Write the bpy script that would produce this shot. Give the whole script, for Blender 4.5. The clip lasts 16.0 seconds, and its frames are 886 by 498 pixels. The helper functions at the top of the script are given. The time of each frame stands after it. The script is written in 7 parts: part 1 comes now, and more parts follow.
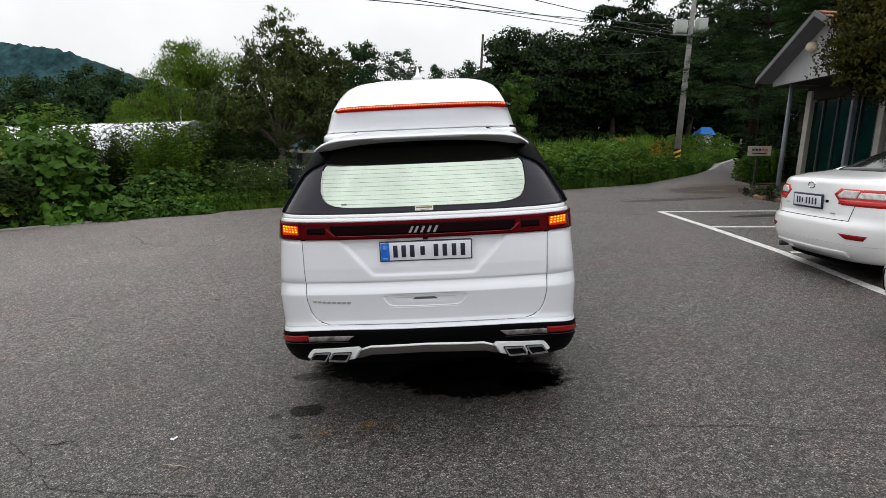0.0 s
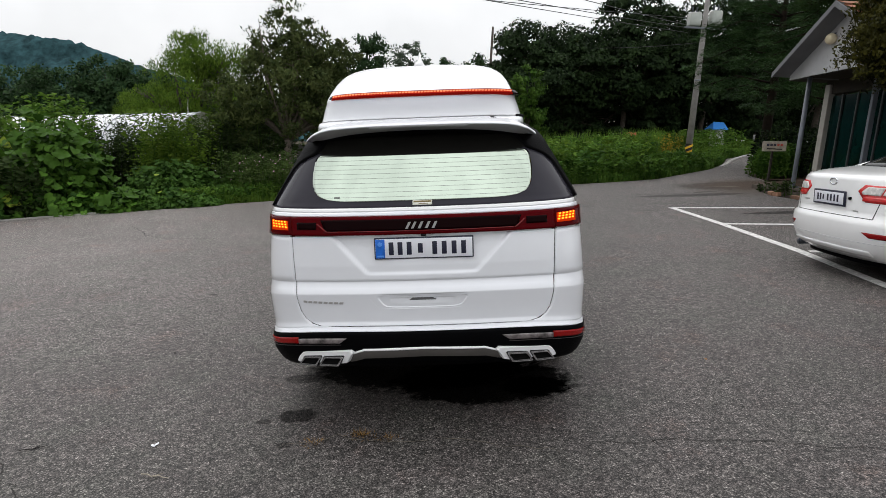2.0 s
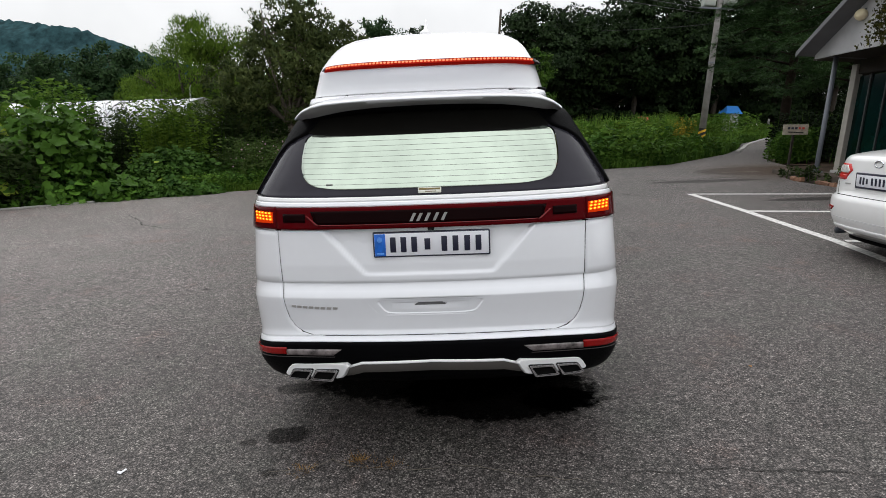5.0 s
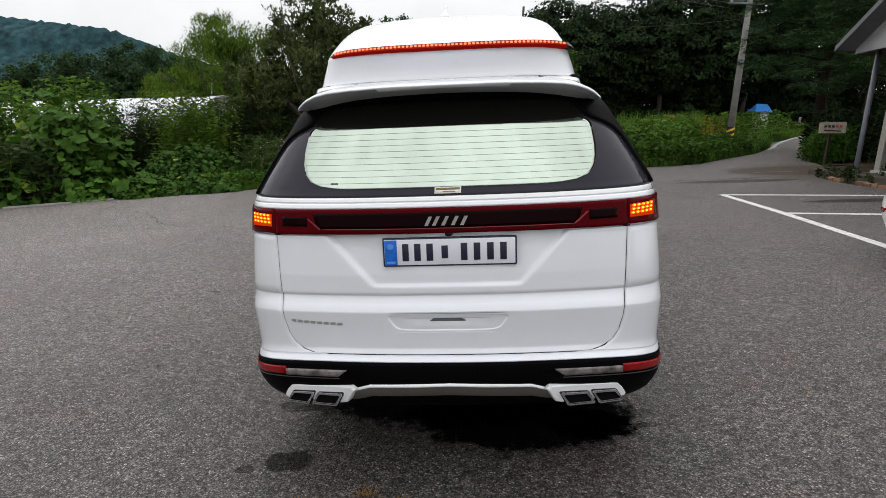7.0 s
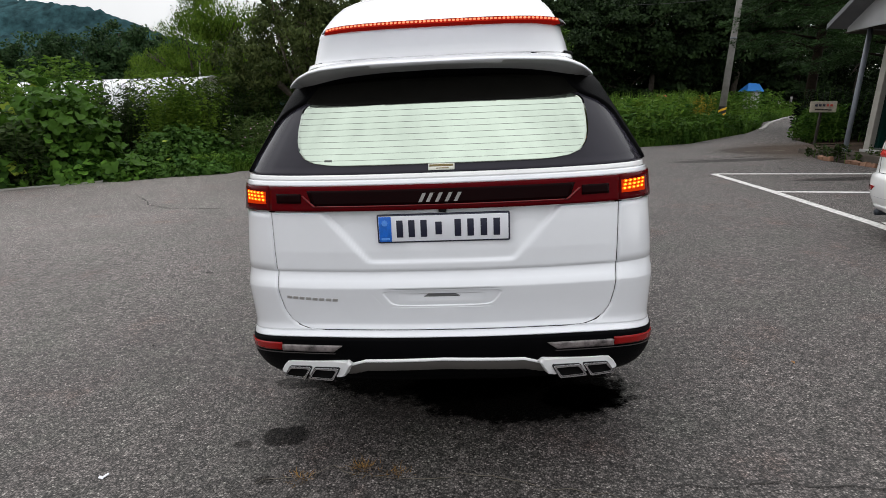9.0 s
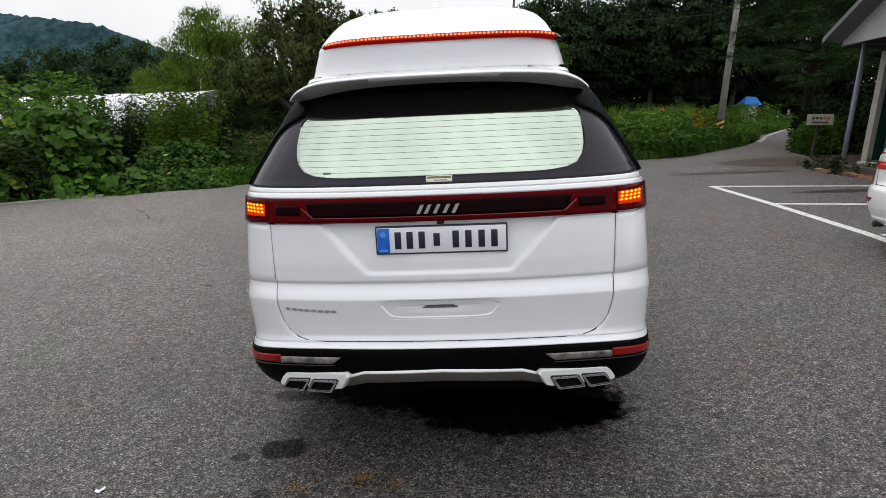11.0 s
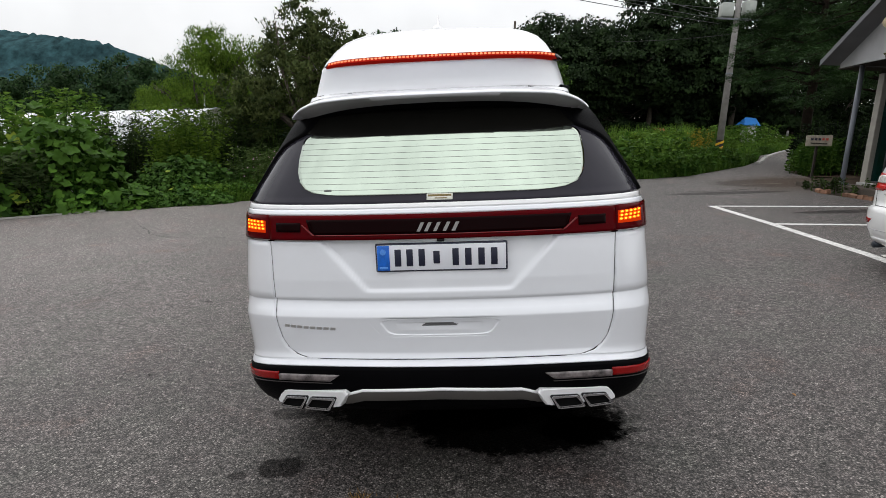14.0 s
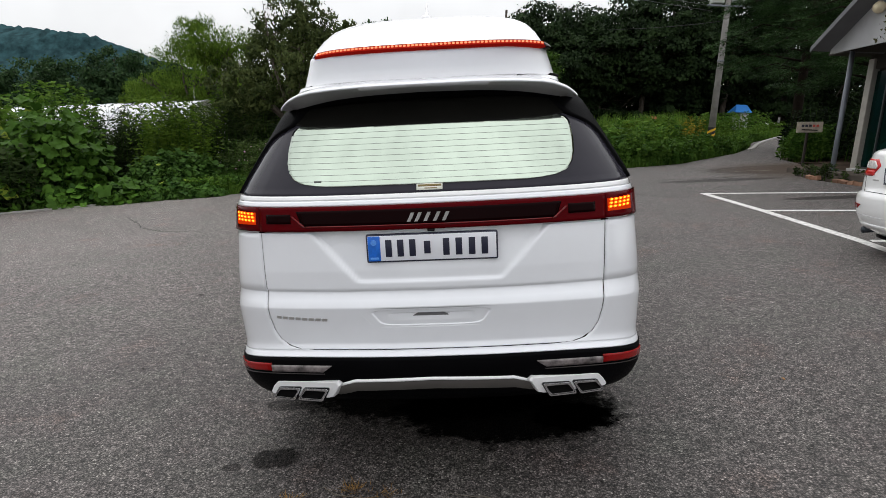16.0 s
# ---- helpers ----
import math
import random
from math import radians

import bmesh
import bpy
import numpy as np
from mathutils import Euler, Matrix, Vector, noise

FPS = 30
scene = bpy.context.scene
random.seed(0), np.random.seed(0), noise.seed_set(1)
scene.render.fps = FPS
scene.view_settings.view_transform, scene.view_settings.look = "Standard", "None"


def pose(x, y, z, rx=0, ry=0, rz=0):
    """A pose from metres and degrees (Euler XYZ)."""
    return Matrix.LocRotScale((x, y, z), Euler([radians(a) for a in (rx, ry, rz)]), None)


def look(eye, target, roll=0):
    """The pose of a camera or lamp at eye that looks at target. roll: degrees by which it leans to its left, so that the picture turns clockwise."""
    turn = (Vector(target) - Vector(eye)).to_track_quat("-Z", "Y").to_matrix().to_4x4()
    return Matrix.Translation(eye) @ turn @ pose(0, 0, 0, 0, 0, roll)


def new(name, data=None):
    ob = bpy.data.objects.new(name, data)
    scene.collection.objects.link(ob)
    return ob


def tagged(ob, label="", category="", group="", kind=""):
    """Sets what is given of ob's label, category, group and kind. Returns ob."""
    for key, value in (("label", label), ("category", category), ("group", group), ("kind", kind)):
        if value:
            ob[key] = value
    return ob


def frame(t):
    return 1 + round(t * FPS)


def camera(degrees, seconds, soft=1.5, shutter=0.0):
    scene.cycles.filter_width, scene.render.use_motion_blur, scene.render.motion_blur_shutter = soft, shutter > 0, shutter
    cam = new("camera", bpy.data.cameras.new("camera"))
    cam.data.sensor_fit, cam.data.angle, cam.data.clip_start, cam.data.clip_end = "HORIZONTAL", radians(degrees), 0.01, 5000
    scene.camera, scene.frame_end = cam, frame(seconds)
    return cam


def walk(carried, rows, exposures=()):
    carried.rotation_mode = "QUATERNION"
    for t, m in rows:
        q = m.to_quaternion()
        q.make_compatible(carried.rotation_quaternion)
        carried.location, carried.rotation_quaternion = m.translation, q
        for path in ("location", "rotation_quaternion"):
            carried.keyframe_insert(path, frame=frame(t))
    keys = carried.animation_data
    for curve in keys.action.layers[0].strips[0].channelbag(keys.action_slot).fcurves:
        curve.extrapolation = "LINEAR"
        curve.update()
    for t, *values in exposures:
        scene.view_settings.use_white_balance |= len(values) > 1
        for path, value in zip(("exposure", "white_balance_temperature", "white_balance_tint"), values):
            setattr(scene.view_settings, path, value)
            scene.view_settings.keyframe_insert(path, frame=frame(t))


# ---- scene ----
cam = camera(76.0, 16.0, soft=0.5)
# the parking lot slopes down to its west side by SLOPE degrees; LOT is its plane
SLOPE = 5.0
LOT = pose(0, 0, 0, 0, -SLOPE, 0)
PATH = [
    (0, (0.063, -0.002, 1.592), (0.04, 1.97, 1.258), -2.4),
    (0.5, (0.033, 0.006, 1.583), (0.037, 1.978, 1.25), -2.2),
    (1, (0.038, 0.047, 1.573), (0.05, 2.015, 1.221), -2.2),
    (1.5, (0.058, 0.136, 1.575), (0.03, 2.106, 1.232), -1.7),
    (2, (0.108, 0.226, 1.571), (0.056, 2.194, 1.217), -2.0),
    (2.5, (0.146, 0.272, 1.558), (0.061, 2.233, 1.176), -2.1),
    (3, (0.132, 0.338, 1.557), (0.055, 2.305, 1.202), -2.1),
    (3.5, (0.108, 0.43, 1.56), (0.035, 2.392, 1.181), -2.2),
    (4, (0.079, 0.501, 1.554), (0.032, 2.463, 1.167), -2.1),
    (4.2, (0.07, 0.524, 1.551), (0.032, 2.484, 1.156), -2.4),
    (6.3, (0.101, 0.987, 1.504), (-0.057, 2.941, 1.109), -1.9),
    (6.5, (0.096, 1.007, 1.506), (-0.058, 2.964, 1.122), -1.8),
    (7, (0.069, 1.018, 1.503), (-0.08, 2.972, 1.104), -2.2),
    (7.5, (0.065, 0.999, 1.508), (-0.084, 2.956, 1.123), -2.0),
    (8, (0.057, 0.99, 1.5), (-0.129, 2.936, 1.077), -2.7),
    (8.5, (0.051, 0.99, 1.49), (-0.087, 2.935, 1.044), -2.0),
    (9, (0.064, 0.99, 1.486), (-0.06, 2.932, 1.023), -2.4),
    (9.5, (0.07, 0.988, 1.488), (-0.066, 2.932, 1.037), -2.8),
    (12, (0.077, 0.978, 1.475), (-0.034, 2.932, 1.063), -2.5),
    (12.5, (0.082, 0.985, 1.473), (-0.024, 2.939, 1.058), -3.1),
    (13, (0.085, 0.989, 1.477), (-0.036, 2.946, 1.082), -2.8),
    (13.5, (0.079, 0.984, 1.483), (-0.034, 2.948, 1.127), -1.8),
    (14, (0.074, 0.977, 1.482), (-0.048, 2.942, 1.125), -2.1),
    (14.5, (0.072, 0.972, 1.48), (-0.046, 2.933, 1.109), -2.3),
    (15, (0.074, 0.97, 1.479), (-0.031, 2.933, 1.111), -2.5),
    (15.5, (0.084, 0.972, 1.479), (-0.008, 2.937, 1.115), -2.8),
    (16, (0.088, 0.972, 1.479), (-0.014, 2.931, 1.089), -2.7),
]
walk(cam, [(t, LOT @ look(eye, target, roll)) for t, eye, target, roll in PATH])

# ---- world, sun, exposure ----
def tree_of(owner):
    owner.use_nodes = True
    nt = owner.node_tree
    nt.nodes.clear()
    return nt


def node(nt, kind, op="", clamp=True, **sets):
    n = nt.nodes.new(kind)
    if op:
        n.operation = op
    if kind == "ShaderNodeMapRange":
        n.clamp = clamp
    if kind == "ShaderNodeMix":
        n.data_type = "RGBA"
    for key, value in sets.items():
        n.inputs[key.replace("_", " ")].default_value = value
    return n


def link(nt, a, out, b, inp):
    nt.links.new(a.outputs[out], b.inputs[inp])


SUN_ELEV, SUN_ROT = 62.0, -35.0
world = bpy.data.worlds.new("overcast")
scene.world = world
nt = tree_of(world)
sky = node(nt, "ShaderNodeTexSky")
sky.sky_type, sky.sun_disc, sky.dust_density = "NISHITA", False, 3.0
sky.sun_elevation, sky.sun_rotation = radians(SUN_ELEV), radians(SUN_ROT)
tc = node(nt, "ShaderNodeTexCoord")
sep = node(nt, "ShaderNodeSeparateXYZ")
link(nt, tc, "Generated", sep, 0)
lift = node(nt, "ShaderNodeMapRange", clamp=True, From_Min=0.0, From_Max=0.9, To_Min=12.6, To_Max=23.0)
link(nt, sep, "Z", lift, 0)
cloud = node(nt, "ShaderNodeTexNoise", Scale=3.6, Detail=5.0, Roughness=0.55)
link(nt, tc, "Generated", cloud, "Vector")
cl = node(nt, "ShaderNodeMapRange", clamp=True, From_Min=0.32, From_Max=0.7, To_Min=0.88, To_Max=1.06)
link(nt, cloud, "Fac", cl, 0)
mul = node(nt, "ShaderNodeMath", op="MULTIPLY")
link(nt, lift, 0, mul, 0)
link(nt, cl, 0, mul, 1)
tint = node(nt, "ShaderNodeVectorMath", op="SCALE")
tint.inputs[0].default_value = (0.99, 1.0, 1.015)
link(nt, mul, 0, tint, "Scale")
mix = node(nt, "ShaderNodeMix", Factor=0.93)
link(nt, sky, 0, mix, 6)
link(nt, tint, 0, mix, 7)
bg = node(nt, "ShaderNodeBackground", Strength=0.1)
link(nt, mix, 2, bg, "Color")
wo = node(nt, "ShaderNodeOutputWorld")
link(nt, bg, 0, wo, 0)

sun = new("sun", bpy.data.lights.new("sun", "SUN"))
sun.data.energy, sun.data.angle, sun.data.color = 0.7, radians(25), (1.0, 0.97, 0.93)
ce, se = math.cos(radians(SUN_ELEV)), math.sin(radians(SUN_ELEV))
sun.matrix_world = look((40 * ce * math.sin(radians(SUN_ROT)), 40 * ce * math.cos(radians(SUN_ROT)), 40 * se), (0, 0, 0))
scene.view_settings.exposure = -0.5


# ---- materials ----
def material(name, color, rough=0.6, metal=0.0, vary=0.15, scale=6.0, bump=0.0, bump_scale=60.0, coat=0.0, island=0.0, spec=0.5, random_ob=0.0):
    """A plain surface with stains at a large scale, grain at a small one, and relief."""
    m = bpy.data.materials.new(name)
    nt = tree_of(m)
    out = node(nt, "ShaderNodeOutputMaterial")
    b = node(nt, "ShaderNodeBsdfPrincipled", Roughness=rough, Metallic=metal, Coat_Weight=coat, Coat_Roughness=0.04)
    b.inputs["Specular IOR Level"].default_value = spec
    link(nt, b, 0, out, 0)
    tc = node(nt, "ShaderNodeTexCoord")
    big = node(nt, "ShaderNodeTexNoise", Scale=scale, Detail=6.0, Roughness=0.6)
    link(nt, tc, "Object", big, "Vector")
    rng = node(nt, "ShaderNodeMapRange", clamp=False, From_Min=0.3, From_Max=0.7, To_Min=1 - vary, To_Max=1 + vary)
    link(nt, big, "Fac", rng, 0)
    last = rng
    if island or random_ob:
        if island:
            g, k, amount = node(nt, "ShaderNodeNewGeometry"), "Random Per Island", island
        else:
            g, k, amount = node(nt, "ShaderNodeObjectInfo"), "Random", random_ob
        r2 = node(nt, "ShaderNodeMapRange", To_Min=1 - amount, To_Max=1 + amount)
        link(nt, g, k, r2, 0)
        mm = node(nt, "ShaderNodeMath", op="MULTIPLY")
        link(nt, last, 0, mm, 0)
        link(nt, r2, 0, mm, 1)
        last = mm
    sc = node(nt, "ShaderNodeVectorMath", op="SCALE")
    sc.inputs[0].default_value = color
    link(nt, last, 0, sc, "Scale")
    link(nt, sc, 0, b, "Base Color")
    if bump:
        fine = node(nt, "ShaderNodeTexNoise", Scale=bump_scale, Detail=4.0)
        link(nt, tc, "Object", fine, "Vector")
        bu = node(nt, "ShaderNodeBump", Strength=bump, Distance=0.01)
        link(nt, fine, "Fac", bu, "Height")
        link(nt, bu, 0, b, "Normal")
    return m


def leaf_material(name, color, other, vary=0.35, gloss=0.6, through_light=0.25, leafwise=0.5, tufts=2.4):
    """Leaves: two greens, mixed leaf by leaf, that let some light through."""
    m = bpy.data.materials.new(name)
    nt = tree_of(m)
    out = node(nt, "ShaderNodeOutputMaterial")
    g = node(nt, "ShaderNodeNewGeometry")
    mx = node(nt, "ShaderNodeMix")
    mx.inputs[6].default_value, mx.inputs[7].default_value = (*color, 1), (*other, 1)
    tc = node(nt, "ShaderNodeTexCoord")
    big = node(nt, "ShaderNodeTexNoise", Scale=0.9, Detail=3.0)
    link(nt, tc, "Object", big, "Vector")
    tuft = node(nt, "ShaderNodeTexNoise", Scale=tufts, Detail=2.0)
    link(nt, tc, "Object", tuft, "Vector")
    stretch = node(nt, "ShaderNodeMapRange", From_Min=0.34, From_Max=0.66)
    link(nt, tuft, "Fac", stretch, 0)
    blend = node(nt, "ShaderNodeMath", op="MULTIPLY_ADD")
    blend.inputs[1].default_value = leafwise
    link(nt, g, "Random Per Island", blend, 0)
    rest = node(nt, "ShaderNodeMath", op="MULTIPLY")
    rest.inputs[1].default_value = 1 - leafwise
    link(nt, stretch, 0, rest, 0)
    link(nt, rest, 0, blend, 2)
    link(nt, blend, 0, mx, 0)
    rng = node(nt, "ShaderNodeMapRange", From_Min=0.3, From_Max=0.7, To_Min=1 - vary, To_Max=1 + vary)
    link(nt, big, "Fac", rng, 0)
    sc = node(nt, "ShaderNodeVectorMath", op="SCALE")
    link(nt, mx, 2, sc, 0)
    link(nt, rng, 0, sc, "Scale")
    b = node(nt, "ShaderNodeBsdfPrincipled", Roughness=gloss)
    b.inputs["Specular IOR Level"].default_value = 0.07
    t = node(nt, "ShaderNodeBsdfTranslucent")
    link(nt, sc, 0, b, "Base Color")
    link(nt, sc, 0, t, "Color")
    ms = node(nt, "ShaderNodeMixShader", Fac=through_light)
    link(nt, b, 0, ms, 1)
    link(nt, t, 0, ms, 2)
    link(nt, ms, 0, out, 0)
    return m


def glow(name, color, strength):
    m = bpy.data.materials.new(name)
    nt = tree_of(m)
    out = node(nt, "ShaderNodeOutputMaterial")
    e = node(nt, "ShaderNodeEmission", Strength=strength)
    e.inputs[0].default_value = (*color, 1)
    link(nt, e, 0, out, 0)
    return m


def asphalt_material():
    """Worn asphalt: pale and dark stones, patches, tyre-polished areas, oily stains; open-sky light and van shade put
    into the colour.
    """
    m = bpy.data.materials.new("asphalt")
    nt = tree_of(m)
    out = node(nt, "ShaderNodeOutputMaterial")
    b = node(nt, "ShaderNodeBsdfPrincipled", Roughness=0.62)
    b.inputs["Specular IOR Level"].default_value = 0.5
    link(nt, b, 0, out, 0)
    tc = node(nt, "ShaderNodeTexCoord")
    stone = node(nt, "ShaderNodeTexVoronoi", Scale=112.0)
    link(nt, tc, "Object", stone, "Vector")
    sepc = node(nt, "ShaderNodeSeparateColor")
    link(nt, stone, "Color", sepc, 0)
    grain = node(nt, "ShaderNodeTexNoise", Scale=190.0, Detail=3.0, Roughness=0.7)
    link(nt, tc, "Object", grain, "Vector")
    r1 = node(nt, "ShaderNodeValToRGB")
    e = r1.color_ramp.elements
    e[0].position, e[0].color = 0.0, (0.034, 0.031, 0.029, 1)
    e[1].position, e[1].color = 1.0, (0.40, 0.37, 0.345, 1)
    for pos, val in ((0.2, 0.060), (0.42, 0.114), (0.8, 0.162), (0.95, 0.24)):
        k = e.new(pos)
        k.color = (val * 1.125, val, val * 0.95, 1)
    link(nt, sepc, 0, r1, 0)
    r2 = node(nt, "ShaderNodeMapRange", clamp=False, From_Min=0.3, From_Max=0.7, To_Min=0.6, To_Max=1.36)
    link(nt, grain, "Fac", r2, 0)
    big = node(nt, "ShaderNodeTexNoise", Scale=0.35, Detail=7.0, Roughness=0.62)
    link(nt, tc, "Object", big, "Vector")
    r3 = node(nt, "ShaderNodeMapRange", clamp=False, From_Min=0.3, From_Max=0.7, To_Min=1.0, To_Max=1.45)
    link(nt, big, "Fac", r3, 0)
    mm = node(nt, "ShaderNodeMath", op="MULTIPLY")
    link(nt, r2, 0, mm, 0)
    link(nt, r3, 0, mm, 1)
    last = mm
    oil_shade = None
    # oily stains and dark patches: place, radius, stretch in x, strength
    wob = node(nt, "ShaderNodeTexNoise", Scale=14.0, Detail=8.0, Roughness=0.7)
    link(nt, tc, "Object", wob, "Vector")
    # the broad ones at the van's tail paint its shade over wet ground
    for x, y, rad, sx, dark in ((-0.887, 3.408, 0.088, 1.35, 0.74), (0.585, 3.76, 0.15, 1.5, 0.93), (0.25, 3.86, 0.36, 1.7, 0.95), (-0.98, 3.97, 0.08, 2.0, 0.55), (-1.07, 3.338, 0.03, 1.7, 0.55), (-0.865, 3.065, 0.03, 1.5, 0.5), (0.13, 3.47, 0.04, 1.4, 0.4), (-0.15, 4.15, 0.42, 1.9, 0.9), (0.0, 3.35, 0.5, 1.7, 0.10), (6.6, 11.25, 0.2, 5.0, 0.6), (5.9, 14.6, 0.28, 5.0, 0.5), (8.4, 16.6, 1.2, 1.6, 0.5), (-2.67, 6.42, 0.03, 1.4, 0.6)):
        mp = node(nt, "ShaderNodeMapping")
        mp.inputs["Location"].default_value = (-x / sx, -y, 0)
        mp.inputs["Scale"].default_value = (1 / sx, 1, 0)
        link(nt, tc, "Object", mp, 0)
        ln = node(nt, "ShaderNodeVectorMath", op="LENGTH")
        link(nt, mp, 0, ln, 0)
        ad = node(nt, "ShaderNodeMath", op="MULTIPLY_ADD")
        ad.inputs[1].default_value, ad.inputs[2].default_value = 0.9 * rad, -0.45 * rad
        link(nt, wob, "Fac", ad, 0)
        su = node(nt, "ShaderNodeMath", op="ADD")
        link(nt, ln, "Value", su, 0)
        link(nt, ad, 0, su, 1)
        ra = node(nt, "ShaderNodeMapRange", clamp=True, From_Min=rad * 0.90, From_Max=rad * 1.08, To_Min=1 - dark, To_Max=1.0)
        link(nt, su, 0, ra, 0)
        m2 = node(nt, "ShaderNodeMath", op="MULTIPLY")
        if oil_shade is None:
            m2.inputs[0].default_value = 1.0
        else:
            link(nt, oil_shade, 0, m2, 0)
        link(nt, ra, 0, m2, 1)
        oil_shade = m2
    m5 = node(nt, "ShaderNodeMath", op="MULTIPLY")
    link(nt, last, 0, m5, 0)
    link(nt, oil_shade, 0, m5, 1)
    gl = node(nt, "ShaderNodeMath", op="MULTIPLY")
    gl.inputs[1].default_value = 0.38
    link(nt, oil_shade, 0, gl, 0)
    link(nt, gl, 0, b, "Specular IOR Level")
    # clusters of coarse and fine stone
    mid = node(nt, "ShaderNodeTexVoronoi", Scale=42.0)
    link(nt, tc, "Object", mid, "Vector")
    midc = node(nt, "ShaderNodeSeparateColor")
    link(nt, mid, "Color", midc, 0)
    midr = node(nt, "ShaderNodeMapRange", To_Min=0.62, To_Max=1.38)
    link(nt, midc, 0, midr, 0)
    m6 = node(nt, "ShaderNodeMath", op="MULTIPLY")
    link(nt, m5, 0, m6, 0)
    link(nt, midr, 0, m6, 1)
    mottle = node(nt, "ShaderNodeTexNoise", Scale=17.0, Detail=5.0, Roughness=0.75)
    link(nt, tc, "Object", mottle, "Vector")
    mor = node(nt, "ShaderNodeMapRange", clamp=False, From_Min=0.3, From_Max=0.7, To_Min=0.78, To_Max=1.22)
    link(nt, mottle, "Fac", mor, 0)
    m9 = node(nt, "ShaderNodeMath", op="MULTIPLY")
    link(nt, m6, 0, m9, 0)
    link(nt, mor, 0, m9, 1)
    last = m9
    # paler to the west: a worn strip, plus open-sky light put into the colour
    warp = node(nt, "ShaderNodeTexNoise", Scale=0.5, Detail=5.0)
    link(nt, tc, "Object", warp, "Vector")
    sx_ = node(nt, "ShaderNodeSeparateXYZ")
    link(nt, tc, "Object", sx_, 0)
    wx = node(nt, "ShaderNodeMath", op="MULTIPLY_ADD")
    wx.inputs[1].default_value = 2.4
    link(nt, warp, "Fac", wx, 0)
    link(nt, sx_, "X", wx, 2)
    worn = node(nt, "ShaderNodeMapRange", From_Min=-6.0, From_Max=0.4, To_Min=1.68, To_Max=0.92)
    link(nt, wx, 0, worn, 0)
    bays = node(nt, "ShaderNodeMapRange", From_Min=2.6, From_Max=6.0, To_Min=1.0, To_Max=1.02)
    link(nt, wx, 0, bays, 0)
    m7 = node(nt, "ShaderNodeMath", op="MULTIPLY")
    link(nt, last, 0, m7, 0)
    link(nt, bays, 0, m7, 1)
    last = m7
    m4 = node(nt, "ShaderNodeMath", op="MULTIPLY")
    link(nt, last, 0, m4, 0)
    link(nt, worn, 0, m4, 1)
    last = m4
    # darker on the near side of the lot, in a soft ramp across the seam
    wy = node(nt, "ShaderNodeMath", op="MULTIPLY_ADD")
    wy.inputs[1].default_value = 1.1
    link(nt, warp, "Fac", wy, 0)
    link(nt, sx_, "Y", wy, 2)
    near_dark = node(nt, "ShaderNodeMapRange", From_Min=3.0, From_Max=5.6, To_Min=0.75, To_Max=1.0)
    link(nt, wy, 0, near_dark, 0)
    m8 = node(nt, "ShaderNodeMath", op="MULTIPLY")
    link(nt, last, 0, m8, 0)
    link(nt, near_dark, 0, m8, 1)
    last = m8
    # rusty dust and mossy film in loose patches
    dust = node(nt, "ShaderNodeTexNoise", Scale=1.7, Detail=8.0, Roughness=0.7)
    link(nt, tc, "Object", dust, "Vector")
    hue = node(nt, "ShaderNodeValToRGB")
    h = hue.color_ramp.elements
    h[0].position, h[0].color = 0.36, (0.96, 1.02, 0.97, 1)
    h[1].position, h[1].color = 0.70, (1.15, 0.95, 0.88, 1)
    for pos, col in ((0.47, (0.99, 1.0, 0.99, 1)), (0.57, (1.01, 0.99, 1.0, 1))):
        k = h.new(pos)
        k.color = col
    link(nt, dust, "Fac", hue, 0)
    tinted = node(nt, "ShaderNodeVectorMath", op="MULTIPLY")
    link(nt, r1, 0, tinted, 0)
    link(nt, hue, 0, tinted, 1)
    # dark pits between the stones
    pit = node(nt, "ShaderNodeMapRange", From_Min=0.30, From_Max=0.62, To_Min=1.0, To_Max=0.34)
    link(nt, stone, "Distance", pit, 0)
    m3 = node(nt, "ShaderNodeMath", op="MULTIPLY")
    link(nt, last, 0, m3, 0)
    link(nt, pit, 0, m3, 1)
    sc = node(nt, "ShaderNodeVectorMath", op="SCALE")
    link(nt, tinted, 0, sc, 0)
    link(nt, m3, 0, sc, "Scale")
    # brown earth washed over the lane's edge under the trees
    mp = node(nt, "ShaderNodeMapping")
    mp.inputs["Location"].default_value = (-8.7 / 1.9, -16.1 / 2.2, 0)
    mp.inputs["Scale"].default_value = (1 / 1.9, 1 / 2.2, 0)
    link(nt, tc, "Object", mp, 0)
    ln = node(nt, "ShaderNodeVectorMath", op="LENGTH")
    link(nt, mp, 0, ln, 0)
    ad = node(nt, "ShaderNodeMath", op="MULTIPLY_ADD")
    ad.inputs[1].default_value = 1.1
    link(nt, dust, "Fac", ad, 0)
    link(nt, ln, "Value", ad, 2)
    wash = node(nt, "ShaderNodeMapRange", From_Min=1.1, From_Max=1.9, To_Min=0.92, To_Max=0.0)
    link(nt, ad, 0, wash, 0)
    earth = node(nt, "ShaderNodeMix")
    earth.inputs[7].default_value = (0.060, 0.040, 0.028, 1)
    link(nt, wash, 0, earth, 0)
    link(nt, sc, 0, earth, 6)
    link(nt, earth, 2, b, "Base Color")
    bu = node(nt, "ShaderNodeBump", Strength=0.7, Distance=0.005)
    bu.invert = True
    link(nt, stone, "Distance", bu, "Height")
    link(nt, bu, 0, b, "Normal")
    return m


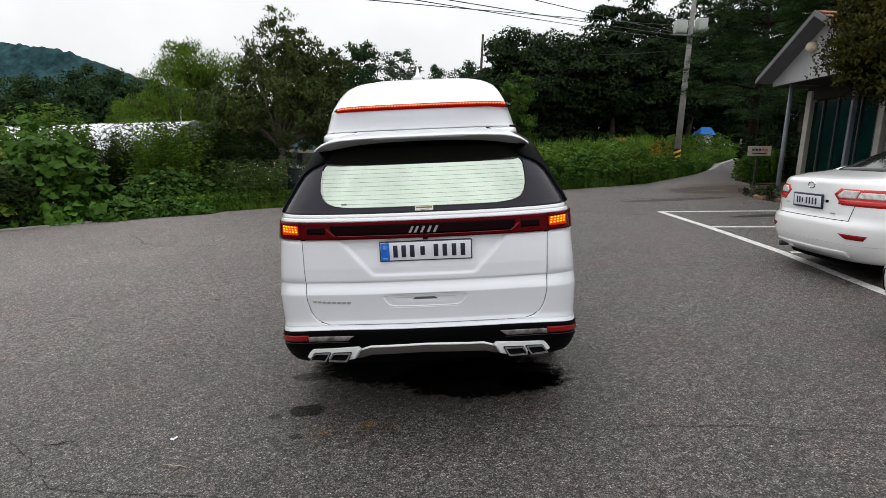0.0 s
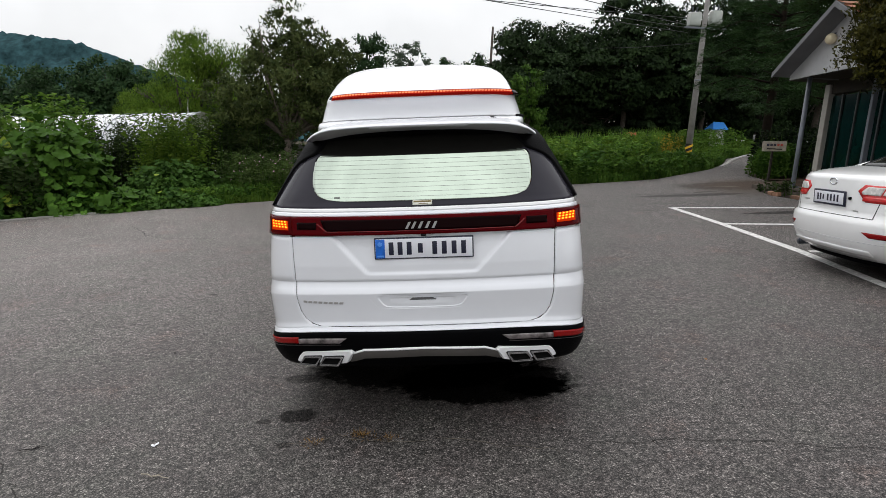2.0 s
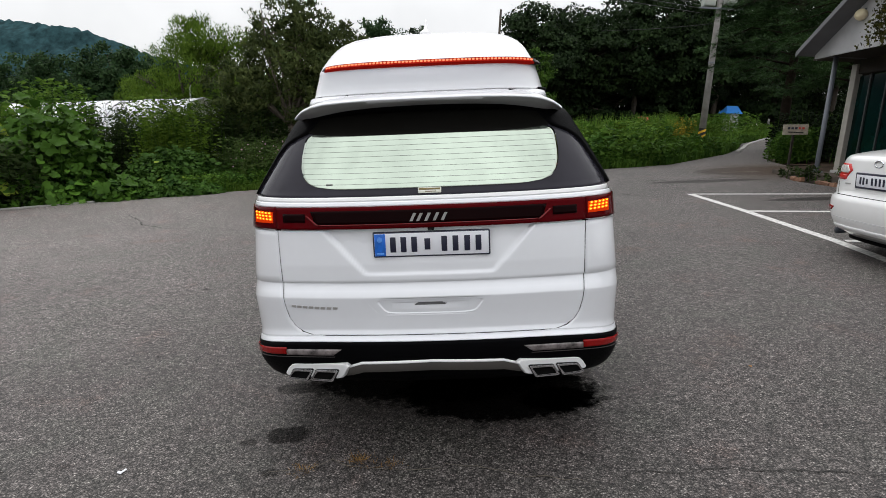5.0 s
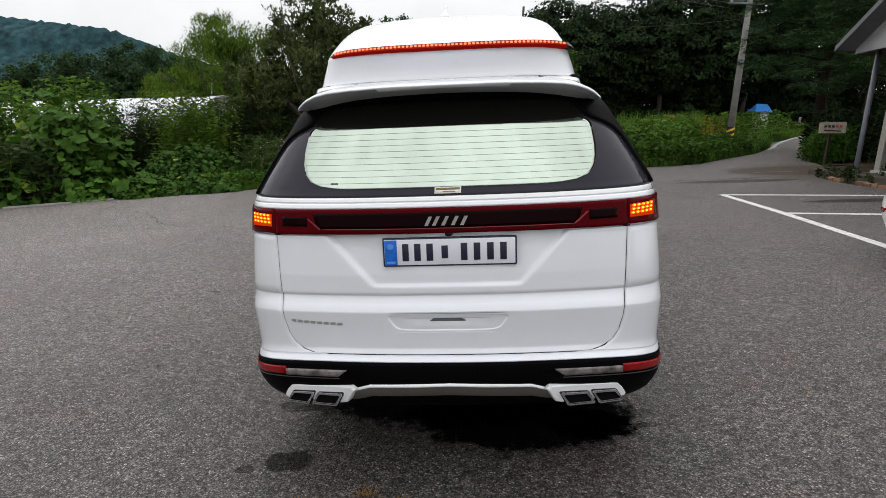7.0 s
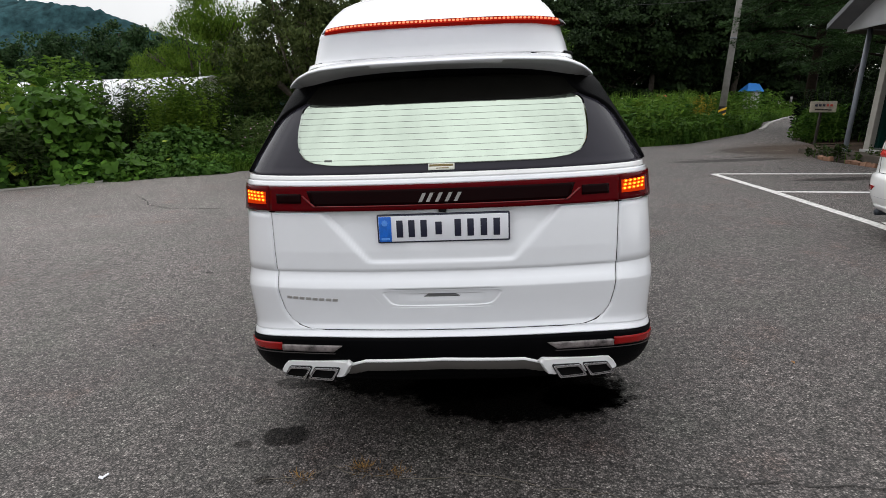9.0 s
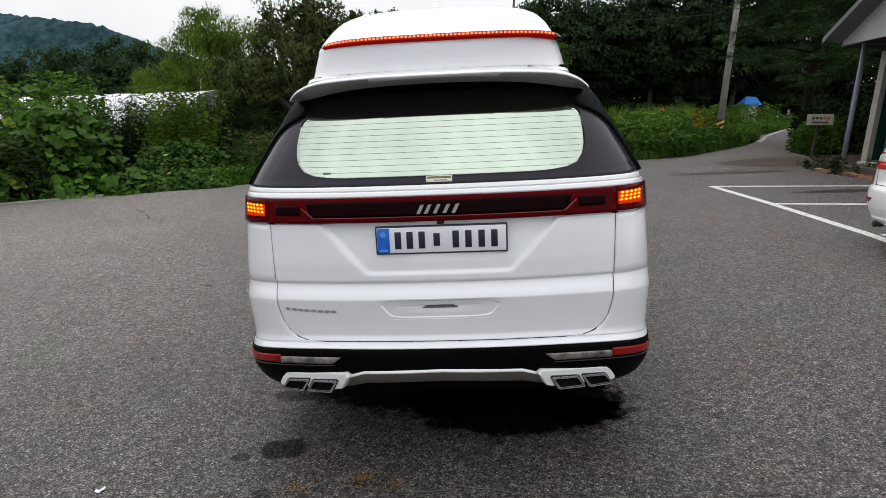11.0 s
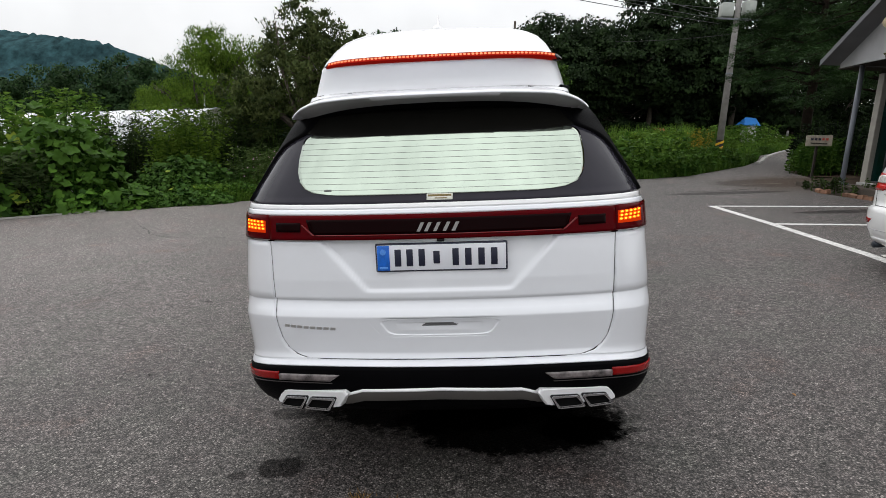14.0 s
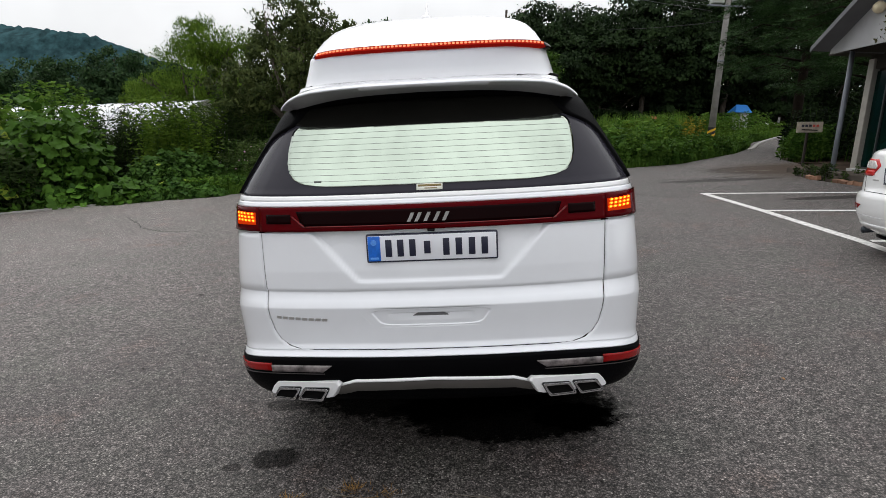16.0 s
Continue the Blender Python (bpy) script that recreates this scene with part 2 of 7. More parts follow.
WHITE_PAINT = material("white_paint", (0.82, 0.835, 0.875), 0.32, vary=0.015, coat=1.0)
PEARL = material("sedan_paint", (0.90, 0.90, 0.90), 0.3, vary=0.02, coat=1.0)
BLACK_PLASTIC = material("black_plastic", (0.0025, 0.0025, 0.003), 0.5, vary=0.2, bump=0.1, bump_scale=400, spec=0.02)
GLOSS_BLACK = material("gloss_black", (0.005, 0.005, 0.006), 0.12, vary=0.1, spec=0.3)
FRIT = material("tinted_glass", (0.026, 0.0245, 0.033), 0.1, vary=0.1, spec=0.12)
BAND = material("dark_window_band", (0.007, 0.0068, 0.006), 0.2, vary=0.15, spec=0.03)
# grey holds the shade on the white spoiler's undercut face
LIP_SHADE = material("shaded_lip", (0.378, 0.378, 0.387), 0.35, vary=0.12)
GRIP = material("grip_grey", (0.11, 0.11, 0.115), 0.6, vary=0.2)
# the film's patchy tone stands in for reflected clouds
FILM = material("mirror_film", (0.48, 0.55, 0.47), 0.05, metal=1.0, vary=0.09, scale=2.6)
DARK_GLASS = material("dark_car_glass", (0.01, 0.012, 0.012), 0.05, vary=0.1)
CHROME = material("chrome", (0.74, 0.75, 0.78), 0.08, metal=1.0, vary=0.03)
SILVER = material("satin_silver", (0.80, 0.80, 0.81), 0.32, metal=0.2, vary=0.04)
SKID = material("skid_grey", (0.15, 0.14, 0.13), 0.45, metal=0.2, vary=0.12)
SKID_DARK = material("lamp_edge", (0.020, 0.014, 0.014), 0.5, vary=0.15)
RED_LENS = material("red_lens", (0.078, 0.0014, 0.0032), 0.12, vary=0.1, spec=0.03)
SEDAN_RED = material("bright_red_lens", (0.52, 0.022, 0.022), 0.15, vary=0.12, scale=20)
SEDAN_CLEAR = material("bright_clear_lens", (0.62, 0.60, 0.58), 0.12, vary=0.35, scale=28)
REFLECTOR = material("red_reflector", (0.24, 0.006, 0.006), 0.2, vary=0.12, scale=30, spec=0.2)
RED_DARK = material("smoked_red_lens", (0.006, 0.0005, 0.0008), 0.14, vary=0.1, spec=0.035)
RED_LINE = material("red_reflex", (0.17, 0.005, 0.007), 0.22, vary=0.1)
CLEAR_LENS = material("clear_lens", (0.19, 0.165, 0.165), 0.12, vary=0.9, scale=13, coat=0.15)
GREY_LENS = material("grey_lens", (0.62, 0.62, 0.65), 0.25, vary=0.06)
PLATE_WHITE = material("plate_white", (0.78, 0.79, 0.84), 0.4, vary=0.03)
PLATE_BLUE = material("plate_blue", (0.01, 0.14, 0.62), 0.35, vary=0.25, scale=40)
PLATE_RING = material("plate_emblem", (0.10, 0.30, 0.78), 0.35, vary=0.2, scale=90)
NAVY = material("navy_print", (0.012, 0.014, 0.035), 0.4, vary=0.05)
BADGE = material("badge_chrome", (0.56, 0.55, 0.55), 0.3, metal=0.7, vary=0.05)
STICKER = material("cream_sticker", (0.74, 0.74, 0.66), 0.5, vary=0.05)
GOLD_PRINT = material("brown_print", (0.18, 0.13, 0.04), 0.5, vary=0.05)
WIRE = material("defroster_wire", (0.14, 0.15, 0.14), 0.6, vary=0.05, spec=0.1)
PIPE_DARK = material("pipe_dark", (0.003, 0.003, 0.003), 0.7, vary=0.2, spec=0.05)
TYRE = material("tyre", (0.012, 0.012, 0.012), 0.75, vary=0.2, bump=0.3, bump_scale=120)
ALLOY = material("alloy", (0.45, 0.46, 0.47), 0.3, metal=0.9, vary=0.05)
AMBER = glow("amber_led", (1.0, 0.11, 0.004), 2.6)
AMBER_HOT = glow("amber_led_core", (1.0, 0.40, 0.03), 4.2)
RED_DIM = glow("red_led_lens", (1.0, 0.03, 0.02), 0.22)
AMBER_DIM = glow("amber_led_lens", (1.0, 0.06, 0.006), 0.8)
RED_GLOW = glow("red_led", (1.0, 0.04, 0.02), 0.55)
RED_CORE = glow("red_led_core", (1.0, 0.30, 0.15), 2.0)
ASPHALT = asphalt_material()
SOIL = material("weedy_soil", (0.055, 0.045, 0.028), 0.9, vary=0.45, scale=1.2, bump=0.7, bump_scale=18, spec=0.1)
DARK_SOIL = material("damp_soil", (0.042, 0.030, 0.022), 0.9, vary=0.5, scale=2.2, bump=0.7, bump_scale=26, spec=0.05)
STEP_DARK = material("dirty_concrete", (0.085, 0.072, 0.060), 0.9, vary=0.3, scale=3, bump=0.4, bump_scale=40, spec=0.1)
CRACK = material("crack", (0.026, 0.024, 0.022), 0.9, vary=0.3, scale=30)
CRACK_PALE = material("pale_crack", (0.12, 0.105, 0.085), 0.9, vary=0.4, scale=30)
LINE_PAINT = material("road_paint", (0.66, 0.655, 0.63), 0.7, vary=0.34, scale=22, bump=0.5, bump_scale=160)
CONCRETE = material("concrete", (0.34, 0.33, 0.31), 0.85, vary=0.22, scale=3, bump=0.4, bump_scale=50)
POLE_GREY = material("pole_concrete", (0.24, 0.23, 0.22), 0.85, vary=0.25, scale=2.5, bump=0.3, bump_scale=30)
PINE_BARK = material("pine_bark", (0.022, 0.016, 0.012), 0.9, vary=0.4, scale=6, bump=0.8, bump_scale=22, spec=0.1)
BARK = material("bark", (0.06, 0.048, 0.038), 0.9, vary=0.4, scale=6, bump=0.8, bump_scale=22)
WALL_WHITE = material("wall_white", (0.43, 0.43, 0.44), 0.7, vary=0.12, scale=1.4, bump=0.1, bump_scale=30)
WALL_GREY = material("wall_grey", (0.36, 0.355, 0.345), 0.75, vary=0.15, scale=1.4, bump=0.15, bump_scale=30)
PORCH_GREY = material("porch_boards", (0.14, 0.143, 0.15), 0.75, vary=0.15, scale=1.4, bump=0.15, bump_scale=30)
STEEL_POST = material("painted_steel", (0.17, 0.185, 0.215), 0.5, vary=0.15, scale=3)
STEEL_DARK = material("dark_steel", (0.03, 0.032, 0.034), 0.5, vary=0.2, scale=3)
TRANSFORMER = material("transformer_paint", (0.42, 0.45, 0.42), 0.6, vary=0.15, scale=2)
JAMB = material("jamb_paint", (0.33, 0.31, 0.275), 0.6, vary=0.18, scale=3)
PANEL_GREY = material("panel_grey", (0.13, 0.13, 0.125), 0.6, vary=0.15, scale=2)
RED_ROOF = material("red_sheet_roof", (0.42, 0.045, 0.03), 0.6, vary=0.2, scale=5)
TEAL = material("teal_glass", (0.0012, 0.014, 0.012), 0.1, vary=0.6, scale=1.2, spec=0.14)
TILE_RED = material("roof_tile", (0.36, 0.14, 0.07), 0.7, vary=0.25, scale=3, random_ob=0.2)
BRICK = material("edging_brick", (0.22, 0.115, 0.07), 0.85, vary=0.3, scale=9, bump=0.4, bump_scale=60, random_ob=0.3)
VINYL = material("greenhouse_vinyl", (0.74, 0.76, 0.77), 0.45, vary=0.07, scale=1.2, bump=0.15, bump_scale=4)
YELLOW = material("hazard_yellow", (0.72, 0.42, 0.02), 0.6, vary=0.12)
BLACK_BAND = material("hazard_black", (0.012, 0.012, 0.012), 0.6, vary=0.12)
WOOD_DARK = material("dark_timber", (0.022, 0.016, 0.011), 0.8, vary=0.3, scale=8)
CREAM = material("cream_board", (0.36, 0.32, 0.26), 0.8, vary=0.3, scale=9)
RED_PRINT = material("red_print", (0.50, 0.06, 0.04), 0.6, vary=0.1)
GLOBE = material("globe_glass", (0.72, 0.62, 0.42), 0.35, vary=0.06)
BLUE_ROOF = material("blue_roof", (0.03, 0.19, 0.55), 0.45, vary=0.1)
CABLE = material("cable", (0.012, 0.012, 0.013), 0.6, vary=0.1)
BIN_DARK = material("bin_plastic", (0.035, 0.045, 0.06), 0.5, vary=0.2)
# green woods with the bluish haze of distance mixed into the colour
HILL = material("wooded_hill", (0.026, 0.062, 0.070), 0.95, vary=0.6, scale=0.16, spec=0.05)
PETAL = material("petal", (0.50, 0.30, 0.38), 0.6, vary=0.1, island=0.25)

LEAF_SQUASH = leaf_material("squash_leaf", (0.008, 0.030, 0.005), (0.098, 0.205, 0.028), gloss=0.5, leafwise=0.75)
LEAF_YELLOW = leaf_material("yellowing_leaf", (0.17, 0.26, 0.03), (0.30, 0.36, 0.05))
LEAF_KUDZU = leaf_material("kudzu_leaf", (0.014, 0.046, 0.008), (0.082, 0.165, 0.028))
LEAF_GRASS = leaf_material("grass_blade", (0.05, 0.12, 0.014), (0.14, 0.23, 0.035))
LEAF_WEED = leaf_material("weed_leaf", (0.018, 0.058, 0.008), (0.085, 0.155, 0.024))
LEAF_TALLWEED = leaf_material("tall_weed_leaf", (0.018, 0.035, 0.011), (0.062, 0.090, 0.030))
# undergrowth leaf with the deep shade below the pines put into its colour
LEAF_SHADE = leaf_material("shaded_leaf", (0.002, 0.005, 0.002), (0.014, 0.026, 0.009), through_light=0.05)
LEAF_PLUM = leaf_material("plum_leaf", (0.020, 0.037, 0.011), (0.115, 0.140, 0.046))
LEAF_WILLOW = leaf_material("willow_leaf", (0.045, 0.098, 0.010), (0.150, 0.232, 0.030), through_light=0.35)
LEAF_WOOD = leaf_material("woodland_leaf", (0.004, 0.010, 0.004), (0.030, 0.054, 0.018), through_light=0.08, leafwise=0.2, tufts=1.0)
LEAF_LIME = leaf_material("young_tree_leaf", (0.035, 0.10, 0.013), (0.14, 0.23, 0.036))
# far leaf colour paled and greyed to hold haze
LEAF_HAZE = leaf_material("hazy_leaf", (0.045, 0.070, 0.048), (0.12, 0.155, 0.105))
LEAF_STALK = leaf_material("stalky_weed_leaf", (0.024, 0.050, 0.012), (0.105, 0.150, 0.045))
LEAF_FAR = leaf_material("far_leaf", (0.012, 0.035, 0.013), (0.048, 0.088, 0.032))
LEAF_PINE = leaf_material("pine_needle", (0.009, 0.024, 0.008), (0.056, 0.112, 0.036), through_light=0.05, leafwise=0.2, tufts=1.3)
LEAF_MAPLE = leaf_material("maple_leaf", (0.005, 0.009, 0.003), (0.082, 0.076, 0.012), through_light=0.12, leafwise=0.25, tufts=1.8)


# ---- mesh helpers ----
def to_mesh(name, v, f, smooth=False):
    me = bpy.data.meshes.new(name)
    me.from_pydata([tuple(p) for p in v], [], [tuple(q) for q in f])
    if smooth:
        me.shade_smooth()
    me.update()
    return me


def part(name, vf, mat, parent=None, label="", smooth=True, at=None):
    """One mesh object, under a thing or a part when one is given."""
    ob = new(name, vf if isinstance(vf, bpy.types.Mesh) else to_mesh(name, vf[0], vf[1], smooth))
    if not ob.data.materials:
        ob.data.materials.append(mat)
    if parent is not None:
        ob.parent = parent
    if at is not None:
        ob.matrix_basis = at
    if label:
        ob["label"] = label
    return ob


def thing(name, m, label, category, group="", kind=""):
    ob = new(name)
    ob.empty_display_size = 0.2
    ob.matrix_basis = m
    return tagged(ob, label, category, group, kind)


def joined(*many):
    v, f = [], []
    for a, b in many:
        n = len(v)
        v.extend(tuple(p) for p in a)
        f.extend(tuple(i + n for i in q) for q in b)
    return v, f


def moved(vf, m):
    return [tuple(m @ Vector(p)) for p in vf[0]], vf[1]


def box(sx, sy, sz, bevel=0.01, at=(0, 0, 0)):
    bm = bmesh.new()
    bmesh.ops.create_cube(bm, size=1.0)
    bmesh.ops.scale(bm, vec=(sx, sy, sz), verts=bm.verts)
    if bevel:
        bmesh.ops.bevel(bm, geom=bm.edges[:], offset=min(bevel, 0.45 * min(sx, sy, sz)), segments=2, affect="EDGES", profile=0.5)
    bm.verts.index_update()
    v = [(p.co.x + at[0], p.co.y + at[1], p.co.z + at[2]) for p in bm.verts]
    f = [tuple(q.index for q in p.verts) for p in bm.faces]
    bm.free()
    return v, f


def tube(points, radii, n=10, caps=True):
    """A round bar along points, with a radius at each."""
    pts = [Vector(p) for p in points]
    v, f = [], []
    side = None
    for i, p in enumerate(pts):
        d = (pts[min(i + 1, len(pts) - 1)] - pts[max(i - 1, 0)]).normalized()
        if side is None:
            side = d.orthogonal().normalized()
        side = (side - d * side.dot(d)).normalized()
        up = d.cross(side)
        r = radii[i] if hasattr(radii, "__len__") else radii
        for k in range(n):
            a = 2 * math.pi * k / n
            v.append(tuple(p + (side * math.cos(a) + up * math.sin(a)) * r))
    for i in range(len(pts) - 1):
        for k in range(n):
            a, b = i * n + k, i * n + (k + 1) % n
            f.append((a, b, b + n, a + n))
    if caps:
        f.append(tuple(reversed(range(n))))
        f.append(tuple(range(len(v) - n, len(v))))
    return v, f


def prism(poly, depth):
    """A polygon in x and z, pushed back along y by depth."""
    n = len(poly)
    v = [(x, 0, z) for x, z in poly] + [(x, depth, z) for x, z in poly]
    f = [tuple(range(n)), tuple(reversed(range(n, 2 * n)))]
    f += [(i, i + n, (i + 1) % n + n, (i + 1) % n) for i in range(n)]
    return v, f


def ground_z(x, y):
    """The height of the land: the lot's cross slope, and its rise towards the road."""
    q = min(max(0.0, y - 5.0), 56.0)
    return math.tan(radians(SLOPE)) * max(-14.0, min(x, 30.0)) + 0.021 * q * q / (q + 2)

# ---- large structure: land, lot, road ----
def lerp_table(table, x):
    """A broken line through (x, value) rows."""
    return float(np.interp(x, [a for a, _ in table], [b for _, b in table]))


LOT_LEFT = [(-16, -30.0), (4.0, -26.0), (10.0, -18.2), (13.8, -11.0), (14.9, -8.9), (16.3, -6.0), (17.6, -0.8), (18.7, 4.6), (19.3, 6.6), (23.1, 10.15), (25.7, 11.8), (29.6, 13.75), (32.7, 16.3), (38.0, 22.0), (44.0, 31.0)]
LOT_RIGHT = [(-16, 8.6), (5.0, 8.3), (12.6, 7.75), (14.2, 7.6), (15.4, 8.1), (17.0, 9.3), (19.6, 9.9), (23.4, 11.9), (25.7, 13.4), (29.6, 16.3), (32.7, 19.2), (38.0, 25.5), (44.0, 35.5)]


def sheet(rows, left, right, cols, lift):
    v, f = [], []
    for y in rows:
        a, b = lerp_table(left, y), lerp_table(right, y)
        for i in range(cols + 1):
            x = a + (b - a) * i / cols
            v.append((x, y, ground_z(x, y) + lift))
    n = cols + 1
    for r in range(len(rows) - 1):
        for i in range(cols):
            k = r * n + i
            f.append((k, k + 1, k + 1 + n, k + n))
    return v, f


rows = [-16 + 0.5 * i for i in range(121)]
road = tagged(part("road", sheet(rows, LOT_LEFT, LOT_RIGHT, 60, 0.0), ASPHALT), "worn grey asphalt lot and lane with fine cracks", "road", kind="structure")

# the land around, one sheet out to the horizon
gx = sorted(set([-1500, -900, -500, -300, -200, -130, -90, -60, -45] + [-36 + 1.5 * i for i in range(55)] + [50, 65, 90, 130, 200, 300, 500, 900, 1500]))
gy = sorted(set([-900, -400, -200, -100, -60, -40, -28] + [-20 + 1.5 * i for i in range(55)] + [65, 75, 90, 120, 170, 250, 400, 700, 1200, 1800]))
v, f = [], []
for y in gy:
    for x in gx:
        inside = -17 < y < 45 and lerp_table(LOT_LEFT, y) - 0.2 < x < lerp_table(LOT_RIGHT, y) + 0.2
        v.append((x, y, ground_z(x, y) - (0.25 if inside else 0.03)))
n = len(gx)
f = [(r * n + i, r * n + i + 1, (r + 1) * n + i + 1, (r + 1) * n + i) for r in range(len(gy) - 1) for i in range(n - 1)]
tagged(part("ground", (v, f), SOIL), "brown earth with weeds around the lot", "ground", kind="structure")


def ribbon(points, width, lift, jitter=0.0, seed=0):
    """A flat strip that follows the ground along points in plan."""
    rnd = random.Random(seed)
    fine = []
    for (x0, y0), (x1, y1) in zip(points, points[1:]):
        k = max(1, int(math.hypot(x1 - x0, y1 - y0) / (0.06 if jitter else 0.5)))
        fine += [(x0 + (x1 - x0) * i / k, y0 + (y1 - y0) * i / k) for i in range(k)]
    fine.append(points[-1])
    v, f = [], []
    for i, (x, y) in enumerate(fine):
        a, b = fine[max(i - 1, 0)], fine[min(i + 1, len(fine) - 1)]
        d = Vector((b[0] - a[0], b[1] - a[1])).normalized()
        w = width * (1 if not jitter else rnd.uniform(0.35, 1.3))
        ox, oy = (rnd.gauss(0, jitter), rnd.gauss(0, jitter)) if jitter else (0, 0)
        for s in (-0.5, 0.5):
            px, py = x - d.y * w * s + ox, y + d.x * w * s + oy
            v.append((px, py, ground_z(px, py) + lift))
    f = [(2 * i, 2 * i + 1, 2 * i + 3, 2 * i + 2) for i in range(len(fine) - 1)]
    return v, f


def marking(name, points, width, mat, lift, label, category, jitter=0.0, seed=0):
    return tagged(part(name, ribbon(points, width, lift, jitter, seed), mat, smooth=False), label, category, kind="structure")


# bay lines: the front line and the cross lines
marking("bay_line", [(4.68, 12.45), (4.71, 10.2), (4.66, 7.8), (4.45, 5.6), (4.3, 3.2), (4.15, 0.8), (4.0, -1.6)], 0.13, LINE_PAINT, 0.005, "worn white painted line along the bay mouths", "road marking")
for x, y, x1, y1 in ((4.74, 12.4, 7.6, 11.62), (4.77, 10.15, 7.6, 9.4), (4.76, 7.75, 7.7, 7.0), (4.55, 5.5, 7.8, 4.7), (4.4, 3.1, 7.8, 2.3), (4.2, 0.7, 7.8, -0.1)):
    marking("bay_line", [(x, y), (x1, y1)], 0.125, LINE_PAINT, 0.005, "worn white painted line between parking bays", "road marking")

# cracks in the asphalt
for i, (pts, w, mat) in enumerate((([(0.75, 3.0), (1.17, 3.05), (1.7, 2.98), (2.3, 2.88), (2.9, 2.86), (3.8, 2.7)], 0.006, CRACK),
                                   ([(-0.92, 3.05), (-0.6, 3.13), (-0.3, 3.06), (0.1, 3.1), (0.35, 3.0), (0.62, 2.97)], 0.006, CRACK_PALE),
                                   ([(2.3, 13.3), (3.0, 13.1), (3.44, 12.75), (3.9, 12.2), (4.2, 12.0)], 0.035, CRACK),
                                   ([(2.6, 13.9), (3.1, 13.6), (3.3, 13.4)], 0.09, CRACK_PALE),
                                   ([(-6.9, 12.2), (-6.2, 11.4), (-5.9, 10.9), (-5.2, 10.4), (-4.2, 10.3)], 0.022, CRACK),
                                   ([(-3.6, 3.4), (-2.6, 3.15), (-2.0, 2.6), (-1.2, 2.5)], 0.006, CRACK),
                                   ([(4.6, 15.1), (5.6, 15.0), (6.3, 15.1), (6.9, 15.25)], 0.05, CRACK),
                                   ([(6.2, 15.3), (6.75, 15.34)], 0.10, CRACK_PALE),
                                   ([(7.0, 16.35), (7.4, 16.42), (8.0, 16.3)], 0.14, CRACK_PALE))):
    marking("crack", pts, w, mat, 0.004, "thin crack in the asphalt", "crack", jitter=0.016 if w < 0.05 else 0.03, seed=i)

# low concrete edging along the planted verge, and at the bend of the lane
def kerb(points, width, height, label):
    v, f = ribbon(points, width, height)
    w, _ = ribbon(points, width, -0.1)
    n = len(v)
    f2 = [(i, i + 2, i + 2 + n, i + n) if i % 2 else (i + 2, i, i + n, i + 2 + n) for i in range(n - 2)]
    f2 += [(0, 1, 1 + n, n), (n - 1, n - 2, 2 * n - 2, 2 * n - 1)]
    return tagged(part("kerb", (v + w, [tuple(reversed(q)) for q in f] + f2), CONCRETE, smooth=False), label, "kerb", kind="structure")


kerb([(-18.2, 10.0), (-11.0, 13.85), (-9.0, 14.95), (-7.2, 15.85)], 0.09, 0.035, "low pale concrete edging of the planted verge")
kerb([(10.95, 23.95), (11.6, 25.0), (12.25, 26.2), (12.85, 27.3)], 0.15, 0.07, "pale concrete kerb at the bend of the lane")
kerb([(13.0, 27.6), (14.4, 29.8), (16.0, 32.1), (17.8, 34.4)], 0.12, 0.06, "pale edge of the lane beyond the bend")

# brick edging and the raised step in front of the building
step = tagged(part("porch_step", joined(box(2.6, 11.4, 0.5, 0.02, (9.35, 10.1, 0.76))), STEP_DARK, smooth=False), "low concrete porch step before the building", "step", kind="structure")

# bare earth beside the lane, under the trees
rnd = random.Random(3)
ring = [(10.4 + (1.3 + 0.5 * rnd.random()) * math.cos(a) + 0.3 * math.sin(a), 16.6 + (2.0 + 0.6 * rnd.random()) * math.sin(a)) for a in np.linspace(0, 2 * math.pi, 90, endpoint=False)]
v = [(10.4, 16.6, ground_z(10.4, 16.6) + 0.03)] + [(x, y, ground_z(x, y) - 0.02) for x, y in ring]
tagged(part("ground_patch", (v, [(0, 1 + i, 1 + (i + 1) % 90) for i in range(90)]), DARK_SOIL), "bare brown earth under the trees", "ground", kind="structure")

# wooded hill in the distance
v, f = [], []
prof = [(-900, 52), (-620, 72), (-420, 74), (-341, 68.5), (-304, 65.5), (-280, 63.5), (-262, 62), (-244, 57), (-228, 51.5), (-211, 46.5), (-170, 38), (-120, 31), (-60, 24), (20, 18), (120, 15), (300, 12), (700, 8)]
xs = np.linspace(-700, 500, 640)
for j in range(31):
    k = j / 30
    for x in xs:
        h = lerp_table(prof, x) * k + (noise.noise((x * 0.03, k * 5, 2.0)) * 2.6 + noise.noise((x * 0.09, k * 16, 5.0)) * 2.6) * min(1, k * 3) * (1.2 - k) + noise.noise((x * 0.24, j * 1.7, 8.0)) * 2.0 * min(1, k * 3)
        v.append((x, 330 + 70 * k + 9 * noise.noise((x * 0.02, k * 4, 1.0)), h - 4))
n = len(xs)
f = [(j * n + i, j * n + i + 1, (j + 1) * n + i + 1, (j + 1) * n + i) for j in range(30) for i in range(n - 1)]
tagged(part("backdrop_hill", (v, f), HILL), "wooded hill in the distance, blue-green haze in its colour", "hill", kind="structure")

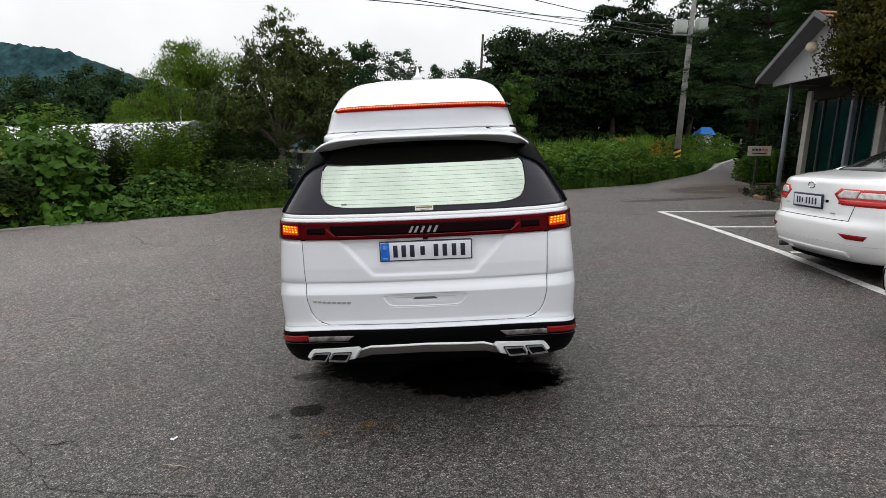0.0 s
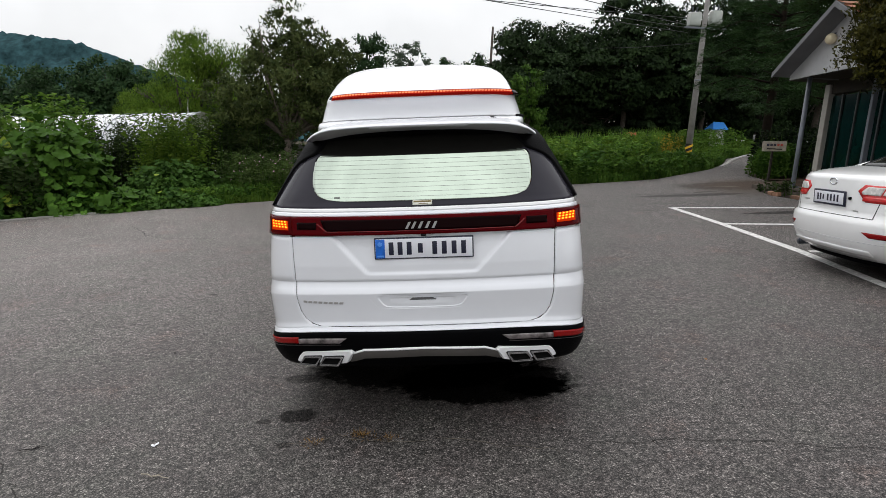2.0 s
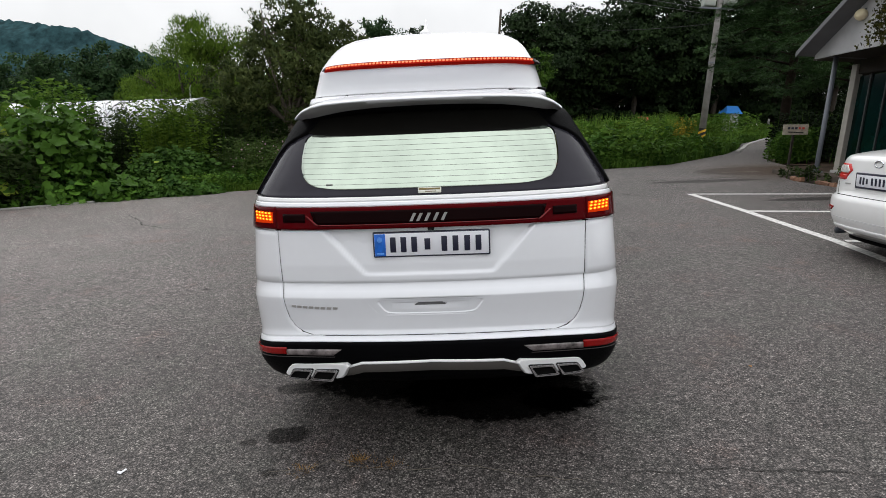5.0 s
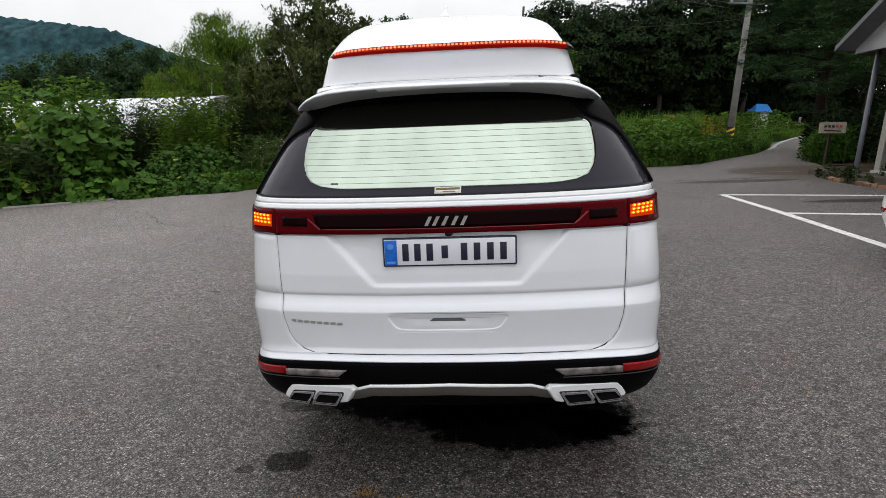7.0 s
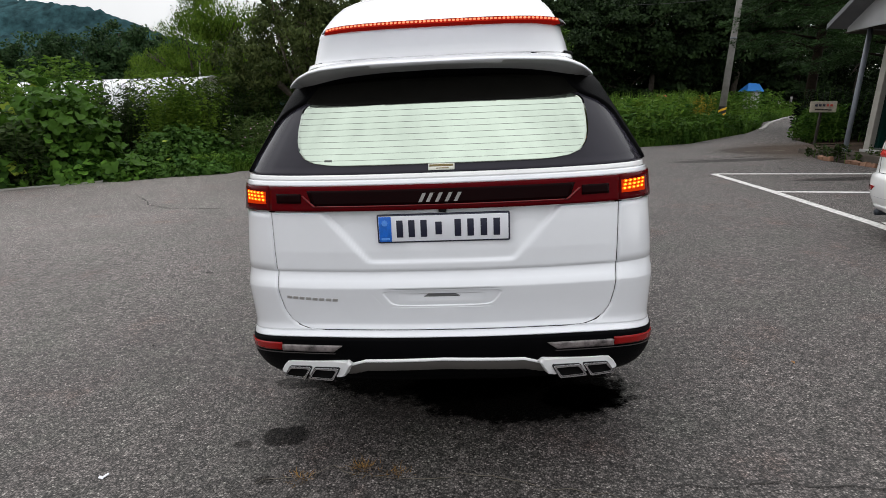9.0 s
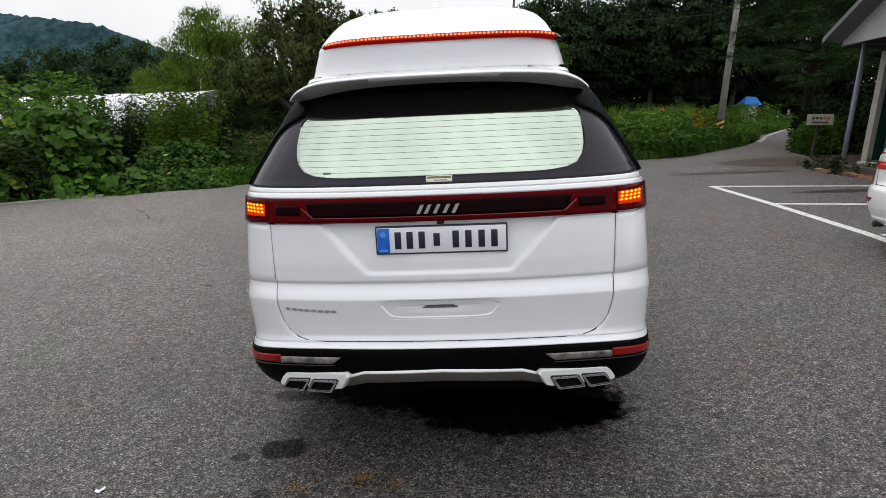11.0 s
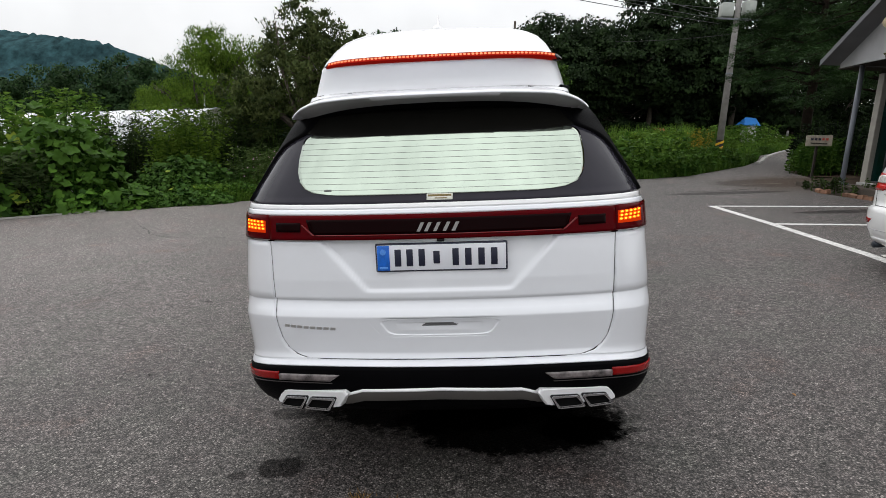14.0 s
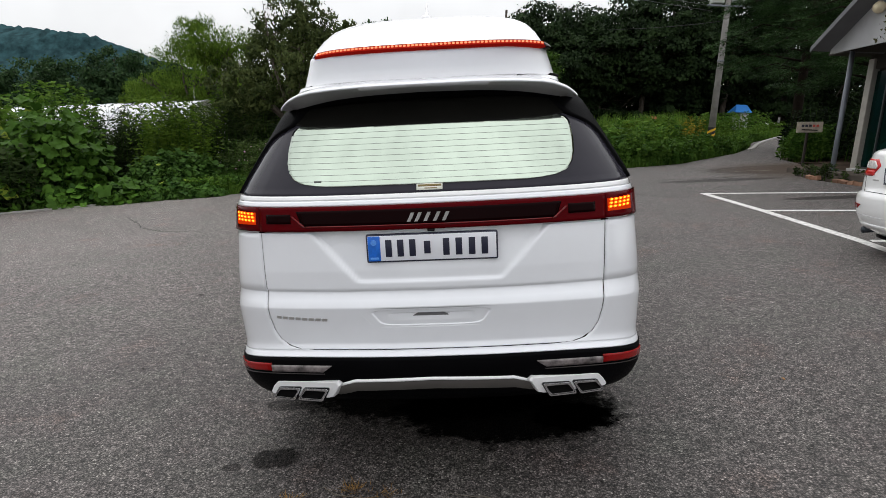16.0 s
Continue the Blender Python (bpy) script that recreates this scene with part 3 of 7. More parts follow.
# ---- cars ----
class Shell:
    """A car body by level cuts: half width, rear end and front end against height; the ends are rounded in plan."""

    def __init__(self, width, rear, front, droop, power=2.6, corner=0.55):
        self.width, self.rear, self.front, self.droop, self.power, self.corner = width, rear, front, droop, power, corner

    def point(self, q, z):
        w, n = lerp_table(self.width, z), self.power
        s, c = abs(math.sin(q * math.pi / 2)), abs(math.cos(q * math.pi / 2))
        u = math.copysign(w * s ** (2 / n), q)
        return Vector((u, lerp_table(self.rear, z) + self.corner * (1 - c ** (2 / n)), z - lerp_table(self.droop, z) * u ** 4 * 1.08))

    def q_of(self, u, z):
        s = min(1.0, abs(u) / lerp_table(self.width, z))
        return math.copysign(2 / math.pi * math.asin(s ** (self.power / 2)), u)

    def normal(self, q, z):
        e = 1e-3
        q0, q1 = max(-1, q - e), min(1, q + e)
        a = self.point(q1, z) - self.point(q0, z)
        b = self.point(q, z + 0.004) - self.point(q, z - 0.004)
        return a.cross(b).normalized()

    def on(self, u, z, off=0.0):
        """The place at the half width u and the true height z, off metres proud."""
        zn = z
        for _ in range(3):
            zn = z + lerp_table(self.droop, zn) * u ** 4 * 1.08
        q = self.q_of(u, zn)
        return self.point(q, zn) + self.normal(q, zn) * off

    def patch(self, zs, lo, hi, cols, off=0.0, skirt=0.02, mod=None):
        """A piece of the rear face between the edges lo(z) and hi(z), with its edges turned in."""
        v, nor = [], []
        for z in zs:
            qa, qb = self.q_of(lo(z), z), self.q_of(hi(z), z)
            for i in range(cols + 1):
                q = qa + (qb - qa) * i / cols
                p, nn = self.point(q, z), self.normal(q, z)
                if mod:
                    p = p + Vector((0, mod(p.x, z), 0))
                v.append(p + nn * off)
                nor.append(nn)
        n = cols + 1
        f = [(r * n + i, r * n + i + 1, (r + 1) * n + i + 1, (r + 1) * n + i) for r in range(len(zs) - 1) for i in range(cols)]
        rim = list(range(n)) + [r * n + n - 1 for r in range(1, len(zs))] + [len(v) - 1 - i for i in range(1, n)] + [r * n for r in range(len(zs) - 2, 0, -1)]
        k = len(v)
        v += [v[i] - nor[i] * skirt for i in rim]
        m = len(rim)
        f += [(rim[i], k + i, k + (i + 1) % m, rim[(i + 1) % m]) for i in range(m)]
        return v, f

    def loft(self, zs, off=0.0, nq=28, caps=True):
        """The closed body through all its level cuts."""
        rings = []
        for z in zs:
            ring = []
            for i in range(nq + 1):
                q = -1 + 2 * i / nq
                ring.append(self.point(q, z) + self.normal(q, z) * off)
            w, y0 = lerp_table(self.width, z) + off, lerp_table(self.rear, z) + self.corner
            yf = lerp_table(self.front, z)
            for k in range(1, 6):
                ring.append(Vector((w, y0 + (yf - 0.6 - y0) * k / 5, z - lerp_table(self.droop, z) * w ** 4 * 1.08)))
            for k in range(1, 12):
                a = k / 12 * math.pi
                ring.append(Vector((math.copysign(w * abs(math.cos(a)) ** 0.75, math.cos(a)), yf - 0.6 + 0.6 * math.sin(a) ** 0.75, z - lerp_table(self.droop, z) * w ** 4 * 1.08 * abs(math.cos(a)))))
            for k in range(0, 5):
                ring.append(Vector((-w, yf - 0.6 + (y0 - yf + 0.6) * k / 5, z - lerp_table(self.droop, z) * w ** 4 * 1.08)))
            rings.append(ring)
        n = len(rings[0])
        v = [p for r in rings for p in r]
        f = [(r * n + i, r * n + (i + 1) % n, (r + 1) * n + (i + 1) % n, (r + 1) * n + i) for r in range(len(rings) - 1) for i in range(n)]
        if caps:
            f += [tuple(reversed(range(n))), tuple(range(len(v) - n, len(v)))]
        return v, f

    def side(self, zs, lo, hi, cols, sign, off=0.004):
        """A panel on one flank between lo(z) and hi(z) along the car."""
        v = []
        for z in zs:
            w = lerp_table(self.width, z)
            for i in range(cols + 1):
                v.append(Vector((sign * (w + off), lo(z) + (hi(z) - lo(z)) * i / cols, z - lerp_table(self.droop, z) * w ** 4 * 1.08)))
        n = cols + 1
        f = [(r * n + i, r * n + i + 1, (r + 1) * n + i + 1, (r + 1) * n + i) for r in range(len(zs) - 1) for i in range(cols)]
        return v, (f if sign > 0 else [tuple(reversed(q)) for q in f])

    def nose(self, zs, a0, a1, off=0.004):
        """A panel on the front end between two angles of its rounding."""
        v, cols = [], 16
        for z in zs:
            w, yf = lerp_table(self.width, z), lerp_table(self.front, z)
            for i in range(cols + 1):
                a = math.pi * (a0 + (a1 - a0) * i / cols)
                v.append(Vector((math.copysign(w * abs(math.cos(a)) ** 0.75, math.cos(a)), yf - 0.6 + 0.6 * math.sin(a) ** 0.75 + off, z + off)))
        n = cols + 1
        return v, [(r * n + i, r * n + i + 1, (r + 1) * n + i + 1, (r + 1) * n + i) for r in range(len(zs) - 1) for i in range(cols)]

    def plate(self, poly, off, thick):
        """A flat-cut piece laid on the rear face: a polygon in u and true height."""
        n = len(poly)
        v = [self.on(u, z, off + thick) for u, z in poly] + [self.on(u, z, off - 0.01) for u, z in poly]
        ccw = sum(a[0] * b[1] - b[0] * a[1] for a, b in zip(poly, poly[1:] + poly[:1])) > 0
        f = [tuple(range(n)), tuple(reversed(range(n, 2 * n)))] + [(i, i + n, (i + 1) % n + n, (i + 1) % n) for i in range(n)]
        return v, (f if ccw else [tuple(reversed(q)) for q in f])


def steps(a, b, n):
    return [a + (b - a) * i / n for i in range(n + 1)]


def wheel_on(car, y, u, r, wide):
    """A wheel with its tyre, rim and spokes; u is the middle of the tread."""
    s = 1 if u > 0 else -1
    hub = part("wheel", tube([(u - wide / 2, y, r), (u + wide / 2, y, r)], r * 0.2, 14), BLACK_PLASTIC, car)
    prof = ((-0.5, 0.66), (-0.5, 0.86), (-0.42, 0.97), (-0.25, 1.0), (0.25, 1.0), (0.42, 0.97), (0.5, 0.86), (0.5, 0.66))
    v, f = [], []
    for k in range(36):
        a = 2 * math.pi * k / 36
        for x, rr in prof:
            v.append((u + x * wide, y + math.cos(a) * rr * r, r + math.sin(a) * rr * r))
    n = len(prof)
    for k in range(36):
        for i in range(n):
            a, b = k * n + i, k * n + (i + 1) % n
            c = ((k + 1) % 36) * n
            f.append((a, b, c + (i + 1) % n, c + i))
    part("tyre", (v, f), TYRE, hub)
    bits = []
    for k in range(5):
        a = 2 * math.pi * k / 5
        bits.append(tube([(u + s * wide * 0.38, y + math.cos(a) * r * 0.1, r + math.sin(a) * r * 0.1), (u + s * wide * 0.42, y + math.cos(a) * r * 0.66, r + math.sin(a) * r * 0.66)], [r * 0.12, r * 0.09], 6))
    bits.append(tube([(u + s * wide * 0.36, y, r), (u + s * wide * 0.46, y, r)], r * 0.16, 12))
    part("rim", joined(*bits), ALLOY, hub)
    return hub


VAN = Shell(
    width=[(0.2, 0.90), (0.35, 0.93), (0.5, 0.958), (0.85, 0.968), (1.05, 0.952), (1.21, 0.938), (1.27, 0.924), (1.47, 0.828), (1.60, 0.762), (1.66, 0.716), (1.72, 0.615), (1.745, 0.55)],
    rear=[(0.2, 0.62), (0.28, 0.42), (0.325, 0.20), (0.36, 0.07), (0.42, 0.0), (0.50, -0.035), (0.575, -0.042), (0.597, -0.034), (0.618, -0.004), (0.64, 0.006), (0.70, -0.002), (0.80, -0.018), (0.806, -0.017), (0.862, 0.022), (0.866, 0.022), (0.872, 0.010), (0.95, 0.008), (1.10, 0.020), (1.115, 0.02), (1.215, 0.035), (1.26, 0.06), (1.285, 0.085), (1.40, 0.165), (1.56, 0.275), (1.65, 0.335), (1.72, 0.40), (1.745, 0.46)],
    front=[(0.2, 4.85), (0.5, 5.05), (0.8, 5.06), (0.95, 4.95), (1.0, 4.7), (1.12, 3.95), (1.72, 2.95), (1.745, 2.85)],
    droop=[(0.3, 0.08), (0.5, 0.105), (0.62, 0.105), (0.87, 0.05), (1.21, 0.014), (1.3, 0.0)])
ROOF = Shell(
    width=[(1.70, 0.668), (1.74, 0.666), (1.752, 0.664), (1.78, 0.657), (1.82, 0.645), (1.87, 0.624), (1.91, 0.615), (1.95, 0.603), (2.0, 0.588), (2.05, 0.569), (2.09, 0.540), (2.12, 0.506), (2.14, 0.457), (2.15, 0.402), (2.158, 0.302)],
    rear=[(1.70, 0.46), (1.725, 0.475), (1.742, 0.50), (1.752, 0.575), (1.78, 0.590), (1.83, 0.588), (1.87, 0.577), (1.885, 0.572), (1.93, 0.63), (2.0, 0.75), (2.06, 0.88), (2.10, 1.0), (2.135, 1.15), (2.15, 1.3), (2.158, 1.5)],
    front=[(1.70, 3.6), (1.90, 3.3), (2.06, 2.9), (2.135, 2.5), (2.158, 2.2)],
    droop=[(1.7, 0.0), (1.9, 0.0), (2.15, 0.01)], power=3.2, corner=0.42)


def gate_edge(z):
    return lerp_table([(0.597, 0.49), (0.6165, 0.50), (0.622, 0.585), (0.635, 0.635), (0.66, 0.675), (0.70, 0.702), (0.76, 0.718), (0.85, 0.728), (1.12, 0.738)], z)


def pillar_in(z):
    return lerp_table([(1.26, 0.962), (1.36, 0.952), (1.44, 0.940), (1.48, 0.925), (1.505, 0.90), (1.525, 0.86), (1.54, 0.815), (1.555, 0.775), (1.575, 0.75), (1.61, 0.73), (1.74, 0.72)], z)


def smooth01(x):
    x = max(0.0, min(1.0, x))
    return x * x * (3 - 2 * x)


def gate_mod(u, z):
    """The plate's recess and the grip in the tailgate."""
    half = 0.305 + (z - 0.905) * 0.92
    inside = smooth01((half - abs(u)) / 0.024) * smooth01((z - 0.900) / 0.014)
    d = inside * (0.012 + 0.045 * max(0.0, z - 0.91))
    # behind the grip's own panel the gate steps back
    d += 0.0165 * smooth01((1.16 - grip_level(u, z)) / 0.10)
    return d


def grip_half(z):
    return 0.232 + 0.75 * (z - 0.757)


def grip_level(u, z):
    """1 on the outline of the grip's field, less inside."""
    return ((abs(u) / grip_half(z)) ** 8 + (abs(z - 0.757) / 0.034) ** 6) ** (1 / 6)


def grip_mod(u, z):
    """The grip: a shallow rounded field, hollowed under its upper edge."""
    d = 0.0055 * smooth01((1.0 - grip_level(u, z)) / 0.05)
    k = max(0.0, 1 - (abs(u) / 0.178) ** 4)
    h = (0.7775 - z) / 0.036
    if 0 < h < 1:
        d += 0.0095 * k * smooth01(h / 0.12) * (1 - h) ** 1.3
    return d


def build_van(at):
    van = thing("van", at, "white high-roof van with lit red and amber rear lamps", "van")
    zs = [0.2, 0.26, 0.32, 0.38, 0.44, 0.5, 0.56, 0.595, 0.62, 0.66, 0.72, 0.8, 0.862, 0.9, 1.0, 1.1, 1.16, 1.21, 1.26, 1.3, 1.36, 1.44, 1.52, 1.6, 1.66, 1.7, 1.725, 1.745]
    body = part("body", VAN.loft(zs, -0.018), WHITE_PAINT, van)
    part("lower_cladding", VAN.loft([0.19, 0.2, 0.26, 0.32, 0.38, 0.43], -0.008), BLACK_PLASTIC, van, "black plastic sill cladding")
    # side windows and pillars
    for s in (-1, 1):
        for y0, y1 in ((0.72, 1.75), (1.82, 2.95), (3.02, 3.75)):
            part("side_window", VAN.side(steps(1.27, 1.64, 5), lambda z, y0=y0: y0 + (z - 1.27) * 0.1, lambda z, y1=y1: y1 - (z - 1.27) * (0.9 if y1 > 3.5 else 0.05), 8, s, 0.005), DARK_GLASS, van)
        part("door_handle", tube([(s * 0.99, 2.05, 1.06), (s * 1.005, 2.12, 1.07), (s * 1.005, 2.28, 1.07), (s * 0.99, 2.35, 1.06)], 0.014, 8), WHITE_PAINT, van)
        mir = part("door_mirror", box(0.22, 0.12, 0.17, 0.04, (s * 1.06, 3.78, 1.18)), WHITE_PAINT, van)
        for y in (1.24, 4.15):
            wheel_on(van, y, s * 0.845, 0.355, 0.235)
            v, f = tube([(s * 0.62, y, 0.405), (s * 0.960, y, 0.405)], 0.40, 28)
            part("wheel_arch", (v, f), BLACK_PLASTIC, van)
    # windscreen on the nose
    part("windscreen", VAN.nose(steps(1.15, 1.68, 6), 0.08, 0.92, 0.006), DARK_GLASS, van)
    for a0, a1 in ((0.04, 0.22), (0.78, 0.96)):
        part("headlamp", VAN.nose(steps(0.78, 0.92, 3), a0, a1, 0.006), CLEAR_LENS, van)
    part("grille", VAN.nose(steps(0.55, 0.92, 4), 0.25, 0.75, 0.005), GLOSS_BLACK, van)

    # rear face
    gate = part("tailgate", VAN.patch([0.6198] + steps(0.622, 0.80, 34) + [0.806, 0.83, 0.861, 0.8655, 0.8715] + steps(0.88, 1.112, 38), lambda z: 0.009 - gate_edge(z), gate_edge, 130, 0.0, 0.03, gate_mod), WHITE_PAINT, van)
    v, f = VAN.patch(steps(0.7175, 0.7235, 3) + steps(0.7245, 0.7300, 5) + steps(0.733, 0.772, 14) + steps(0.7735, 0.7815, 6) + steps(0.784, 0.792, 7) + [0.7965], lambda z: -1.17 * grip_half(z), lambda z: 1.17 * grip_half(z), 150, 0.0003, 0.006, grip_mod)
    part("grip_recess", (v, [q for q in f if max(q) < 41 * 151]), WHITE_PAINT, gate)
    # dark patch painted for the shadowed hollow around the switch
    part("hollow_shade", VAN.patch(steps(0.7625, 0.7755, 4), lambda z: -0.074 + 1.6 * (z - 0.7625), lambda z: 0.074 - 1.6 * (z - 0.7625), 14, 0.0028, 0.003, grip_mod), GRIP, gate, "dark patch for the switch and the shade in the grip")
    qz = [0.6168, 0.622, 0.635] + steps(0.645, 0.80, 10) + [0.806, 0.83, 0.861, 0.8655, 0.8715] + steps(0.90, 1.112, 8)
    part("quarter_panel", VAN.patch(qz, lambda z: gate_edge(z) + 0.007 + 0.006 * smooth01((0.665 - z) / 0.04), lambda z: 9, 26, 0.0, 0.03), WHITE_PAINT, van)
    part("quarter_panel", VAN.patch(qz, lambda z: -9, lambda z: 0.002 - gate_edge(z) - 0.006 * smooth01((0.665 - z) / 0.04), 26, 0.0, 0.03), WHITE_PAINT, van)
    part("bumper_ledge", VAN.patch([0.597, 0.600, 0.608, 0.6165], lambda z: -9, lambda z: 9, 70, 0.0, 0.03), WHITE_PAINT, van)
    for s in (-1, 1):
        part("gate_seal", VAN.patch(qz[1:] + [1.118], lambda z: (0.009 if s < 0 else 0) + min(s * (gate_edge(z) - 0.012), s * (gate_edge(z) + 0.02)), lambda z: (0.009 if s < 0 else 0) + max(s * (gate_edge(z) - 0.012), s * (gate_edge(z) + 0.02)), 4, -0.005, 0.003), BLACK_PLASTIC, van)
    part("gate_seal", VAN.patch([0.612, 0.619, 0.63], lambda z: -0.59, lambda z: 0.59, 40, -0.005, 0.003), BLACK_PLASTIC, van)
    bumper = part("rear_bumper", VAN.patch([0.325, 0.345, 0.36, 0.40, 0.45, 0.50, 0.55, 0.58, 0.5945], lambda z: -9, lambda z: 9, 60, 0.004, 0.06), BLACK_PLASTIC, van, "black lower rear bumper")
    for s in (-1, 1):
        def span(a, b, s=s):
            return (lambda z: min(s * a, s * b)), (lambda z: max(s * a, s * b))
        part("reflector", VAN.patch(steps(0.537, 0.571, 4), *span(0.715, 0.94), 12, 0.010, 0.012), REFLECTOR, bumper, "red reflector")
        part("reversing_lamp", VAN.patch(steps(0.533, 0.562, 3), (lambda z, s=s: min(s * (0.425 + 1.4 * (0.562 - z)), s * 0.713)), (lambda z, s=s: max(s * (0.425 + 1.4 * (0.562 - z)), s * 0.713)), 12, 0.009, 0.012), CLEAR_LENS, bumper, "clear unlit reversing lamp")
        part("lamp_trim", VAN.patch([0.5235, 0.5250], *span(0.46, 0.93), 20, 0.010, 0.012), SKID_DARK, bumper)
        # exhaust trims
        def rear_plane(u, z, off, s=s):
            return (s * (u - 0.010 + 0.33 * off), -0.006 + (u - 0.42) * 0.35 - 0.94 * off, z + 0.009)

        def slab(poly, o0, o1):
            n = len(poly)
            v = [rear_plane(u, z, o1) for u, z in poly] + [rear_plane(u, z, o0) for u, z in poly]
            f = [tuple(range(n)), tuple(reversed(range(n, 2 * n)))] + [(i, i + n, (i + 1) % n + n, (i + 1) % n) for i in range(n)]
            return v, (f if s < 0 else [tuple(reversed(q)) for q in f])

        def inset(poly, k, kz):
            cu, cz = sum(p[0] for p in poly) / len(poly), sum(p[1] for p in poly) / len(poly)
            return [(cu + (u - cu) * k, cz + (z - cz) * kz) for u, z in poly]

        def ring(poly, k, kz, o0, o1):
            inner, n = inset(poly, k, kz), len(poly)
            v = [rear_plane(u, z, o) for o in (o0, o1) for u, z in poly] + [rear_plane(u, z, o) for o in (o1, o0) for u, z in inner]
            f = [(a * n + i, a * n + (i + 1) % n, (a + 1) * n + (i + 1) % n, (a + 1) * n + i) for a in range(3) for i in range(n)]
            return v, (f if s > 0 else [tuple(reversed(q)) for q in f])
        def cap(poly, o0, o1):
            """A slab with a rounded front edge."""
            n = len(poly)
            v = [rear_plane(u, z, o) for q, o in ((inset(poly, 0.965, 0.88), o1), (inset(poly, 0.99, 0.965), o1 - 0.003), (poly, o1 - 0.009), (poly, o0)) for u, z in q]
            f = [tuple(range(n))] + [(a * n + i, (a + 1) * n + i, (a + 1) * n + (i + 1) % n, a * n + (i + 1) % n) for a in range(3) for i in range(n)]
            return v, (f if s < 0 else [tuple(reversed(q)) for q in f])
        trim = part("exhaust_trim", cap([(0.728, 0.384), (0.736, 0.388), (0.738, 0.396), (0.722, 0.424), (0.703, 0.443), (0.672, 0.4515), (0.55, 0.4675), (0.41, 0.484), (0.397, 0.468), (0.432, 0.410), (0.458, 0.402), (0.58, 0.394), (0.70, 0.384)], -0.05, 0.024), SILVER, bumper, "silver exhaust trim", smooth=False)
        for poly in ([(0.713, 0.3725), (0.718, 0.378), (0.690, 0.4195), (0.683, 0.4235), (0.590, 0.4345), (0.584, 0.430), (0.611, 0.3805), (0.618, 0.376)], [(0.589, 0.381), (0.593, 0.387), (0.568, 0.430), (0.561, 0.435), (0.456, 0.4475), (0.450, 0.443), (0.476, 0.394), (0.484, 0.3895)]):
            pipe = part("tailpipe", ring(inset(poly, 1.015, 1.03), 0.90, 0.80, -0.05, 0.036), CHROME, trim, "bright tailpipe ring", smooth=False)
            part("pipe_seat", ring(inset(poly, 1.06, 1.13), 0.95, 0.90, -0.05, 0.0285), GLOSS_BLACK, pipe, smooth=False)
            part("inner_ring", ring(inset(poly, 0.89, 0.78), 0.93, 0.86, -0.05, 0.034), CHROME, pipe, smooth=False)
            part("pipe_gap", ring(inset(poly, 0.935, 0.865), 0.95, 0.89, -0.05, 0.029), GLOSS_BLACK, pipe, smooth=False)
            part("pipe_opening", slab(inset(poly, 0.85, 0.70), -0.05, 0.0255), PIPE_DARK, pipe, "black pipe opening", smooth=False)

    def skid_top(t):
        return lerp_table([(0, 0.506), (0.33, 0.497), (0.385, 0.478), (0.40, 0.470)], abs(t))
    us = [-0.415, -0.39, -0.365, -0.34] + steps(-0.33, 0.33, 16) + [0.34, 0.365, 0.39, 0.415]
    v, f = [], []
    for u in us:
        t = skid_top(u)
        v += [VAN.on(u, t + 0.002, 0.004), VAN.on(u, t - 0.002, 0.011), VAN.on(u, t - 0.006, 0.013), VAN.on(u, t - 0.008, 0.008)]
    f = [(4 * i + k, 4 * i + 4 + k, 4 * i + 5 + k, 4 * i + 1 + k) for i in range(len(us) - 1) for k in range(3)]
    part("skid_trim", (v, [tuple(reversed(q)) for q in f]), SILVER, bumper, "thin silver skid trim")
    v = []
    for u in us:
        t = skid_top(u)
        v += [VAN.on(u, t - 0.0075, 0.0125), VAN.on(u, t - 0.05, 0.010), VAN.on(u * 1.08, 0.352 + 0.02 * abs(u), -0.01)]
    f = [(3 * i + k, 3 * i + 1 + k, 3 * i + 4 + k, 3 * i + 3 + k) for i in range(len(us) - 1) for k in range(2)]
    part("skid_plate", (v, f), SKID, bumper, "dark grey skid plate")

    # lamp strip across the gate
    strip = part("lamp_strip", VAN.patch(steps(1.118, 1.2155, 10), lambda z: -0.724, lambda z: 0.733, 60, 0.010, 0.03), RED_LENS, van, "dark red full-width lamp strip")
    part("smoked_lens", VAN.patch(steps(1.140, 1.200, 6), lambda z: -0.52 - (z - 1.14) * 0.35, lambda z: 0.52 + (z - 1.14) * 0.35, 40, 0.014, 0.006), RED_DARK, strip)
    part("reflex_line", VAN.patch([1.1345, 1.1385], lambda z: -0.50, lambda z: 0.50, 40, 0.0145, 0.006), RED_LINE, strip)
    for s in (-1, 1):
        part("smoked_lens", VAN.patch(steps(1.150, 1.188, 4), lambda z: min(s * 0.57, s * 0.685), lambda z: max(s * 0.57, s * 0.685), 10, 0.014, 0.006), RED_DARK, strip)
        part("reflex_line", VAN.plate([(s * 0.515, 1.137), (s * 0.50, 1.133), (s * 0.555, 1.178), (s * 0.565, 1.178)], 0.011, 0.005), RED_LINE, strip, smooth=False)
        lamp = part("tail_lamp", VAN.patch(steps(1.120, 1.2165, 8), lambda z: 0.739 if s > 0 else -0.925, lambda z: 0.925 if s > 0 else -0.730, 20, 0.010, 0.03), RED_LENS, van, "red corner lamp with lit amber cells")
        part("lit_backing", VAN.patch(steps(1.146, 1.196, 3), lambda z: min(s * 0.745, s * 0.868), lambda z: max(s * 0.745, s * 0.868), 10, 0.0118, 0.004), AMBER_DIM, lamp)
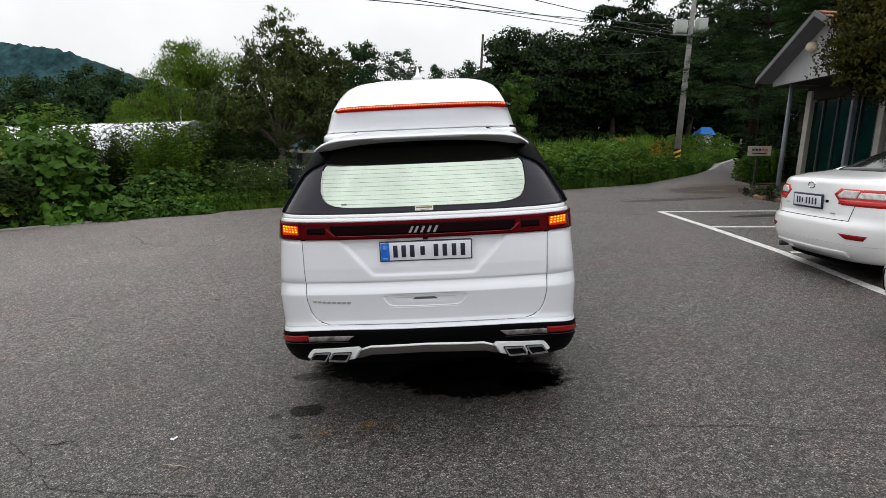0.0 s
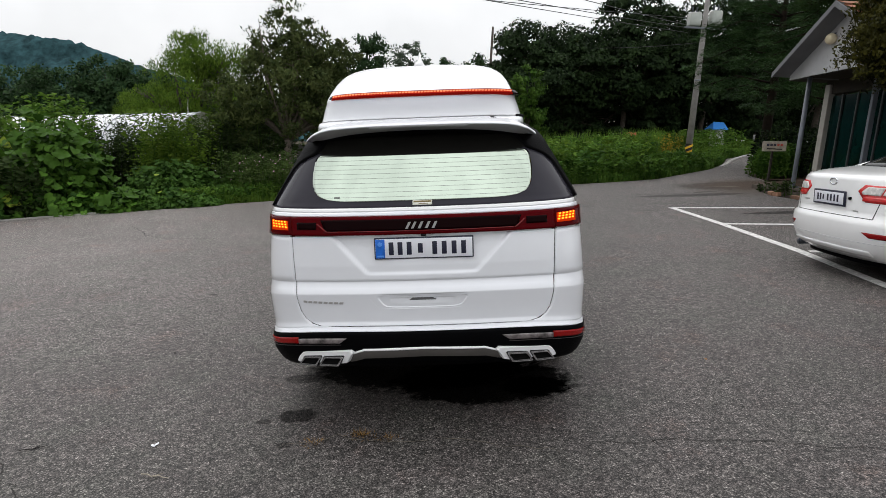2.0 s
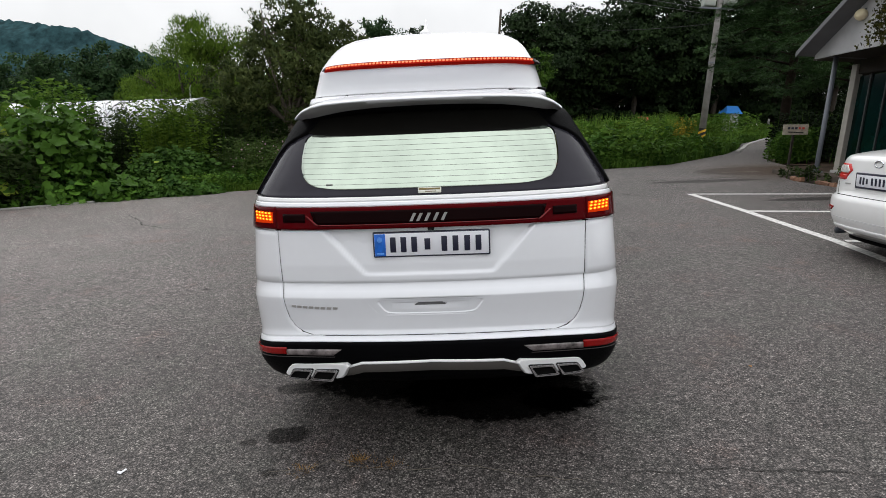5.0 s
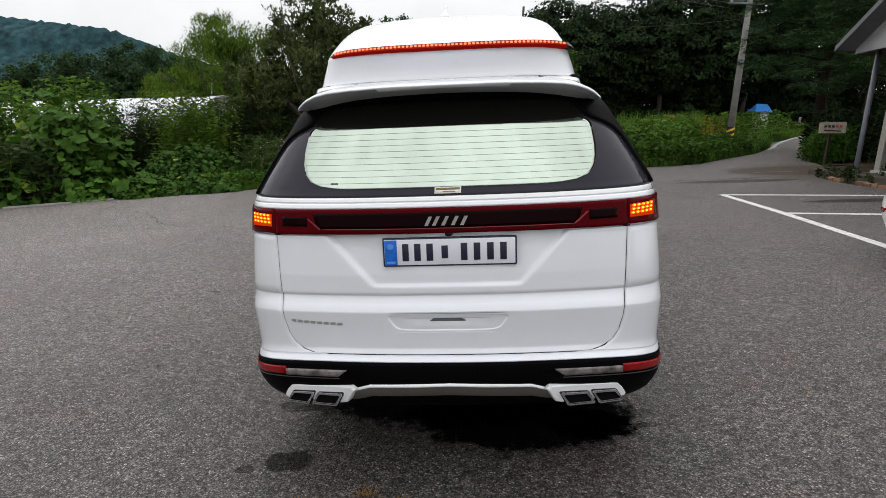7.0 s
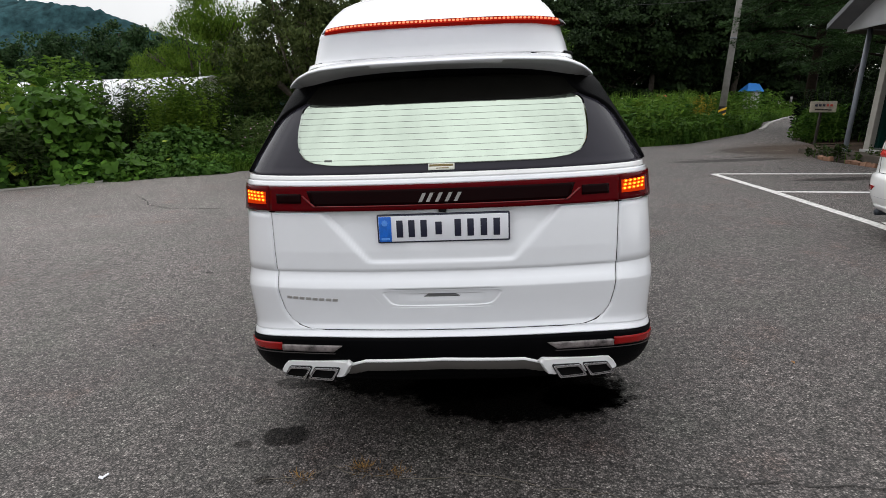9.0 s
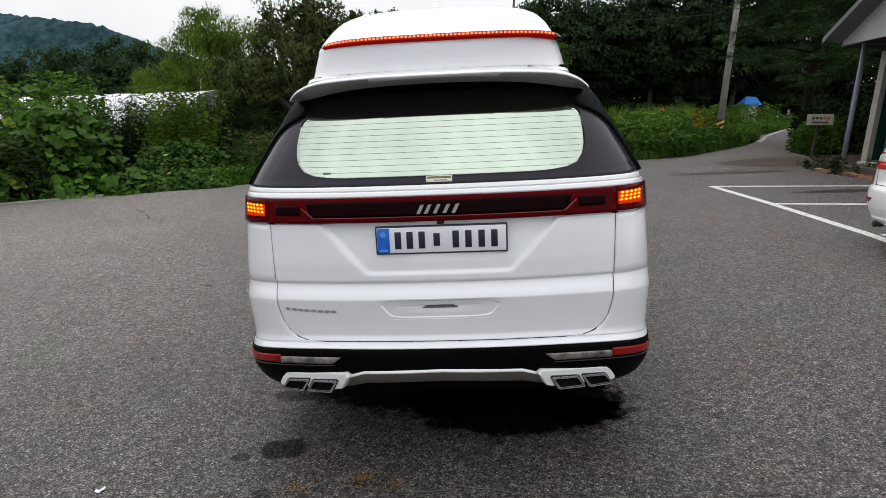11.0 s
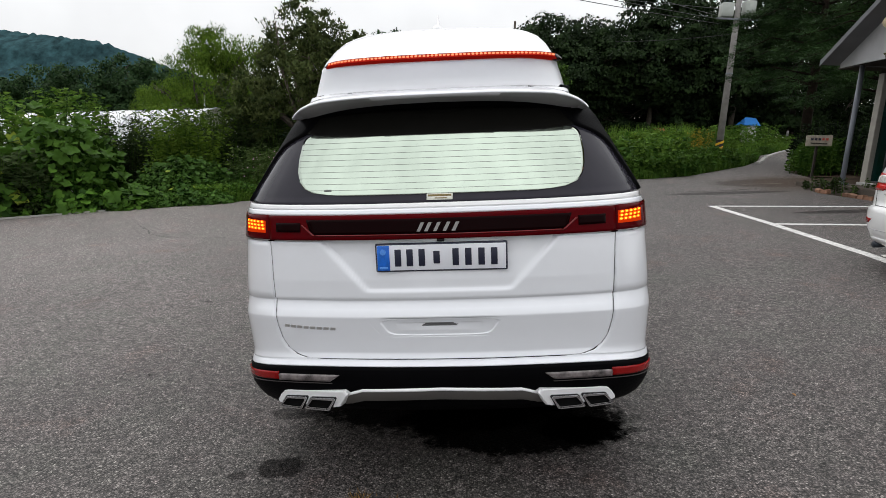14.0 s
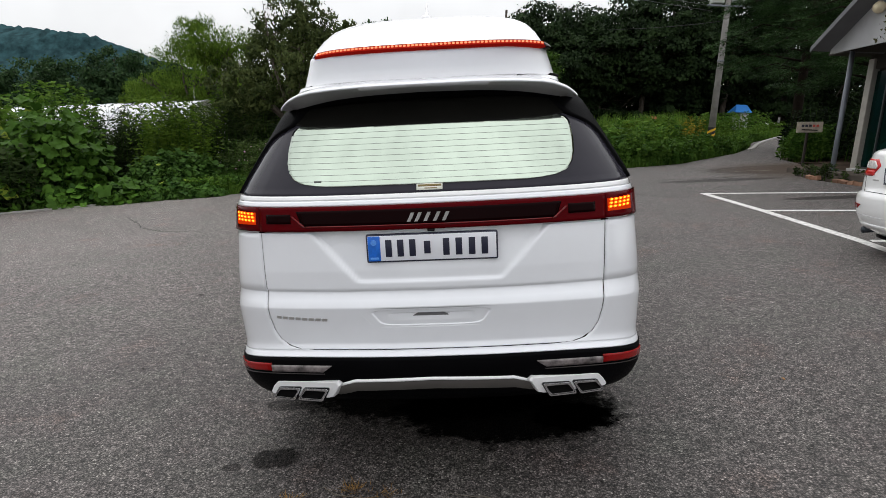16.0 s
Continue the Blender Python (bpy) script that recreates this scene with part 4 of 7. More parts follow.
        for r in range(3):
            for k in range(5):
                u, z = s * (0.7475 + 0.0225 * k + 0.003 * r), 1.1495 + 0.0145 * r
                cell = part("amber_cell", VAN.plate([(u + s * (0.0095 + 0.0095 * math.cos(q)), z + 0.0062 + 0.0062 * math.sin(q)) for q in steps(0, 11 / 6 * math.pi, 11)], 0.0125, 0.0015), AMBER, lamp, smooth=False)
                part("cell_core", VAN.plate([(u + s * (0.0095 + 0.0055 * math.cos(q)), z + 0.0062 + 0.0036 * math.sin(q)) for q in steps(0, 11 / 6 * math.pi, 11)], 0.0125, 0.0025), AMBER_HOT, cell, smooth=False)
    part("trim_strip", VAN.patch([1.2185, 1.224, 1.231, 1.2375], lambda z: -0.905, lambda z: 0.905, 50, 0.006, 0.03), WHITE_PAINT, van)
    part("trim_strip", VAN.patch([1.2405, 1.246, 1.252, 1.2585], lambda z: -0.885, lambda z: 0.885, 50, 0.004, 0.03), SILVER, van, "bright trim strip under the window")
    # rear window
    glass = part("rear_window", VAN.patch([1.261, 1.272, 1.285, 1.292, 1.296, 1.303, 1.31, 1.32, 1.335, 1.35, 1.37, 1.39, 1.40] + steps(1.414, 1.66, 12), lambda z: -0.975 * lerp_table(VAN.width, z), lambda z: 0.975 * lerp_table(VAN.width, z), 50, 0.0, 0.03), FRIT, van, "dark tinted rear window edge")

    def film_edge(z):
        return lerp_table([(1.292, 0.40), (1.296, 0.47), (1.303, 0.53), (1.318, 0.575), (1.345, 0.605), (1.39, 0.622), (1.44, 0.628), (1.518, 0.623), (1.529, 0.618), (1.538, 0.608), (1.545, 0.591), (1.550, 0.568), (1.555, 0.53)], z)
    part("window_film", VAN.patch([1.292, 1.296, 1.303, 1.31, 1.32, 1.335, 1.35, 1.37, 1.39, 1.40] + steps(1.414, 1.518, 6) + [1.524, 1.529, 1.534, 1.538, 1.542, 1.545, 1.548, 1.550, 1.555], lambda z: 0.006 - film_edge(z), lambda z: 0.006 + film_edge(z), 50, 0.004, 0.006), FILM, glass, "pale green mirrored window film")
    def band_edge(z):
        return lerp_table([(1.533, 0.36), (1.538, 0.47), (1.545, 0.55), (1.553, 0.592), (1.562, 0.622), (1.576, 0.65), (1.645, 0.655)], z)
    part("window_band", VAN.patch([1.533, 1.538, 1.545, 1.553, 1.562, 1.569, 1.576, 1.60, 1.62, 1.645], lambda z: -band_edge(z), band_edge, 40, 0.0068, 0.006), BAND, glass, "dark band along the window's top")
    for i in range(10):
        z = 1.312 + 0.0245 * i
        part("heating_wire", VAN.patch([z, z + 0.0007], lambda z: -film_edge(z) + 0.01, lambda z: film_edge(z) - 0.01, 50, 0.0047, 0.0005), WIRE, glass)
    part("film_mark", VAN.patch([1.3085, 1.312, 1.3155], lambda z: -0.475, lambda z: -0.443, 3, 0.0052, 0.001), WIRE, glass, "small grey print on the film")
    stick = part("sticker", VAN.patch(steps(1.268, 1.292, 2), lambda z: -0.039, lambda z: 0.067, 4, 0.0035, 0.002), STICKER, glass, "small cream sticker with brown print")
    part("print_bar", VAN.patch([1.280, 1.288], lambda z: -0.034, lambda z: 0.062, 4, 0.0045, 0.001), GOLD_PRINT, stick)
    part("print_bar", VAN.patch([1.272, 1.275], lambda z: -0.006, lambda z: 0.044, 4, 0.0045, 0.001), GOLD_PRINT, stick)
    # lip spoiler over the window
    def lip_bow(u):
        return 0.42 * (1 - (1 - min(0.999, abs(u) / 0.69 * 0.95) ** 2.6) ** (1 / 2.6))

    def lip_top(u):
        return lerp_table([(0, 1.704), (0.25, 1.704), (0.40, 1.700), (0.50, 1.695), (0.56, 1.686), (0.62, 1.668), (0.65, 1.652), (0.67, 1.638)], abs(u))

    def lip_low(u):
        return lerp_table([(0, 1.676), (0.20, 1.673), (0.30, 1.669), (0.39, 1.663), (0.47, 1.654), (0.53, 1.645), (0.58, 1.638), (0.63, 1.638), (0.65, 1.634), (0.67, 1.629)], abs(u))
    us = steps(-0.67, 0.67, 72)
    v = []
    for u in us:
        top, low, bow = lip_top(u), lip_low(u), lip_bow(u)
        k = 1 - smooth01((abs(u) - 0.55) / 0.14)
        for y, z in ((0.54, top + 0.010 + 0.031 * k), (0.40, top + 0.008 + 0.025 * k), (0.29, top + 0.005 + 0.014 * k), (0.222, top + 0.004), (0.205, top - 0.001), (0.196, top - 0.008), (0.197, top - 0.0105), (0.200, top - 0.012), (0.207, top - 0.0135), (0.245, 0.45 * (top - 0.012) + 0.55 * (low + 0.001)), (0.300, low + 0.001), (0.310, low - 0.003), (0.34, low - 0.012 * k), (0.44, low - 0.005), (0.54, low + 0.01)):
            v.append((u, y + bow, z))
    n = 15
    f = [(i * n + k, i * n + (k + 1) % n, (i + 1) * n + (k + 1) % n, (i + 1) * n + k) for i in range(len(us) - 1) for k in range(n)]
    f += [tuple(range(n)), tuple(reversed(range(len(v) - n, len(v))))]
    spoiler = part("spoiler", (v, [tuple(reversed(q)) for q in f]), WHITE_PAINT, van, "white roof spoiler")
    # overlay on the undercut white face, its shade painted as grey
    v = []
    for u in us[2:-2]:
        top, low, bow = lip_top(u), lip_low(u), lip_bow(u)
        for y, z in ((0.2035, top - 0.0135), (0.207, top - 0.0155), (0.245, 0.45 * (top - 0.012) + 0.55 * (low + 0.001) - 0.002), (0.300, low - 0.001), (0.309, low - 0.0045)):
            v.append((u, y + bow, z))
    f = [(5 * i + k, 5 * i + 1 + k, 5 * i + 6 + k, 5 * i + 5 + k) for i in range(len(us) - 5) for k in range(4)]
    part("spoiler_lip", (v, f), LIP_SHADE, spoiler, "undercut face of the white spoiler, its shade painted grey")
    v = []
    for u in steps(-0.60, 0.60, 44):
        t, low, bow = abs(u) / 0.60, lip_low(u), lip_bow(u)
        for y, z in ((0.312, low - 0.004), (0.328, low - 0.018), (0.348, 1.603 + 0.02 * t ** 4)):
            v.append((u, y + bow, z))
    f = [(3 * i + k, 3 * i + 1 + k, 3 * i + 4 + k, 3 * i + 3 + k) for i in range(44) for k in range(2)]
    part("spoiler_underside", (v, f), BLACK_PLASTIC, spoiler, "black spoiler underside")
    for s in (-1, 1):
        pz = steps(1.262, 1.50, 8) + [1.515, 1.528, 1.54, 1.548, 1.555, 1.565, 1.575, 1.59, 1.61, 1.65, 1.70, 1.735]
        part("pillar_trim", VAN.patch(pz, lambda z: min(s * pillar_in(z), s * 1.01) * lerp_table(VAN.width, z), lambda z: max(s * pillar_in(z), s * 1.01) * lerp_table(VAN.width, z), 10, 0.012, 0.03), BLACK_PLASTIC, van, "black rear pillar trim")
    v = []
    for u in steps(-0.275, 0.275, 14):
        for y, z in ((0.1935, lip_top(u) - 0.009), (0.1945, lip_top(u) - 0.014), (0.222, lip_low(u) + 0.007), (0.230, lip_low(u) + 0.010)):
            v.append((u * (1 if z > 1.685 else 0.965), y + lip_bow(u), z))
    part("brake_lamp", (v, [(4 * i + k, 4 * i + 1 + k, 4 * i + 5 + k, 4 * i + 4 + k) for i in range(14) for k in range(3)]), GREY_LENS, spoiler, "unlit grey brake lamp")
    # high roof with its light bar
    rz = [1.70, 1.725, 1.742, 1.752, 1.765, 1.78, 1.805, 1.83, 1.85, 1.87, 1.885, 1.93, 1.97, 2.0, 2.03, 2.06, 2.08, 2.10, 2.12, 2.135, 2.145, 2.15, 2.155, 2.158]
    roof = part("high_roof", moved(ROOF.loft(rz, 0.0, 40), pose(-0.018, 0, 0)), WHITE_PAINT, van, "white raised roof")
    part("roof_gasket", moved(ROOF.loft([1.7475, 1.7495, 1.7515], 0.003, 40, caps=False), pose(-0.018, 0, 0)), GRIP, van, "thin grey sealing strip")
    for s in (-1, 1):
        part("gasket_end", ROOF.patch([1.748, 1.753, 1.759], lambda z: min(s * 0.590, s * 0.645), lambda z: max(s * 0.590, s * 0.645), 6, 0.005, 0.02), BLACK_PLASTIC, van, "black corner stop of the raised roof")
    bar = part("light_bar", ROOF.patch([1.884, 1.886, 1.890, 1.895, 1.900, 1.902], lambda z: -0.557, lambda z: 0.557, 60, 0.014, 0.03), RED_GLOW, van, "lit red light strip on the raised roof")
    part("bar_lower_lens", ROOF.patch([1.8815, 1.8835, 1.8855], lambda z: -0.56, lambda z: 0.56, 60, 0.015, 0.03), RED_DIM, bar)
    part("bar_cover", ROOF.patch([1.901, 1.9025, 1.904], lambda z: -0.562, lambda z: 0.562, 60, 0.0145, 0.03), RED_DIM, bar)
    for s in (-1, 1):
        part("bar_end", ROOF.patch([1.882, 1.888, 1.896, 1.904], lambda z: min(s * 0.558, s * (0.612 - 2.6 * abs(z - 1.889))), lambda z: max(s * 0.558, s * (0.612 - 2.6 * abs(z - 1.889))), 6, 0.013, 0.03), RED_DARK, bar, "dark end cap of the light strip")
    for i in range(58):
        u = -0.549 + 1.098 * i / 57
        part("red_cell", ROOF.patch([1.8895, 1.8935, 1.8985], lambda z: u - (0.0066 if 1.892 < z < 1.895 else 0.0044), lambda z: u + (0.0066 if 1.892 < z < 1.895 else 0.0044), 2, 0.0165, 0.003), RED_CORE, bar)
    v, f = tube([(-0.045, 1.36, 2.14), (-0.045, 1.37, 2.166), (-0.045, 1.40, 2.176), (-0.045, 1.44, 2.20), (-0.045, 1.47, 2.245), (-0.045, 1.475, 2.275)], [0.05, 0.038, 0.028, 0.018, 0.011, 0.004], 12)
    part("roof_aerial", (v, f), SILVER, van)

    # number plate, with bars in place of its characters
    y0 = 0.026
    plate = part("number_plate", box(0.535, 0.016, 0.118, 0.006, (0.015, y0, 1.043)), NAVY, van, "white number plate with a blue end in a dark frame")
    part("plate_face", box(0.521, 0.006, 0.104, 0.003, (0.015, y0 - 0.008, 1.043)), PLATE_WHITE, plate)
    part("blue_band", box(0.05, 0.004, 0.102, 0.002, (-0.219, y0 - 0.0125, 1.043)), PLATE_BLUE, plate)
    emblem = [(0.012 * math.cos(a), 0.012 * math.sin(a)) for a in np.linspace(0, 2 * math.pi, 18, endpoint=False)]
    part("emblem", moved(prism(emblem, 0.003), pose(-0.220, y0 - 0.016, 1.068)), PLATE_RING, plate, "pale blue round emblem", smooth=False)
    part("emblem_bar", box(0.034, 0.003, 0.010, 0.001, (-0.219, y0 - 0.0135, 1.003)), PLATE_RING, plate)
    for u, h in ((-0.170, 0.070), (-0.122, 0.070), (-0.073, 0.070), (-0.013, 0.052), (0.064, 0.070), (0.115, 0.070), (0.168, 0.070), (0.219, 0.070)):
        part("plate_bar", box(0.026, 0.003, h, 0.002, (u + 0.010, y0 - 0.0125, 1.043)), NAVY, plate)
    # maker's badge and model badge as plain chrome shapes
    badge = part("badge", joined(*[moved(prism([(x0, 1.152), (x0 + w, 1.152), (x0 + w + 0.018, 1.187), (x0 + 0.018, 1.187)], 0.008), pose(0.010, -0.004, 0)) for x0, w in ((-0.088, 0.014), (-0.058, 0.014), (-0.022, 0.014), (0.016, 0.014), (0.052, 0.014))]), BADGE, gate, "chrome badge of plain slanted bars", smooth=False)
    lettering = part("model_badge", VAN.plate([(-0.675, 0.741), (-0.653, 0.741), (-0.650, 0.7535), (-0.672, 0.7535)], 0.0, 0.002), BADGE, gate, "small chrome lettering as bars", smooth=False)
    for i in range(1, 8):
        u = -0.675 + 0.0305 * i
        part("letter_bar", VAN.plate([(u, 0.741), (u + 0.022, 0.741), (u + 0.025, 0.7535), (u + 0.003, 0.7535)], 0.0, 0.002), BADGE, lettering, smooth=False)
    # stands for the switch, and darkens the hollow as its shade would
    part("release_pad", VAN.patch(steps(0.7605, 0.768, 4), lambda z: -0.045 - 6.0 * (0.768 - z), lambda z: 0.065 + 6.0 * (0.768 - z), 12, -0.011, 0.03), GRIP, gate, "grey pad for the release switch and the hollow's shade")
    part("camera_eye", box(0.03, 0.03, 0.014, 0.004, (0.015, 0.035, 1.112)), GLOSS_BLACK, gate)
    return van


build_van(LOT @ pose(-0.089, 3.2, 0))


# ---- parked cars ----
def car_shell():
    return Shell(
        width=[(0.22, 0.84), (0.34, 0.90), (0.5, 0.93), (0.80, 0.932), (1.01, 0.89), (1.09, 0.835), (1.125, 0.79), (1.16, 0.765), (1.43, 0.60), (1.48, 0.50), (1.50, 0.38)],
        rear=[(0.22, 0.16), (0.30, 0.06), (0.36, 0.02), (0.50, 0.0), (0.60, 0.0), (0.655, 0.012), (0.675, 0.05), (0.82, 0.065), (0.97, 0.085), (1.065, 0.10), (1.09, 0.125), (1.11, 0.20), (1.13, 0.34), (1.15, 0.58), (1.16, 0.66), (1.41, 1.28), (1.46, 1.50), (1.50, 1.9)],
        front=[(0.22, 4.7), (0.34, 4.82), (0.55, 4.87), (0.70, 4.82), (0.82, 4.6), (0.95, 4.1), (1.06, 3.6), (1.16, 3.45), (1.42, 2.75), (1.50, 2.4)],
        droop=[(0.3, 0.02), (0.6, 0.03), (1.0, 0.03), (1.1, 0.01), (1.4, 0.0)], power=2.9, corner=0.5)


def build_sedan(at):
    S = car_shell()
    car = thing("sedan", at, "white saloon car with red tail lamps, parked in a bay", "car")
    zs = [0.22, 0.28, 0.34, 0.42, 0.5, 0.6, 0.655, 0.675, 0.74, 0.82, 0.9, 0.98, 1.04, 1.065, 1.08, 1.09, 1.10, 1.11, 1.13, 1.15, 1.157]
    part("body", S.loft(zs, 0.0, 40), PEARL, car)
    part("cabin", S.loft([1.14, 1.16, 1.20, 1.26, 1.33, 1.41, 1.45], -0.012, 40), DARK_GLASS, car, "dark glazed cabin")
    part("roof", S.loft([1.405, 1.43, 1.45, 1.465, 1.48, 1.49, 1.50], 0.0, 40), PEARL, car)
    part("rear_window", S.patch(steps(1.17, 1.40, 8), lambda z: -0.90 * lerp_table(S.width, z), lambda z: 0.90 * lerp_table(S.width, z), 20, -0.006, 0.01), DARK_GLASS, car)
    for s in (-1, 1):
        def band(a, b, s=s):
            return (lambda z: min(s * a, s * b)), (lambda z: max(s * a, s * b))
        part("rear_pillar", S.patch(steps(1.15, 1.42, 6), lambda z: min(s * 0.93, s * 1.0) * lerp_table(S.width, z), lambda z: max(s * 0.93, s * 1.0) * lerp_table(S.width, z), 6, 0.002, 0.02), PEARL, car)
        v, f = S.side(steps(1.15, 1.42, 6), lambda z: lerp_table(S.rear, z) + 0.48, lambda z: 1.62 + (1.42 - z) * 0.1, 4, s, 0.003)
        part("rear_pillar", (v, f), PEARL, car)
        lamp = part("tail_lamp", S.patch(steps(0.835, 1.01, 8), lambda z: min(s * (0.39 + 1.05 * abs(z - 0.945)), s * 9), lambda z: max(s * (0.39 + 1.05 * abs(z - 0.945)), s * 9), 20, 0.006, 0.02), SEDAN_RED, car, "red tail lamp with a clear upper lens")
        part("clear_lens", S.patch(steps(0.912, 0.993, 6), lambda z: min(s * (0.435 + 1.15 * abs(z - 0.935)), s * (0.665 - 0.3 * (0.99 - z))), lambda z: max(s * (0.435 + 1.15 * abs(z - 0.935)), s * (0.665 - 0.3 * (0.99 - z))), 8, 0.010, 0.008), SEDAN_CLEAR, lamp)
        part("clear_lens", S.patch(steps(0.917, 0.980, 5), lambda z: min(s * (0.68 - 0.3 * (0.99 - z)), s * (0.905 - 1.2 * (z - 0.917))), lambda z: max(s * (0.68 - 0.3 * (0.99 - z)), s * (0.905 - 1.2 * (z - 0.917))), 8, 0.010, 0.008), SEDAN_CLEAR, lamp)
        part("red_reflex", S.patch(steps(0.845, 0.892, 3), *band(0.47, 0.91), 14, 0.010, 0.008), SEDAN_RED, lamp)
        v, f = S.side(steps(0.855, 0.965, 4), lambda z: lerp_table(S.rear, z) + 0.5, lambda z: 0.86 + (z - 0.86) * 0.6, 4, s, 0.006)
        part("lamp_tail", (v, f), SEDAN_RED, lamp)
        part("reflector", S.patch(steps(0.49, 0.54, 3), lambda z: min(s * (0.56 + (0.54 - z) * 1.6), s * (0.80 + (z - 0.5) * 0.5)), lambda z: max(s * (0.56 + (0.54 - z) * 1.6), s * (0.80 + (z - 0.5) * 0.5)), 10, 0.006, 0.01), REFLECTOR, car, "red bumper reflector")
        for y in (1.05, 3.82):
            wheel_on(car, y, s * 0.82, 0.325, 0.215)
            part("wheel_arch", tube([(s * 0.6, y, 0.34), (s * 0.929, y, 0.34)], 0.375, 26), BLACK_PLASTIC, car)
    # lid gap, bumper crease and sill
    for z0, z1, u in ((0.671, 0.676, 0.62), (0.425, 0.429, 0.915)):
        part("panel_gap", S.patch([z0, z1], lambda z: -u, lambda z: u, 40, 0.002, 0.004), GREY_LENS if u > 0.7 else BLACK_PLASTIC, car)
    for s in (-1, 1):
        part("panel_gap", S.plate([(s * 0.61, 0.673), (s * 0.616, 0.673), (s * 0.655, 0.83), (s * 0.649, 0.83)], 0.0, 0.003), BLACK_PLASTIC, car, smooth=False)
    part("bumper_lip", S.patch(steps(0.285, 0.345, 3), lambda z: -0.62, lambda z: 0.62, 24, 0.012, 0.03), PEARL, car)
    part("underside", S.loft([0.17, 0.2, 0.225], -0.03, 40), BLACK_PLASTIC, car)
    part("tailpipe", tube([(-0.62, 0.40, 0.25), (-0.62, 0.13, 0.245)], 0.035, 14), BIN_DARK, car)
    y0 = lerp_table(S.rear, 0.84) - 0.012
    plate = part("number_plate", box(0.53, 0.02, 0.165, 0.006, (0.0, y0, 0.848)), NAVY, car, "white number plate in a black frame")
    part("plate_face", box(0.49, 0.008, 0.125, 0.003, (0.0, y0 - 0.008, 0.848)), PLATE_WHITE, plate)
    for u, h in ((-0.18, 0.075), (-0.135, 0.075), (-0.085, 0.055), (-0.01, 0.075), (0.045, 0.075), (0.10, 0.075), (0.155, 0.075)):
        part("plate_bar", box(0.026, 0.004, h, 0.002, (u, y0 - 0.013, 0.848)), NAVY, plate)
    v, f = [], []
    ring = [(math.cos(a) * 0.058, math.sin(a) * 0.034) for a in np.linspace(0, 2 * math.pi, 24, endpoint=False)]
    part("badge", tube([(x, 0.090, 1.025 + z) for x, z in ring] + [(ring[0][0], 0.090, 1.025 + ring[0][1])], 0.008, 8), CHROME, car, "oval chrome badge")
    part("lettering_bar", box(0.09, 0.006, 0.016, 0.002, (0.40, 0.072, 0.735)), BADGE, car)
    part("lettering_bar", box(0.09, 0.006, 0.016, 0.002, (-0.42, 0.078, 0.80)), BADGE, car)
    part("lock", tube([(0.31, 0.1, 0.86), (0.31, 0.062, 0.86)], 0.016, 12), BLACK_PLASTIC, car)
    part("roof_aerial", tube([(0, 1.8, 1.48), (0, 1.72, 1.53), (0, 1.68, 1.535)], [0.03, 0.015, 0.006], 8), PEARL, car)
    return car


def build_hatchback(at):
    """Parked nose outwards."""
    S = Shell(
        width=[(0.2, 0.76), (0.34, 0.84), (0.5, 0.86), (0.75, 0.86), (0.92, 0.82), (1.0, 0.76), (1.06, 0.72), (1.42, 0.56), (1.5, 0.42)],
        rear=[(0.2, 0.10), (0.30, 0.02), (0.45, 0.0), (0.60, 0.02), (0.70, 0.06), (0.78, 0.14), (0.85, 0.30), (0.93, 0.65), (1.0, 1.05), (1.06, 1.2), (1.42, 1.9), (1.5, 2.3)],
        front=[(0.2, 4.0), (0.5, 4.05), (0.9, 4.0), (1.06, 3.9), (1.42, 3.6), (1.5, 3.2)],
        droop=[(0.3, 0.0), (0.7, 0.05), (1.1, 0.0)], power=2.5, corner=0.6)
    car = thing("hatchback", at, "small white hatchback parked with its nose out", "car")
    part("body", S.loft([0.2, 0.26, 0.32, 0.4, 0.48, 0.56, 0.64, 0.7, 0.74, 0.78, 0.82, 0.86, 0.9, 0.95, 1.0, 1.03], 0.0, 40), PEARL, car)
    part("cabin", S.loft([1.01, 1.06, 1.15, 1.25, 1.35, 1.42], -0.01, 40), DARK_GLASS, car, "dark glazed cabin")
    part("roof", S.loft([1.385, 1.42, 1.45, 1.48, 1.5], 0.0, 40), PEARL, car)
    part("grille", S.patch(steps(0.28, 0.42, 4), lambda z: -0.40, lambda z: 0.40, 20, 0.006, 0.02), GLOSS_BLACK, car)
    for s in (-1, 1):
        part("headlamp", S.patch(steps(0.60, 0.72, 5), lambda z: min(s * 0.50, s * 0.84), lambda z: max(s * 0.50, s * 0.84), 12, 0.006, 0.02), CLEAR_LENS, car, "clear headlamp")
        part("fog_lamp_housing", S.patch(steps(0.34, 0.54, 6), lambda z: min(s * (0.60 + (0.54 - z) * 0.3), s * 0.82), lambda z: max(s * (0.60 + (0.54 - z) * 0.3), s * 0.82), 12, 0.006, 0.02), GLOSS_BLACK, car, "black fog lamp housing")
        part("bumper_lip", S.patch(steps(0.20, 0.245, 2), lambda z: min(s * 0.2, s * 0.8), lambda z: max(s * 0.2, s * 0.8), 12, 0.015, 0.02), PEARL, car)
        for y in (0.8, 3.2):
            wheel_on(car, y, s * 0.75, 0.30, 0.19)
            part("wheel_arch", tube([(s * 0.55, y, 0.31), (s * 0.857, y, 0.31)], 0.345, 26), BLACK_PLASTIC, car)
    part("underside", S.loft([0.15, 0.2], -0.03, 40), BLACK_PLASTIC, car)
    return car


build_sedan(LOT @ pose(4.20, 6.62, 0.028, 0, 0, -90))
build_hatchback(LOT @ pose(3.42, 3.86, 0.0, 0, 0, -90))


